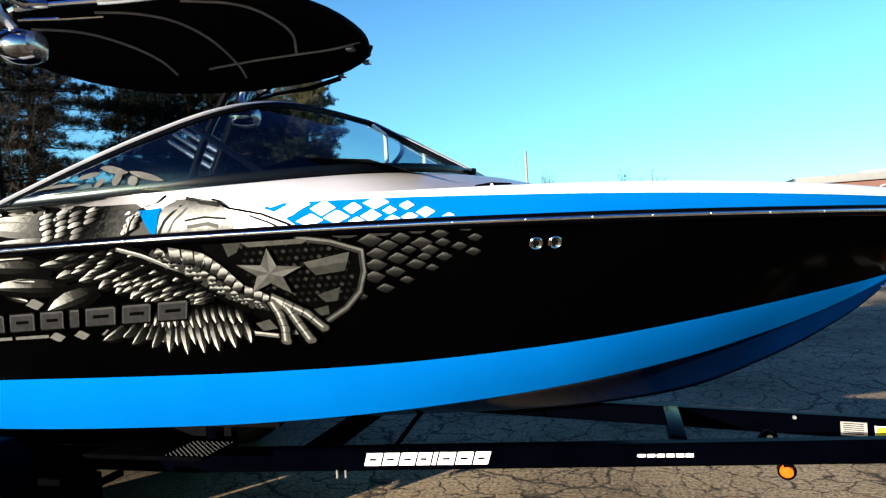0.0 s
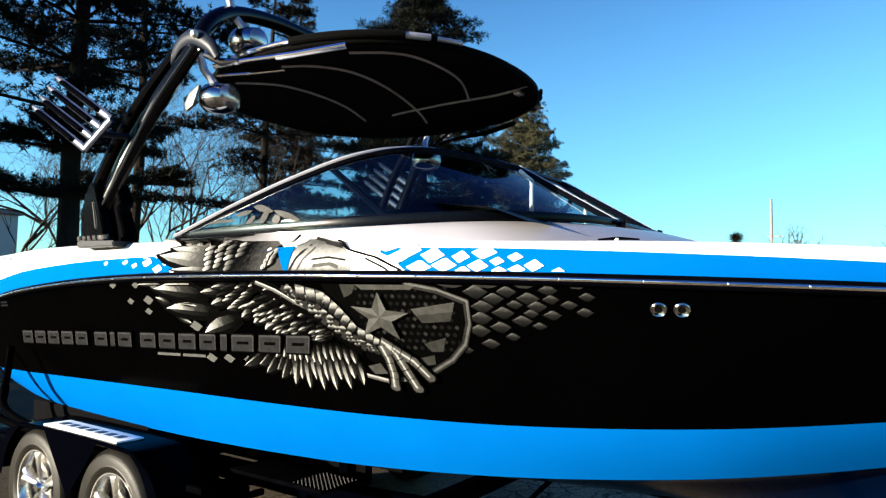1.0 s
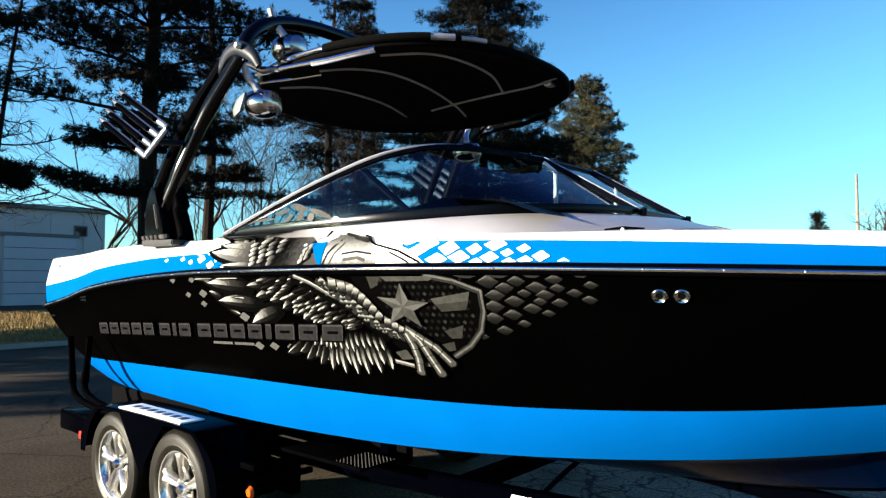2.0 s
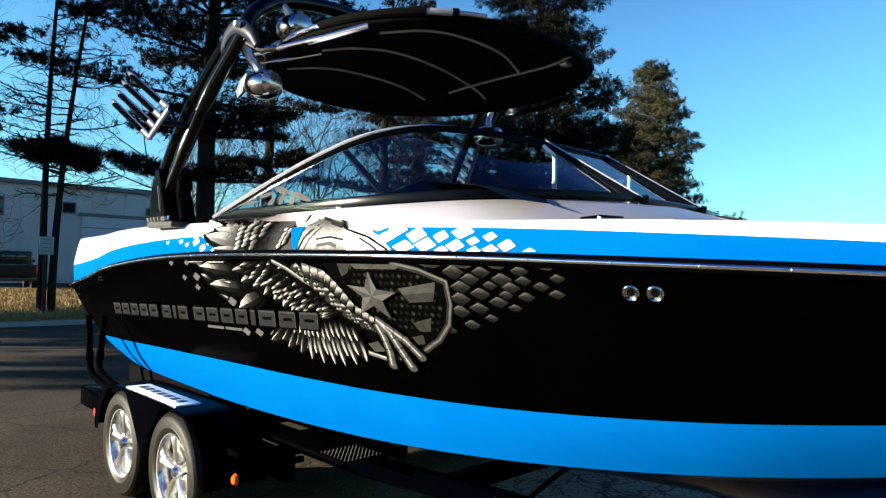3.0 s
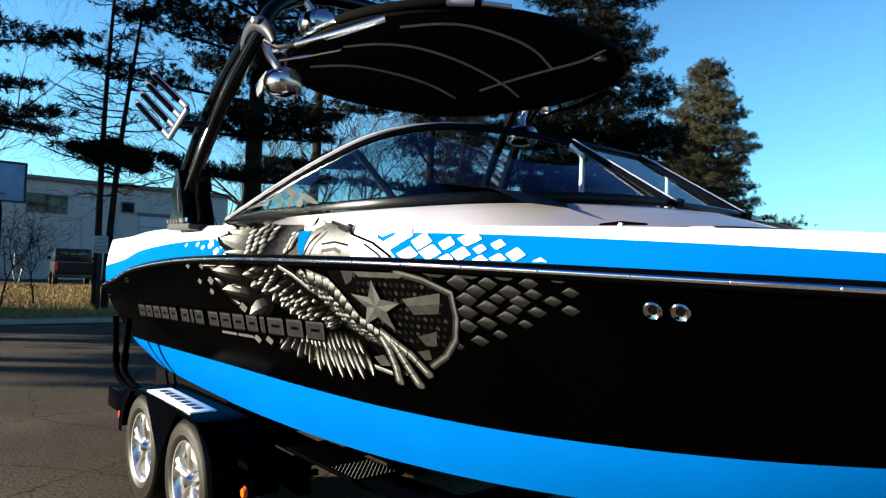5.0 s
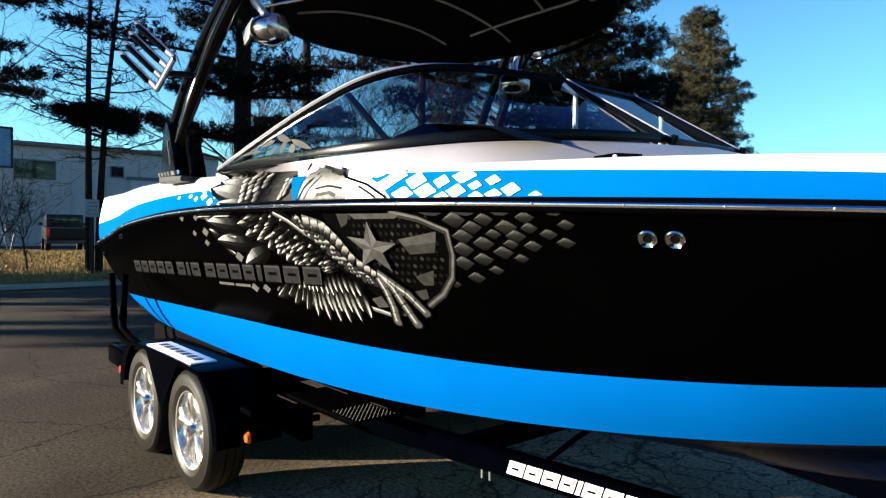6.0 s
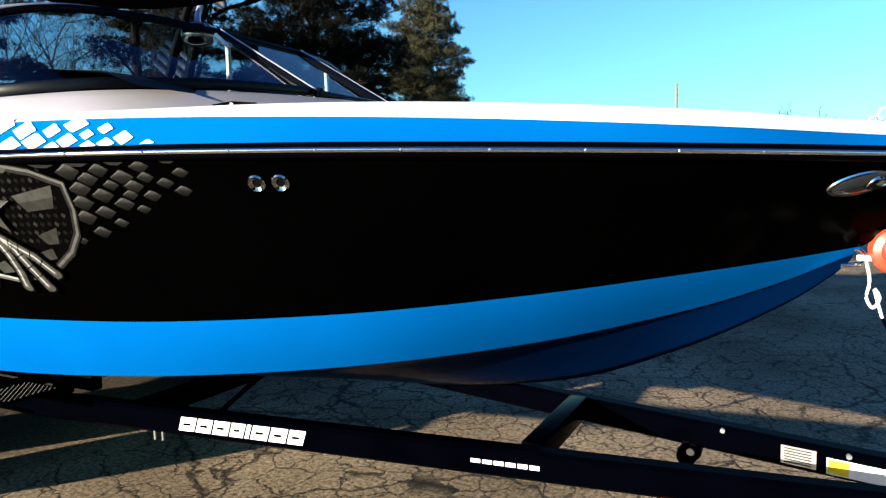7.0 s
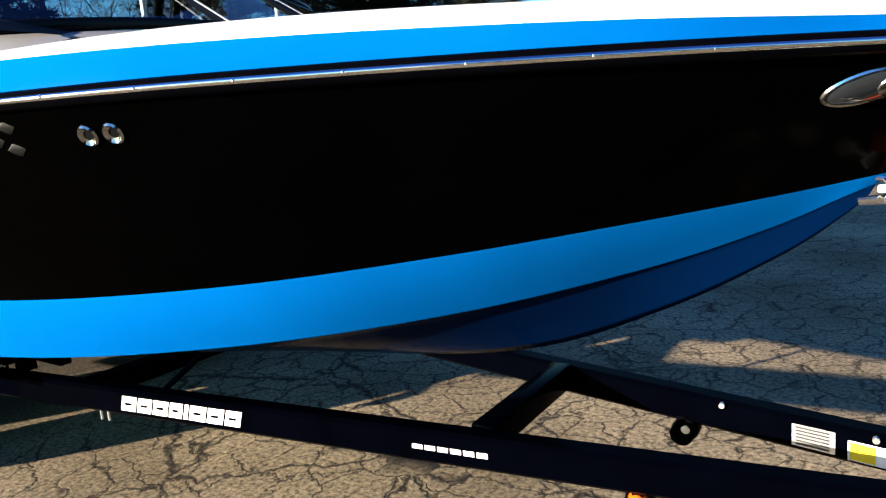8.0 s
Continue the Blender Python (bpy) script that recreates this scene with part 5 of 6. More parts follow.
def add_beam(bm, pts, z_top, h, w, side=1):
    """A box section along plan points, its outer face on them."""
    rows = []
    for i, (x, y) in enumerate(pts):
        a, b = pts[max(i - 1, 0)], pts[min(i + 1, len(pts) - 1)]
        d = math.hypot(b[0] - a[0], b[1] - a[1])
        nx, ny = -(b[1] - a[1]) / d * side, (b[0] - a[0]) / d * side
        zt = z_top - 0.028 * max(0, x + 0.5) * 0.5
        c = 0.012
        sec = [(0, -c), (c, 0), (w - c, 0), (w, -c), (w, -h + c), (w - c, -h), (c, -h), (0, -h + c)]
        rows.append([(x + nx * u, y + ny * u, zt + v) for u, v in sec])
    vs = add_grid(bm, rows, True)
    bm.faces.new(vs[0])
    bm.faces.new(list(reversed(vs[-1])))
    bmesh.ops.recalc_face_normals(bm, faces=bm.faces)


def beam_y(x):
    return float(np.interp(x, [p[0] for p in BEAM_PTS], [p[1] for p in BEAM_PTS]))


def beam_z(x):
    return BEAM_TOP - 0.014 * max(0, x + 0.5)


for fl in (1, -1):
    bm = bmesh.new()
    add_beam(bm, [(x, y if fl == 1 else 2 * YC - y) for x, y in BEAM_PTS], BEAM_TOP, BEAM_H, BEAM_W, fl)
    part("frame_beam", bm, M_TRAILER, trailer, "dark blue box-section frame beam")
for x, z in ((-3.3, 0.47), (-2.35, 0.45), (-0.4, 0.47), (1.32, 0.47)):
    part("crossmember", box((x, YC, z), (0.075, 2 * (YC - beam_y(x)) - 0.14, 0.09), 0.008), M_TRAILER, trailer)
for x in (-2.636, -1.835):
    part("axle", tube([(x, 3.2, 0.335), (x, 2 * YC - 3.2, 0.335)], 0.04, 12), M_TRAILER, trailer)
for y0 in (3.78, 2 * YC - 3.78):
    part("bunk_board", box((-1.95, y0, 0.665), (2.9, 0.13, 0.05), 0.012, Euler((radians(14 if y0 < YC else -14), 0, 0)).to_matrix()), M_CARPET, trailer, "carpeted bunk board")
    for x in (-3.1, -2.0, -0.9):
        part("bunk_bracket", box((x, y0, 0.57), (0.06, 0.07, 0.16), 0.006), M_TRAILER, trailer)
# front vee guide bunks
for fl in (tuple, mirrored):
    part("bow_bunk_arm", tube([fl((0.02, 3.86, 0.50)), fl((0.09, 3.98, 0.60)), fl((0.14, 4.08, 0.66))], 0.012, 8), M_TRAILER, trailer)
part("coupler", tube([(3.2, YC, 0.46), (3.5, YC, 0.47), (3.62, YC, 0.44)], [0.06, 0.055, 0.04], 12), M_ZINC, trailer, "zinc tow coupler")


# wheels
def wheel(x, y, out):
    """out: -1 faces the near side."""
    c = (x, y, 0.335)
    R, W = 0.335, 0.205
    prof = [(0.205, -W * 0.42), (0.225, -W * 0.49), (0.245, -W * 0.515), (0.25, -W * 0.505), (0.278, -W * 0.52), (0.284, -W * 0.505), (0.305, -W * 0.50), (0.325, -W * 0.42), (0.334, -W * 0.30)]
    for k in range(-2, 3):
        o = k * W * 0.115
        prof += [(0.336, o - 0.009), (0.329, o - 0.007), (0.329, o + 0.007), (0.336, o + 0.009)] if k % 2 else [(0.336, o - 0.006), (0.336, o + 0.006)]
    prof += [(0.334, W * 0.30), (0.325, W * 0.42), (0.305, W * 0.50), (0.284, W * 0.505), (0.278, W * 0.52), (0.25, W * 0.505), (0.245, W * 0.515), (0.225, W * 0.49), (0.205, W * 0.42)]
    prof = [(r, o * -out * -1) for r, o in prof]
    wh = part("wheel", lathe(prof, c, "y", 56), M_TYRE, trailer, "trailer wheel with five-spoke alloy rim")
    f = W * 0.44 * out
    rim = lathe([(0.207, -f * 0.95), (0.200, -f * 0.6), (0.185, -f * 0.2), (0.187, f * 0.5), (0.196, f * 0.85), (0.207, f * 1.02), (0.213, f * 1.04), (0.214, f * 0.95)], c, "y", 48)
    part("rim", rim, M_RIM, wh, "bright alloy rim")
    part("rim_back", lathe([(0.0, f * 0.1), (0.186, f * 0.1)], c, "y", 32), M_RUB, wh)
    for k in range(5):
        q = 2 * math.pi * k / 5 + 0.4
        d, t_ = Vector((math.cos(q), 0, math.sin(q))), Vector((-math.sin(q), 0, math.cos(q)))
        bm = bmesh.new()
        rows = []
        for r, w_, o in ((0.036, 0.022, 0.60), (0.08, 0.023, 0.72), (0.14, 0.029, 0.80), (0.175, 0.040, 0.84), (0.194, 0.056, 0.82)):
            p = Vector(c) + d * r
            rows.append([p + t_ * a + Vector((0, f * (o + b), 0)) for a, b in ((-w_, -0.40), (-w_ * 0.85, 0.0), (-w_ * 0.45, 0.12), (0.0, 0.02), (w_ * 0.45, 0.12), (w_ * 0.85, 0.0), (w_, -0.40))])
        add_grid(bm, rows, True)
        bmesh.ops.recalc_face_normals(bm, faces=bm.faces)
        part("spoke", bm, M_RIM, wh)
    part("hub_cap", lathe([(0.0, f * 1.02), (0.022, f * 1.0), (0.030, f * 0.9), (0.034, f * 0.6), (0.050, f * 0.55)], c, "y", 24), M_CHROME, wh)
    for k in range(5):
        q = 2 * math.pi * (k + 0.5) / 5 + 0.4
        part("lug_nut", lathe([(0.0, f * 0.82), (0.009, f * 0.80), (0.010, f * 0.5)], (c[0] + 0.052 * math.cos(q), c[1], c[2] + 0.052 * math.sin(q)), "y", 8), M_CHROME, wh)


for y, out in ((3.165, -1), (2 * YC - 3.165, 1)):
    for x in (-2.636, -1.835):
        wheel(x, y, out)


# fenders: a teardrop skin over both wheels
def fender(y0, y1):
    top = [(-3.08, 0.38), (-3.08, 0.48), (-3.01, 0.58), (-2.89, 0.655), (-2.72, 0.692), (-1.76, 0.692), (-1.59, 0.655), (-1.47, 0.58), (-1.41, 0.48), (-1.395, 0.34)]
    top = [tuple(p) for p in spline(top, 4)]
    bm = bmesh.new()
    yy = [y0 + 0.006, y0, y0, y1]
    add_grid(bm, [[(x, y0, z - 0.02) for x, z in top], [(x, y0, z - 0.006) for x, z in top], [(x, y0 + (0.008 if y1 > y0 else -0.008), z) for x, z in top], [(x, y1, z) for x, z in top]])
    # skirt between and above the tyres
    low = []
    for x, z in top:
        d = min(abs(x + 2.636), abs(x + 1.835))
        arch = 0.335 + math.sqrt(max(0.0, 0.375 ** 2 - d * d)) if d < 0.375 else 0.34
        low.append((x, min(z - 0.02, max(0.36, arch))))
    add_grid(bm, [[(x, y0, z - 0.02) for x, z in top], [(x, y0, z) for x, z in low]])
    bmesh.ops.remove_doubles(bm, verts=bm.verts, dist=1e-5)
    bmesh.ops.recalc_face_normals(bm, faces=bm.faces)
    return bm


for fl in (1, -1):
    yy = lambda v: v if fl == 1 else 2 * YC - v
    fd = part("fender", fender(yy(3.05), yy(3.40)), M_TRAILER, trailer, "dark blue teardrop fender")
    part("fender_pad", box((-2.205, yy(3.15), 0.698), (0.76, 0.15, 0.010), 0.003), M_DECALW, fd, "white anti-slip pad with dark lettering bars")
    for k in range(7):
        part("pad_bar", box((-2.49 + 0.095 * k, yy(3.15), 0.7045), (0.052, 0.050, 0.003)), M_DECALK, fd)
    part("fender_step", box((-2.65, yy(3.37), 0.67), (1.33, 0.05, 0.13), 0.012), M_CARPET, fd)
    st = part("rear_step", box((-3.33, yy(3.24), 0.50), (0.50, 0.30, 0.15), 0.03), M_TRAILER, trailer, "dark blue rear step box")
    part("marker_lamp", box((-3.115, yy(3.068), 0.452), (0.035, 0.03, 0.05), 0.008), M_REDLENS, trailer, "small red marker lamp")
    part("side_bracket", box((-1.28, yy(3.16), 0.545), (0.12, 0.03, 0.03), 0.006), M_MATTE, trailer)
    lm = part("side_lamp", lathe([(0.0, -0.022 * fl), (0.02, -0.018 * fl), (0.03, -0.004 * fl), (0.031, 0.01 * fl)], (-1.245, yy(3.15), 0.425), "y", 20), M_AMBER, trailer, "round amber side lamp")
    part("lamp_housing", lathe([(0.033, -0.004 * fl), (0.037, 0.0), (0.034, 0.03 * fl), (0.0, 0.03 * fl)], (-1.245, yy(3.15), 0.425), "y", 20), M_RUB, lm)
    part("lamp_arm", box((-1.27, yy(3.35), 0.45), (0.03, 0.40, 0.03), 0.004), M_TRAILER, lm)
    for run in ([(-2.70, 3.10, 0.635), (-2.98, 3.075, 0.655), (-3.20, 3.06, 0.705), (-3.27, 3.06, 0.79), (-3.29, 3.06, 0.93), (-3.325, 3.06, 1.105)], [(-2.58, 3.115, 0.65), (-2.80, 3.085, 0.675), (-3.03, 3.07, 0.725), (-3.095, 3.07, 0.80), (-3.06, 3.07, 0.94), (-3.03, 3.07, 1.115)]):
        gp = part("guide_pole", tube([(q[0], yy(q[1]), q[2]) for q in spline(run, 6)], 0.021, 10), M_MATTE, trailer, "black curved guide pole")
        part("collar", tube([(q[0], yy(q[1]), q[2]) for q in (run[3], tuple((a + b) / 2 for a, b in zip(run[3], run[4])))], 0.0255, 10), M_MATTE, gp)
    # added dark rail, covers sunlit ground where the underside should look black
    part("ground_mask_rail", box((-2.35, yy(3.585), 0.35), (1.8, 0.07, 0.16), 0.01), M_TRAILER, trailer, "added dark rail that hides lit ground under the trailer")
    # added sheet, tucked behind the tyre to keep sun off the ground
    part("shade_flap", box((-3.0, yy(3.27), 0.285), (0.02, 0.30, 0.27), 0.006), M_MATTE, trailer, "added black sheet that shades the ground behind the wheels")
    # added board, blocks the view of sunlit ground beyond the hull
    part("ground_mask_board", box((-2.15, yy(3.95), 0.545), (2.5, 0.06, 0.18), 0.012), M_CARPET, trailer, "added dark board that hides lit ground beneath the boat")
    # step plate ahead of the fender
    part("step_plate", box((-1.03, yy(3.52), 0.575), (0.64, 0.24, 0.02), 0.004), M_MATTE, trailer, "black perforated grip step")
    if fl == 1:
        V, F = [], []
        for i in range(16):
            for j in range(9):
                x, y = -0.90 + 0.0135 * i, 3.415 + 0.024 * j + 0.012 * (i % 2)
                n0 = len(V)
                V += [(x - 0.004, y - 0.003, 0.5855), (x + 0.004, y - 0.003, 0.5855), (x + 0.004, y + 0.003, 0.5855), (x - 0.004, y + 0.003, 0.5855), (x, y, 0.5915)]
                F += [(n0, n0 + 1, n0 + 4), (n0 + 1, n0 + 2, n0 + 4), (n0 + 2, n0 + 3, n0 + 4), (n0 + 3, n0, n0 + 4)]
        tagged(part("grip_studs", (V, F), M_STEP, trailer, "rows of small raised grip studs", smooth=False), kind="stuff")
    bl = part("beam_lamp", lathe([(0.0, -0.026 * fl), (0.022, -0.020 * fl), (0.031, -0.004 * fl), (0.032, 0.01 * fl)], (1.77, yy(4.115), 0.355), "y", 20), M_AMBER, trailer, "round amber lamp under the beam")
    part("lamp_housing", lathe([(0.034, -0.004 * fl), (0.040, 0.0), (0.036, 0.035 * fl), (0.0, 0.035 * fl)], (1.77, yy(4.115), 0.355), "y", 20), M_RUB, bl)
    part("lamp_hanger", box((1.77, yy(4.125), 0.395), (0.03, 0.05, 0.05)), M_RUB, bl)


def beam_tile(name, x0, x1, z0, z1, material, inner=False, shear=0.0, lift=0.003, label="", parent=None):
    """A thin sticker on the near beam's outer face, or on the far beam's inner face."""
    def q(x, z):
        y = beam_y(x)
        if inner:
            return (x, 2 * YC - y - BEAM_W * 1.02 - lift, z + beam_z(x))
        return (x, y - lift, z + beam_z(x))
    bm = bmesh.new()
    add_grid(bm, [[q(x0, z0), q(x1, z0)], [q(x0 + shear, z1), q(x1 + shear, z1)]])
    bmesh.ops.recalc_face_normals(bm, faces=bm.faces)
    return part(name, bm, material, parent or trailer, label)


# maker's mark on the beam as plain slanted blocks, each with a dark slit
x0 = -0.090
for k, w in enumerate((0.082, 0.078, 0.080, 0.070, 0.026, 0.082, 0.080, 0.076)):
    o = beam_tile("mark_bar", x0, x0 + w - 0.008, -0.079, -0.021, M_DECALW, shear=0.018, label="white slanted block of the maker's mark" if k == 0 else "")
    if w > 0.05:
        beam_tile("bar_slot", x0 + 0.30 * w, x0 + 0.72 * w, -0.056, -0.046, M_TRAILER, shear=0.004, lift=0.0045, parent=o)
    x0 += w
for k in range(6):
    beam_tile("small_bar", 1.135 + 0.041 * k, 1.135 + 0.041 * k + 0.034, -0.058 - 0.0005 * k, -0.044, M_DECALW)
lb = beam_tile("warning_label", 2.235, 2.50, -0.092, -0.035, M_DECALW, True, label="white and yellow warning label")
beam_tile("label_end", 2.24, 2.30, -0.088, -0.039, M_YELLOW, True, lift=0.006, parent=lb)
beam_tile("label_end", 2.455, 2.49, -0.088, -0.039, M_YELLOW, True, lift=0.006, parent=lb)
rp = beam_tile("rating_plate", 2.095, 2.205, -0.088, -0.022, M_ZINC, True, label="grey rating plate with fine lines")
for k in range(6):
    beam_tile("plate_line", 2.105, 2.19, -0.082 + 0.010 * k, -0.078 + 0.010 * k, M_DECALK, True, lift=0.006, parent=rp)
for x in (-0.225, -0.185):
    part("hanger_bolt", tube([(x, beam_y(x) + 0.012, 0.44), (x, beam_y(x) + 0.012, 0.392)], 0.005, 8), M_ZINC, trailer, "small zinc bolt end")
# small roller under the far beam
rl = part("roller_bracket", box((1.785, 4.60, 0.425), (0.05, 0.05, 0.09), 0.008), M_RUB, trailer, "black bracket with a roller")
part("roller", lathe([(0.0, -0.03), (0.036, -0.03), (0.04, -0.02), (0.04, 0.02), (0.036, 0.03), (0.0, 0.03)], (1.785, 4.58, 0.378), "y", 20), M_RUB, rl)
part("roller_pin", lathe([(0.0, -0.036), (0.014, -0.034), (0.016, -0.029)], (1.785, 4.58, 0.378), "y", 12), M_ZINC, rl)
for x in (1.9, 2.3, 2.42):
    part("beam_bolt", tube([(x, 2 * YC - beam_y(x) - BEAM_W, beam_z(x) - 0.015), (x, 2 * YC - beam_y(x) - BEAM_W - 0.015, beam_z(x) - 0.015)], 0.009, 8), M_ZINC, trailer)
# winch stand with its bow roller
stand = part("winch_post", tube([(2.88, YC + 0.02, 0.48), (2.62, YC + 0.02, 0.95), (2.50, YC + 0.02, 1.14)], 0.045, 8), M_TRAILER, trailer, "dark winch post")
bow_r = part("bow_roller", lathe([(0.000, -0.05), (0.015, -0.05), (0.038, -0.046), (0.046, -0.050), (0.067, -0.044), (0.074, -0.03), (0.061, -0.012), (0.038, 0.0), (0.061, 0.012), (0.074, 0.03), (0.067, 0.044), (0.000, 0.05)], (2.395, 4.32, 1.195), "y", 40), M_ROLLER, trailer, "red rubber bow stop roller")
part("roller_nut", lathe([(0.0, -0.068), (0.014, -0.066), (0.017, -0.058), (0.024, -0.056), (0.026, -0.05)], (2.395, 4.32, 1.195), "y", 12), M_ZINC, bow_r)
for s in (-1, 1):
    part("roller_arm", tube([(2.395, 4.32 + s * 0.055, 1.195), (2.50, YC + s * 0.05, 1.22), (2.60, YC + s * 0.03, 1.10)], 0.014, 8, 1.6), M_ZINC, stand, "zinc roller arm")
part("winch_drum", lathe([(0.0, -0.05), (0.07, -0.05), (0.07, -0.04), (0.035, -0.035), (0.035, 0.035), (0.07, 0.04), (0.07, 0.05), (0.0, 0.05)], (2.60, YC, 1.22), "y", 24), M_ZINC, stand)
# safety line with its hook
ln = part("safety_hook", tube([tuple(q) for q in spline([(2.315, 4.31, 1.165), (2.325, 4.30, 1.10), (2.318, 4.30, 1.05), (2.335, 4.295, 1.02), (2.352, 4.295, 1.05), (2.338, 4.30, 1.075), (2.36, 4.295, 0.99)], 5)], 0.0048, 6), M_STRAP, trailer, "white rope hook on the bow eye")
part("safety_line", tube([(2.36, 4.295, 0.99), (2.41, 4.30, 0.87), (2.50, 4.32, 0.76)], 0.005, 6), M_RUB, ln)
part("rope_knot", box((2.312, 4.31, 1.17), (0.045, 0.03, 0.018), 0.006), M_STRAP, ln)
# jack
jk = part("jack_tube", tube([(2.475, 4.36, 0.54), (2.475, 4.36, 0.70)], 0.031, 20), M_JACK, trailer, "white swivel jack")
part("jack_cap", tube([(2.475, 4.36, 0.70), (2.475, 4.36, 0.765)], 0.034, 20), M_RUB, jk)
part("jack_crank", tube([(2.475, 4.36, 0.765), (2.475, 4.36, 0.79), (2.46, 4.30, 0.79), (2.45, 4.28, 0.83)], 0.008, 8), M_ZINC, jk)
part("jack_bracket", box((2.475, 4.36, 0.53), (0.13, 0.12, 0.022), 0.005), M_RUB, jk)
part("jack_leg", tube([(2.475, 4.36, 0.10), (2.475, 4.36, 0.54)], 0.027, 20), M_JACK, jk)
part("jack_foot", lathe([(0.0, 0.0), (0.09, 0.0), (0.09, 0.012), (0.05, 0.03), (0.04, 0.10), (0.0, 0.10)], (2.475, 4.36, 0.0), "z", 24), M_JACK, jk)
part("jack_pin", tube([(2.43, 4.31, 0.545), (2.41, 4.26, 0.565), (2.43, 4.22, 0.56)], 0.006, 6), M_ZINC, jk)

# ---- verge, kerb and what stands beyond ----
bm = box((-24.6, 10, 0.06), (18.8, 150, 0.14), 0.03)
tagged(part("grass_verge", bm, M_LAWN), "strip of dry winter lawn", "lawn", kind="structure")
bm = box((-15.12, 10, 0.055), (0.16, 150, 0.11), 0.02)
tagged(part("kerb", bm, M_CONC), "pale concrete kerb along the lawn", "kerb", kind="structure")
# grass blades near the kerb
ng = np.random.default_rng(5)
N = 26000
px, py = -15.3 - 18 * ng.random(N) ** 1.3, -2 + 14 * ng.random(N)
hh, an = 0.05 + 0.09 * ng.random(N), ng.random(N) * 6.283
vs = np.zeros((N, 3, 3))
vs[:, 0] = np.stack([px - 0.012 * np.cos(an), py - 0.012 * np.sin(an), 0 * px + 0.128], 1)
vs[:, 1] = np.stack([px + 0.012 * np.cos(an), py + 0.012 * np.sin(an), 0 * px + 0.128], 1)
vs[:, 2] = np.stack([px + ng.normal(0, 0.04, N), py + ng.normal(0, 0.04, N), 0.128 + hh], 1)
tagged(part("grass_blades", (vs.reshape(-1, 3).tolist(), np.arange(3 * N).reshape(-1, 3).tolist()), M_DRYGRASS, None, smooth=False), "dry straw-coloured grass blades", "grass", kind="stuff")

bld = thing("warehouse", (-46, 0, 0), "low white metal-clad warehouse with garage doors", "building")
part("wall", box((-56, 10.5, 3.1), (20, 21, 6.2)), M_TRIM_WALL, bld, smooth=False)
part("roof", box((-56, 10.5, 6.32), (20.5, 21.5, 0.28), 0.05), M_ROOFTRIM, bld)
for k in range(10):
    part("wall_rib", box((-45.97, 1.2 + 2.05 * k, 3.05), (0.06, 0.08, 6.1)), M_TRIM_WALL, bld)
for y, w, h in ((17.0, 4.2, 4.4),):
    d = part("garage_door", box((-45.96, y, h / 2), (0.10, w, h)), M_DOORPAINT, bld, "white sectional garage door")
    for k in range(5):
        part("door_groove", box((-45.90, y, h * (k + 1) / 6), (0.02, w, 0.05)), M_ROOFTRIM, d)
    part("door_head", box((-45.92, y, h + 0.12), (0.14, w + 0.4, 0.22)), M_ROOFTRIM, d)
for y, z, w, h in ((9.4, 4.75, 2.1, 1.05), (14.1, 4.9, 0.7, 0.6), (4.0, 4.75, 2.1, 1.05), (19.4, 4.9, 0.7, 0.6)):
    wv = part("window", box((-45.95, y, z), (0.08, w, h)), M_WINDARK, bld)
    part("window_frame", box((-45.96, y, z), (0.07, w + 0.16, h + 0.16)), M_ROOFTRIM, wv)

# unseen plain walls closing the yard behind the walk, added to cut sky light
wl = thing("sky_fill_block", (26, -16, 0), "plain unseen brick block added to cut sky light", "building")
part("wall", box((27, -17, 3.2), (40, 6, 6.4), 0.03), M_BRICK, wl, smooth=False)
part("roof", box((27, -17, 6.5), (40.6, 6.6, 0.25), 0.05), M_ROOFTRIM, wl)

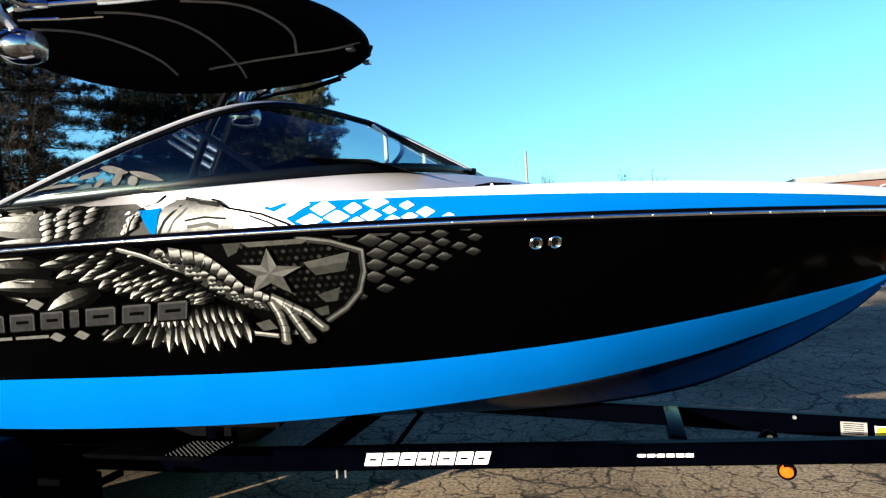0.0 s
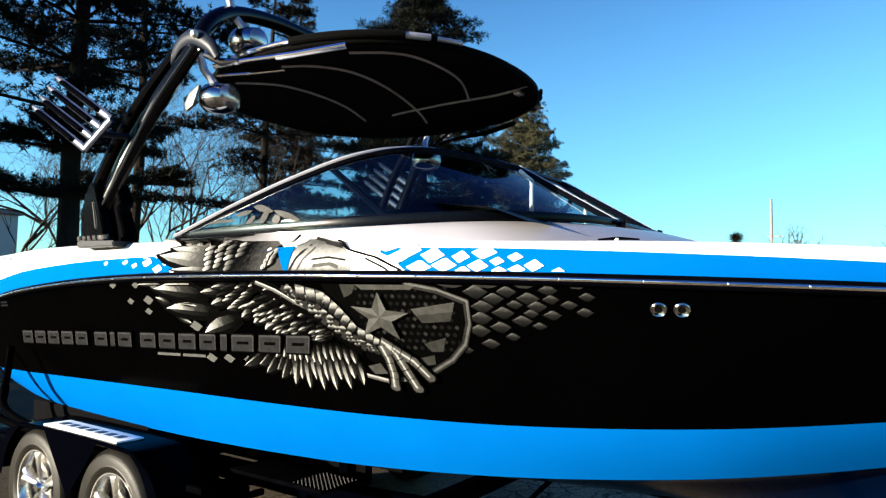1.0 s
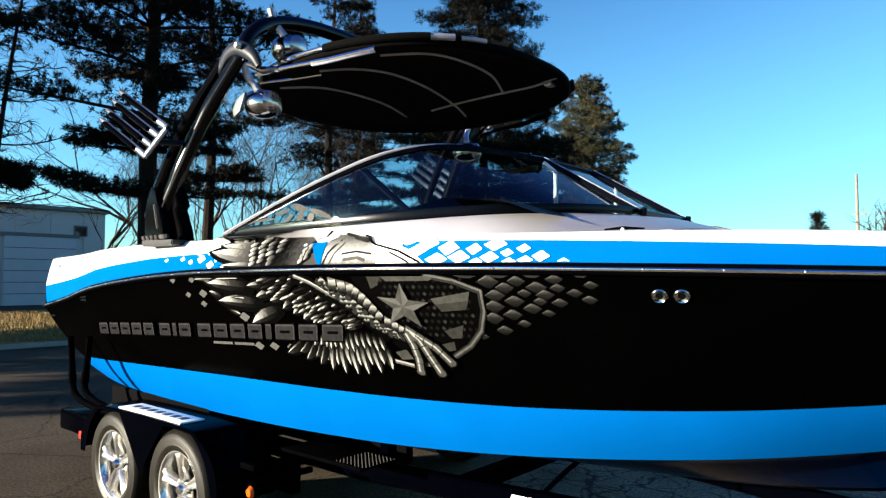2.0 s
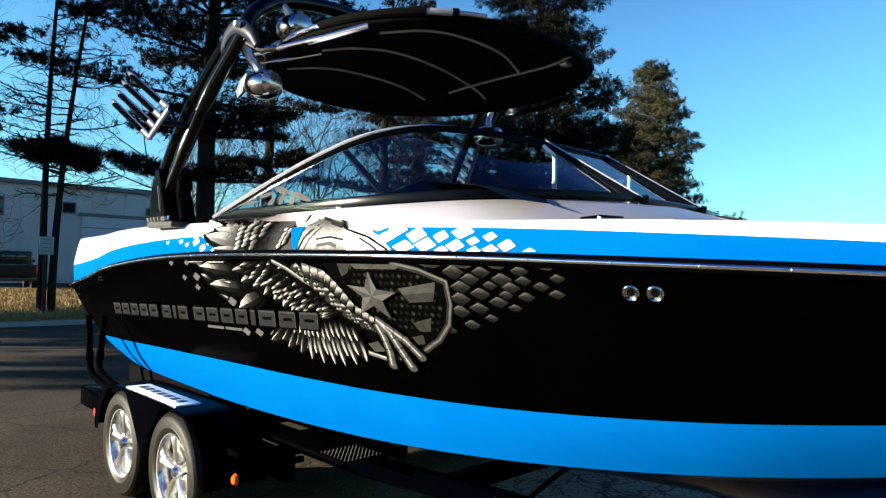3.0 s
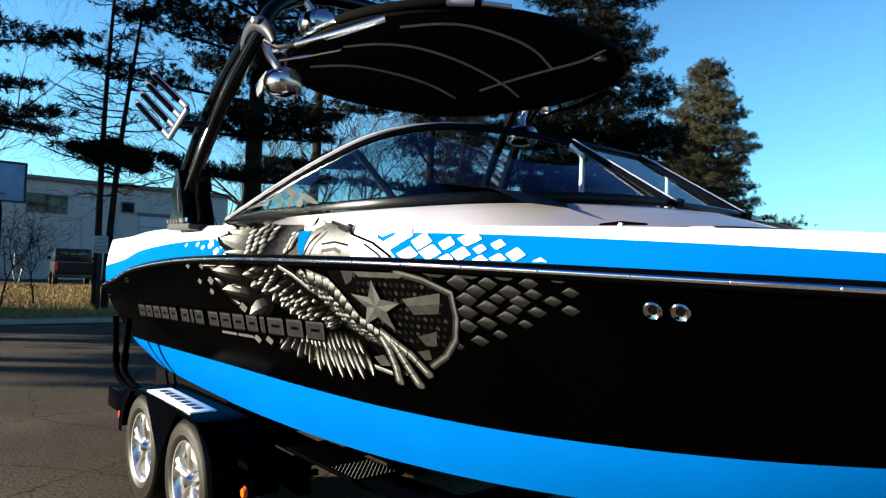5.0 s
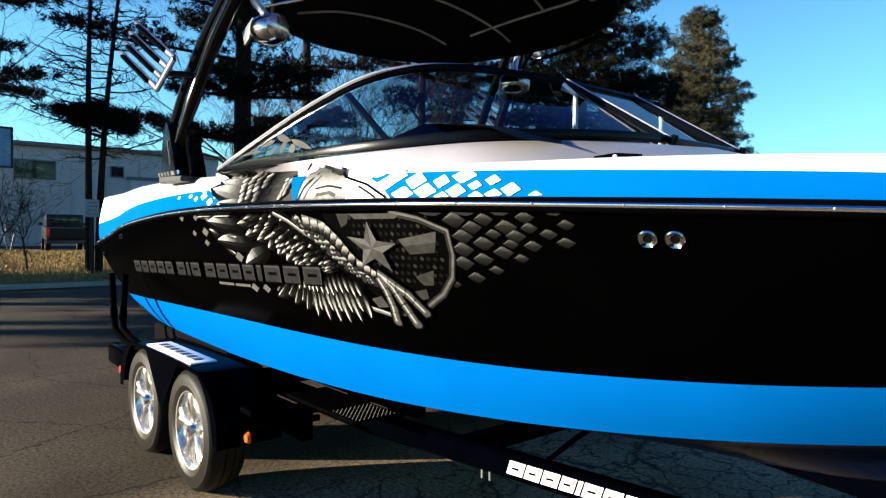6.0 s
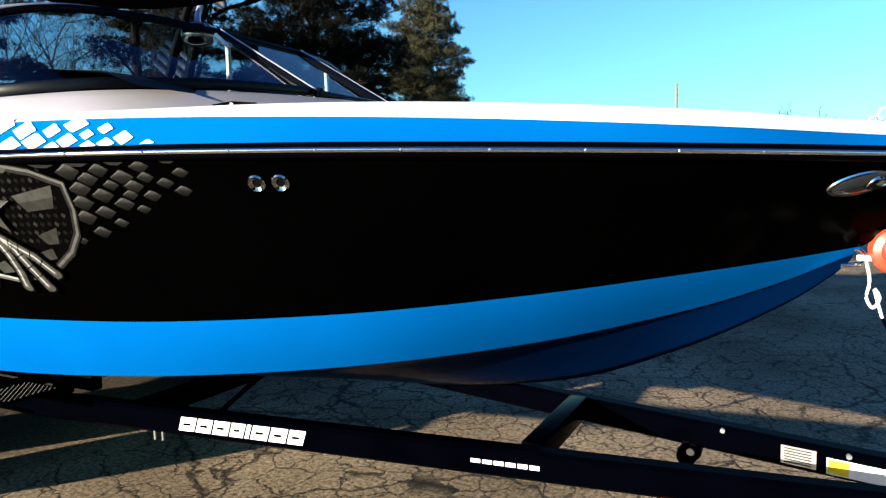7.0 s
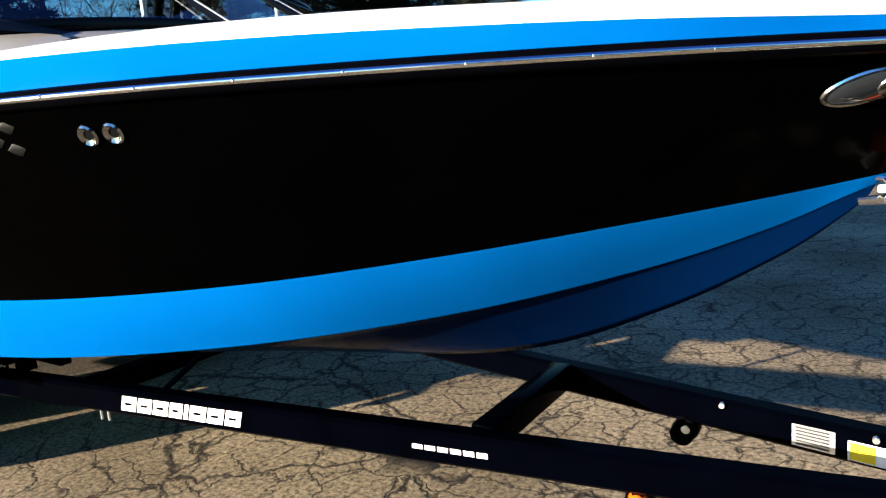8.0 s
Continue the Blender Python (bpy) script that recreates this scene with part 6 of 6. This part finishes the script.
# parked pickup, tail towards the lawn
def pickup(loc, turn):
    car = thing("parked_pickup", (0, 0, 0), "dark pickup truck parked by the warehouse", "pickup truck")
    part("bed", box((-1.55, 0, 0.92), (2.2, 1.85, 0.62), 0.07), M_CARK, car)
    part("tailgate", box((-2.67, 0, 0.95), (0.05, 1.6, 0.50), 0.02), M_STEELBLUE, car, "grey tailgate")
    part("cab", box((0.45, 0, 0.95), (1.9, 1.85, 0.66), 0.08), M_CARK, car)
    part("roof", box((0.35, 0, 1.50), (1.45, 1.66, 0.78), 0.10), M_CARK, car)
    part("bonnet", box((1.95, 0, 0.98), (1.2, 1.8, 0.56), 0.10), M_CARK, car)
    part("rear_window", box((-0.385, 0, 1.58), (0.02, 1.3, 0.40), 0.005), M_WINDARK, car)
    part("windscreen", box((1.085, 0, 1.58), (0.02, 1.35, 0.42), 0.005), M_WINDARK, car)
    for y in (-0.805, 0.805):
        part("side_window", box((0.35, y, 1.58), (1.1, 0.02, 0.40), 0.005), M_WINDARK, car)
        part("mirror", box((0.95, y * 1.25, 1.40), (0.10, 0.18, 0.16), 0.03), M_CARK, car)
        part("tail_light", box((-2.68, y * 1.07, 1.0), (0.04, 0.14, 0.38), 0.01), M_REDLENS, car)
    part("rear_bumper", box((-2.78, 0, 0.56), (0.18, 1.85, 0.18), 0.03), M_CARK, car)
    for x in (-1.65, 1.85):
        for y in (-0.82, 0.82):
            w = part("wheel", lathe([(0.0, -0.11), (0.2, -0.11), (0.22, -0.13), (0.36, -0.12), (0.38, -0.06), (0.38, 0.06), (0.36, 0.12), (0.22, 0.13), (0.2, 0.11), (0.0, 0.11)], (x, y, 0.38), "y", 24), M_TYRE, car)
            part("rim", lathe([(0.0, -0.125), (0.2, -0.118)], (x, y, 0.38), "y", 16), M_ZINC, w)
    car.matrix_basis = pose(*loc, 0, 0, turn)
    return car


pickup((-36.5, 9.15, 0), 173)
# pale upright shape of unknown kind, given a barricade's form
bar = thing("barricade", (-38.2, 7.0, 0), "unidentified pale upright shape beside the pickup, built as a barricade", "barricade")
for dx in (-0.16, 0.16):
    part("leg", box((-38.2, 7.0 + dx, 0.5), (0.05, 0.09, 1.0), 0.01, Euler((radians(10 if dx < 0 else -10), 0, 0)).to_matrix()), M_SIGN, bar)
part("board", box((-38.2, 7.0, 1.25), (0.05, 0.36, 0.62), 0.02), M_SIGN, bar)

hoop = thing("basketball_hoop", (-18.2, 3.95, 0), "weathered basketball hoop on a dark post", "basketball hoop")
part("post", tube([(-18.35, 3.95, 0.0), (-18.35, 3.95, 2.6), (-18.2, 3.95, 3.2)], 0.055, 10), M_TOWER, hoop)
bk = part("backboard", box((-18.0, 3.75, 3.33), (0.04, 1.35, 0.98), 0.01), M_BOARD, hoop, "blue-grey weathered backboard")
for y, z, a, b in ((3.75, 3.82, 1.39, 0.05), (3.75, 2.84, 1.39, 0.05), (3.07, 3.33, 0.05, 1.0), (4.43, 3.33, 0.05, 1.0)):
    part("board_frame", box((-17.98, y, z), (0.05, a, b)), M_TOWER, bk)
part("rim", lathe([(0.225, 0.0), (0.235, 0.01), (0.245, 0.0), (0.235, -0.01), (0.225, 0.0)], (-17.73, 3.75, 3.0), "z", 24), M_ROLLER, hoop)

sign = thing("sign_post", (-17.5, 6.13, 0), "small faded white sign on a dark post", "sign")
part("post", box((-17.5, 6.13, 1.05), (0.09, 0.09, 2.1), 0.01), M_BARK2, sign)
pn = part("panel", box((-17.44, 6.13, 1.85), (0.03, 0.33, 0.46), 0.006), M_SIGN, sign)
for k in range(4):
    part("writing_bar", box((-17.421, 6.13, 2.00 - 0.10 * k), (0.006, 0.23, 0.025)), M_ROOFTRIM, pn)

up = thing("utility_pole", (-10.2, 84, 0), "tall weathered wooden utility pole", "pole")
part("pole", tube([(-10.2, 84, 0), (-10.2, 84, 12.9)], [0.2, 0.13], 10), M_POLE, up)
part("crossarm", box((-9.9, 84, 8.6), (1.6, 0.1, 0.12)), M_POLE, up)

far = thing("brick_building", (26, 66, 0), "low brick building with a grey flat roof", "building")
part("wall", box((31.5, 71, 2.5), (30, 10, 5.0)), M_BRICK, far, smooth=False)
part("roof", box((31.3, 71, 5.33), (30.6, 10.8, 0.66), 0.05), M_ROOFTRIM, far)
part("roof_unit", box((23, 67, 5.75), (3, 2, 0.25), 0.05), M_SIGN, far)


# ---- trees ----
def add_limb(V, F, pts, rads, seg=5):
    pts = [np.array(p, float) for p in pts]
    base = len(V)
    for i, p in enumerate(pts):
        d = pts[min(i + 1, len(pts) - 1)] - pts[max(i - 1, 0)]
        d = d / (np.linalg.norm(d) + 1e-9)
        a = np.cross(d, (0.3, 0.2, 1.0) if abs(d[2]) < 0.9 else (1, 0, 0))
        a /= np.linalg.norm(a) + 1e-9
        b = np.cross(d, a)
        for k in range(seg):
            q = 2 * math.pi * k / seg
            V.append(tuple(p + (a * math.cos(q) + b * math.sin(q)) * rads[i]))
    for i in range(len(pts) - 1):
        for k in range(seg):
            a0 = base + i * seg + k
            a1 = base + i * seg + (k + 1) % seg
            F.append((a0, a1, a1 + seg, a0 + seg))


def needle_mesh(centres, dirs, size, per, rg_, spread=1.0, thin=0.055):
    """Clumps of slim needles: per triangles round every centre, leaning along its direction."""
    n = len(centres)
    c = np.repeat(centres, per, 0)
    d = np.repeat(dirs, per, 0)
    s = np.repeat(size, per)[:, None]
    r = rg_.normal(0, 1, (n * per, 3))
    r /= np.linalg.norm(r, axis=1)[:, None] + 1e-9
    way = d * 0.75 + r * spread
    way /= np.linalg.norm(way, axis=1)[:, None] + 1e-9
    side = np.cross(way, rg_.normal(0, 1, (n * per, 3)))
    side /= np.linalg.norm(side, axis=1)[:, None] + 1e-9
    start = c + r * s * 0.25
    ln = s * (0.6 + 0.8 * rg_.random((n * per, 1)))
    v = np.stack([start - side * ln * thin, start + side * ln * thin, start + way * ln], 1).reshape(-1, 3)
    return v


def conifer(name, loc, h, crown_from, radius, seed, needles, lean=(0, 0), layers=16, droop=0.1, per=26, clump=0.34, gaps=0.25, trunk_r=0.22, label="", taper=0.9, density=1.0, flat=1.0, thin=0.055, tuft=3):
    rg_ = np.random.default_rng(seed)
    tree = thing(name, loc, label, "tree", "evergreens beyond the road")
    V, F = [], []
    top = np.array((lean[0], lean[1], h))
    spine = lambda f: np.array(loc) + top * f + np.array((0.12 * math.sin(5 * f + seed), 0.12 * math.cos(4 * f + seed), 0)) * min(1, f * 3)
    fs = np.linspace(0, 1, 12)
    add_limb(V, F, [spine(f) for f in fs], [trunk_r * (1 - f) ** 0.8 + 0.02 for f in fs], 9)
    part("trunk", (V, F), M_BARK, tree)
    V, F, cs, ds, ss = [], [], [], [], []
    for L in range(layers):
        f = crown_from + (1 - crown_from) * (L + 0.3 * rg_.random()) / layers
        g = (f - crown_from) / (1 - crown_from)
        rr = radius * ((1 - g) ** taper * 0.95 + 0.07) * (0.75 + 0.5 * rg_.random())
        if g < 0.15:
            rr *= 0.75
        nb = max(3, int((4 + 3 * rg_.random()) * density))
        for k in range(nb):
            if rg_.random() < gaps:
                continue
            q = 2 * math.pi * (k + rg_.random() * 0.8) / nb + L * 1.3
            ln = rr * (0.7 + 0.5 * rg_.random())
            out = np.array((math.cos(q), math.sin(q), 0))
            b0 = spine(f)
            pts = [b0, b0 + out * ln * 0.5 + np.array((0, 0, ln * (0.10 - droop))), b0 + out * ln + np.array((0, 0, ln * (0.16 - 1.6 * droop)))]
            add_limb(V, F, pts, [0.05 * (1 - 0.6 * g) + 0.012, 0.03 * (1 - 0.6 * g) + 0.008, 0.008], 4)
            m = max(3, int(ln * 6.0))
            for j in range(m):
                u = 0.25 + 0.75 * (j + rg_.random()) / m
                p = pts[0] * (1 - u) + pts[2] * u + np.array((0, 0, 0.05 * ln))
                w = 0.22 * ln * (1.1 - u) + 0.10
                for _ in range(tuft):
                    off = np.array((rg_.normal(0, w), rg_.normal(0, w), rg_.normal(0.03, 0.09) * flat))
                    cs.append(p + off)
                    ds.append(out * 0.8 + np.array((0, 0, 0.25)))
                    ss.append(clump * (0.7 + 0.6 * rg_.random()))
    for j in range(10):
        cs.append(spine(1 - 0.012 * j) + rg_.normal(0, 0.06, 3))
        ds.append(np.array((0, 0, 1.0)))
        ss.append(clump * 0.7)
    tagged(part("branchwork", (V, F), M_BARK, tree), kind="stuff")
    v = needle_mesh(np.array(cs), np.array(ds), np.array(ss), per, rg_, 1.0, thin)
    part("crown", (v.tolist(), np.arange(len(v)).reshape(-1, 3).tolist()), needles, tree, smooth=False)
    return tree


def bare_tree(loc, h, seed, trunk_r=0.12, spread=0.55, depth=5, label="", material=None):
    rg_ = np.random.default_rng(seed)
    tree = thing("bare_tree", loc, label or "leafless deciduous tree with fine grey twigs", "tree", "leafless trees and shrubs")
    V, F, V2, F2 = [], [], [], []

    def grow(p, d, ln, r, lev):
        pts, rads = [p], [r]
        q, dd = p, d
        for s in range(3):
            dd = dd + rg_.normal(0, 0.10, 3) + np.array((0, 0, 0.05))
            dd /= np.linalg.norm(dd)
            q = q + dd * ln / 3
            pts.append(q)
            rads.append(r * (1 - 0.22 * (s + 1)))
        (add_limb(V, F, pts, rads, 7) if lev == 0 else add_limb(V2, F2, pts, rads, 4 if lev < 3 else 3))
        if lev >= depth:
            return
        n = 3 if lev else 4
        for k in range(n):
            o = rg_.normal(0, 1, 3)
            o -= dd * (o @ dd)
            o /= np.linalg.norm(o) + 1e-9
            at = pts[-1] if k < 2 else pts[1 + k % 2]
            nd = dd + o * spread * (0.7 + 0.6 * rg_.random())
            grow(at, nd / np.linalg.norm(nd), ln * (0.62 + 0.2 * rg_.random()), max(0.006, r * 0.5), lev + 1)

    grow(np.array(loc, float), np.array((0.02, 0.02, 1.0)), h * 0.34, trunk_r, 0)
    part("trunk", (V, F), material or M_BARK2, tree)
    tagged(part("branchwork", (V2, F2), material or M_BARK2, tree), kind="stuff")
    return tree


PINES = [  # place, height, crown from, radius, seed, trunk
    ((-15.73, 9.6, 0), 17, 0.22, 4.0, 3, 0.27), ((-19.5, 13.4, 0), 16, 0.25, 3.6, 5, 0.20), ((-19.2, 2.6, 0), 16, 0.30, 3.6, 8, 0.24),
    ((-19.5, 19.0, 0), 15, 0.16, 3.4, 21, 0.22),
    # pines from here on stand out of view, placed to shade road and lawn
    ((-18.5, -5.5, 0), 17, 0.15, 4.4, 25, 0.28), ((-23.0, -9.5, 0), 18, 0.12, 4.6, 26, 0.28), ((-23.5, -5.5, 0), 18, 0.12, 4.2, 27, 0.28),
    ((-22.9, -17.5, 0), 18, 0.10, 3.6, 28, 0.28), ((-28.0, -23.5, 0), 18, 0.10, 3.8, 29, 0.28), ((-26.6, -8.0, 0), 16, 0.1, 3.4, 30, 0.26), ((-29.2, -11.8, 0), 16, 0.1, 3.4, 31, 0.26)]
for p, h, cf, r, sd, tr in PINES:
    unseen_shade = p[1] < -4
    conifer("pine_tree", p, h, 0.04 if unseen_shade else cf, r, sd, M_NEEDLE_SHADED, layers=13 if unseen_shade else 12, droop=0.05, gaps=0.45 if unseen_shade else 0.26 if sd == 3 else 0.30 if sd == 8 else 0.62, trunk_r=tr, per=14 if unseen_shade else 26, density=1.0 if unseen_shade else 1.1 if sd == 3 else 0.9, clump=0.30 if unseen_shade else 0.115, thin=0.10, tuft=3 if unseen_shade else 9, flat=0.5, label="tall dark pine with level tiers of branches", taper=0.45)
conifer("spruce_tree", (-15.2, 23.6, 0), 17.5, 0.03, 4.3, 31, M_NEEDLE_SHADED, layers=28, droop=0.12, gaps=0.08, per=26, clump=0.15, tuft=8, label="tall dark conical spruce", density=1.6, taper=0.75)
conifer("spruce_tree", (-24.5, 25.0, 0), 17.5, 0.03, 3.2, 35, M_NEEDLE_SHADED, layers=26, droop=0.14, gaps=0.10, per=22, clump=0.16, tuft=7, label="tall dark conical spruce", density=1.3)
conifer("spruce_tree", (-15.46, 33.25, 0), 12.5, 0.03, 3.85, 41, M_SPRUCE_SUNLIT, layers=26, droop=0.06, gaps=0.08, per=34, clump=0.14, tuft=6, label="sunlit olive-brown spruce beyond the lawn", taper=0.55, density=1.7)


def sparse_tree(loc, h, lean, seed, tufts):
    """A slender trunk with long level limbs, fine hanging twigs and a few needle tufts."""
    rg_ = np.random.default_rng(seed)
    tree = thing("larch_tree", loc, "slender bare larch with long fine level twigs", "tree", "leafless trees and shrubs")
    base = np.array(loc, float)

    def spine(f):
        return base + np.array((lean[0] * f ** 1.3 + 0.06 * math.sin(6 * f + seed), lean[1] * f ** 1.3 + 0.06 * math.cos(5 * f + seed), h * f))
    V, F = [], []
    fs = np.linspace(0, 1, 16)
    add_limb(V, F, [spine(f) for f in fs], [0.095 * (1 - f) ** 1.1 + 0.012 for f in fs], 8)
    part("trunk", (V, F), M_BARK, tree)
    V, F, cs, ds, ss = [], [], [], [], []
    for k in range(56):
        f = 0.26 + 0.72 * (k + rg_.random()) / 56
        q = rg_.random() * 6.283
        out = np.array((math.cos(q), math.sin(q), 0))
        ln = (0.8 + 1.9 * rg_.random()) * (1.15 - 0.85 * f)
        rise = rg_.uniform(-0.12, 0.16)
        pts = [spine(f)]
        for m in range(1, 6):
            u = m / 5
            pts.append(spine(f) + out * ln * u + np.array((rg_.normal(0, 0.05), rg_.normal(0, 0.05), ln * (rise * u + 0.22 * u * u) + rg_.normal(0, 0.03))))
        add_limb(V, F, pts, [0.036 * (1.1 - f), 0.029 * (1.1 - f), 0.022 * (1.1 - f), 0.015, 0.011, 0.007], 4)
        for _ in range(int(12 + 12 * rg_.random())):
            u = rg_.uniform(0.2, 1.0) * 4.99
            m = int(u)
            p = pts[m] * (1 - u + m) + pts[m + 1] * (u - m)
            side = np.array((-out[1], out[0], 0)) * rg_.choice((-1, 1))
            tw = out * rg_.uniform(0.1, 0.6) + side * rg_.uniform(0.2, 0.7) + np.array((0, 0, rg_.uniform(-0.5, 0.5)))
            l2 = rg_.uniform(0.25, 0.75) * (1.2 - 0.6 * f)
            add_limb(V, F, [p, p + tw * l2 * 0.5 + np.array((0, 0, 0.03)), p + tw * l2], [0.011, 0.008, 0.005], 3)
    for f, ln, q0 in tufts:
        for _ in range(6):
            q = q0 + rg_.normal(0, 0.5)
            out = np.array((math.cos(q), math.sin(q), 0)) * (1 if rg_.random() < 0.6 else -1)
            l3 = ln * rg_.uniform(0.6, 1.0)
            p0 = spine(f) + np.array((0, 0, rg_.normal(0, 0.08)))
            p1 = p0 + out * l3 + np.array((0, 0, rg_.normal(0.0, 0.10)))
            add_limb(V, F, [p0, (p0 + p1) / 2, p1], [0.03, 0.02, 0.008], 4)
            for _ in range(34):
                u = rg_.uniform(0.12, 1.05)
                cs.append(p0 * (1 - u) + p1 * u + rg_.normal(0, 1, 3) * (0.17, 0.17, 0.07))
                ds.append(out * 0.6 + np.array((0, 0, 0.3)))
                ss.append(0.16 * rg_.uniform(0.7, 1.3))
    tagged(part("branchwork", (V, F), M_BARK, tree), kind="stuff")
    v = needle_mesh(np.array(cs), np.array(ds), np.array(ss), 40, rg_, 1.0, 0.085)
    part("foliage", (v.tolist(), np.arange(len(v)).reshape(-1, 3).tolist()), M_NEEDLE_SHADED, tree, "dark flat needle tufts", smooth=False)


sparse_tree((-17.9, 6.1, 0), 13, (0.1, 0.35), 51, [(0.325, 1.5, 1.5)])
sparse_tree((-17.75, 6.35, 0), 12, (0.2, 0.9), 52, [(0.36, 0.7, 1.2)])
for p, h, sd in [((-23, 19, 0), 12, 61), ((-26, 15, 0), 12, 62), ((-24, 11, 0), 9, 63), ((-30, 22, 0), 13, 64), ((-27, 24, 0), 12, 65), ((-24, 16.5, 0), 11, 66), ((-22.5, 21.5, 0), 11, 67), ((-28, 19, 0), 13, 68), ((-33, 5, 0), 14, 69)]:
    bare_tree(p, h, sd, 0.13, 0.62, 6)
for p, h, sd in [((-5.2, 62, 0), 7.8, 71), ((-3.7, 62, 0), 6.7, 72), ((2.6, 62, 0), 8.0, 73), ((0.9, 62, 0), 6.7, 74)]:
    bare_tree(p, h, sd, 0.42, label="distant leafless deciduous tree")
conifer("spruce_tree", (-10.5, 66, 0), 7.4, 0.05, 1.5, 75, M_NEEDLE_SHADED, layers=12, per=14, clump=0.4, label="small dark distant spruce")
for p, h, sd in [((-19.5, 4.2, 0.1), 3.2, 81), ((-20.3, 2.6, 0.1), 3.0, 82), ((-18.8, 2.0, 0.1), 2.8, 83), ((-19.8, 5.0, 0.1), 2.6, 84), ((-21.5, 3.6, 0.1), 3.6, 85), ((-20.2, 3.4, 0.1), 3.0, 86), ((-19.0, 3.2, 0.1), 2.4, 87)]:
    bare_tree(p, h, sd, 0.04, 0.8, 5, "leafless brown shrub on the lawn")
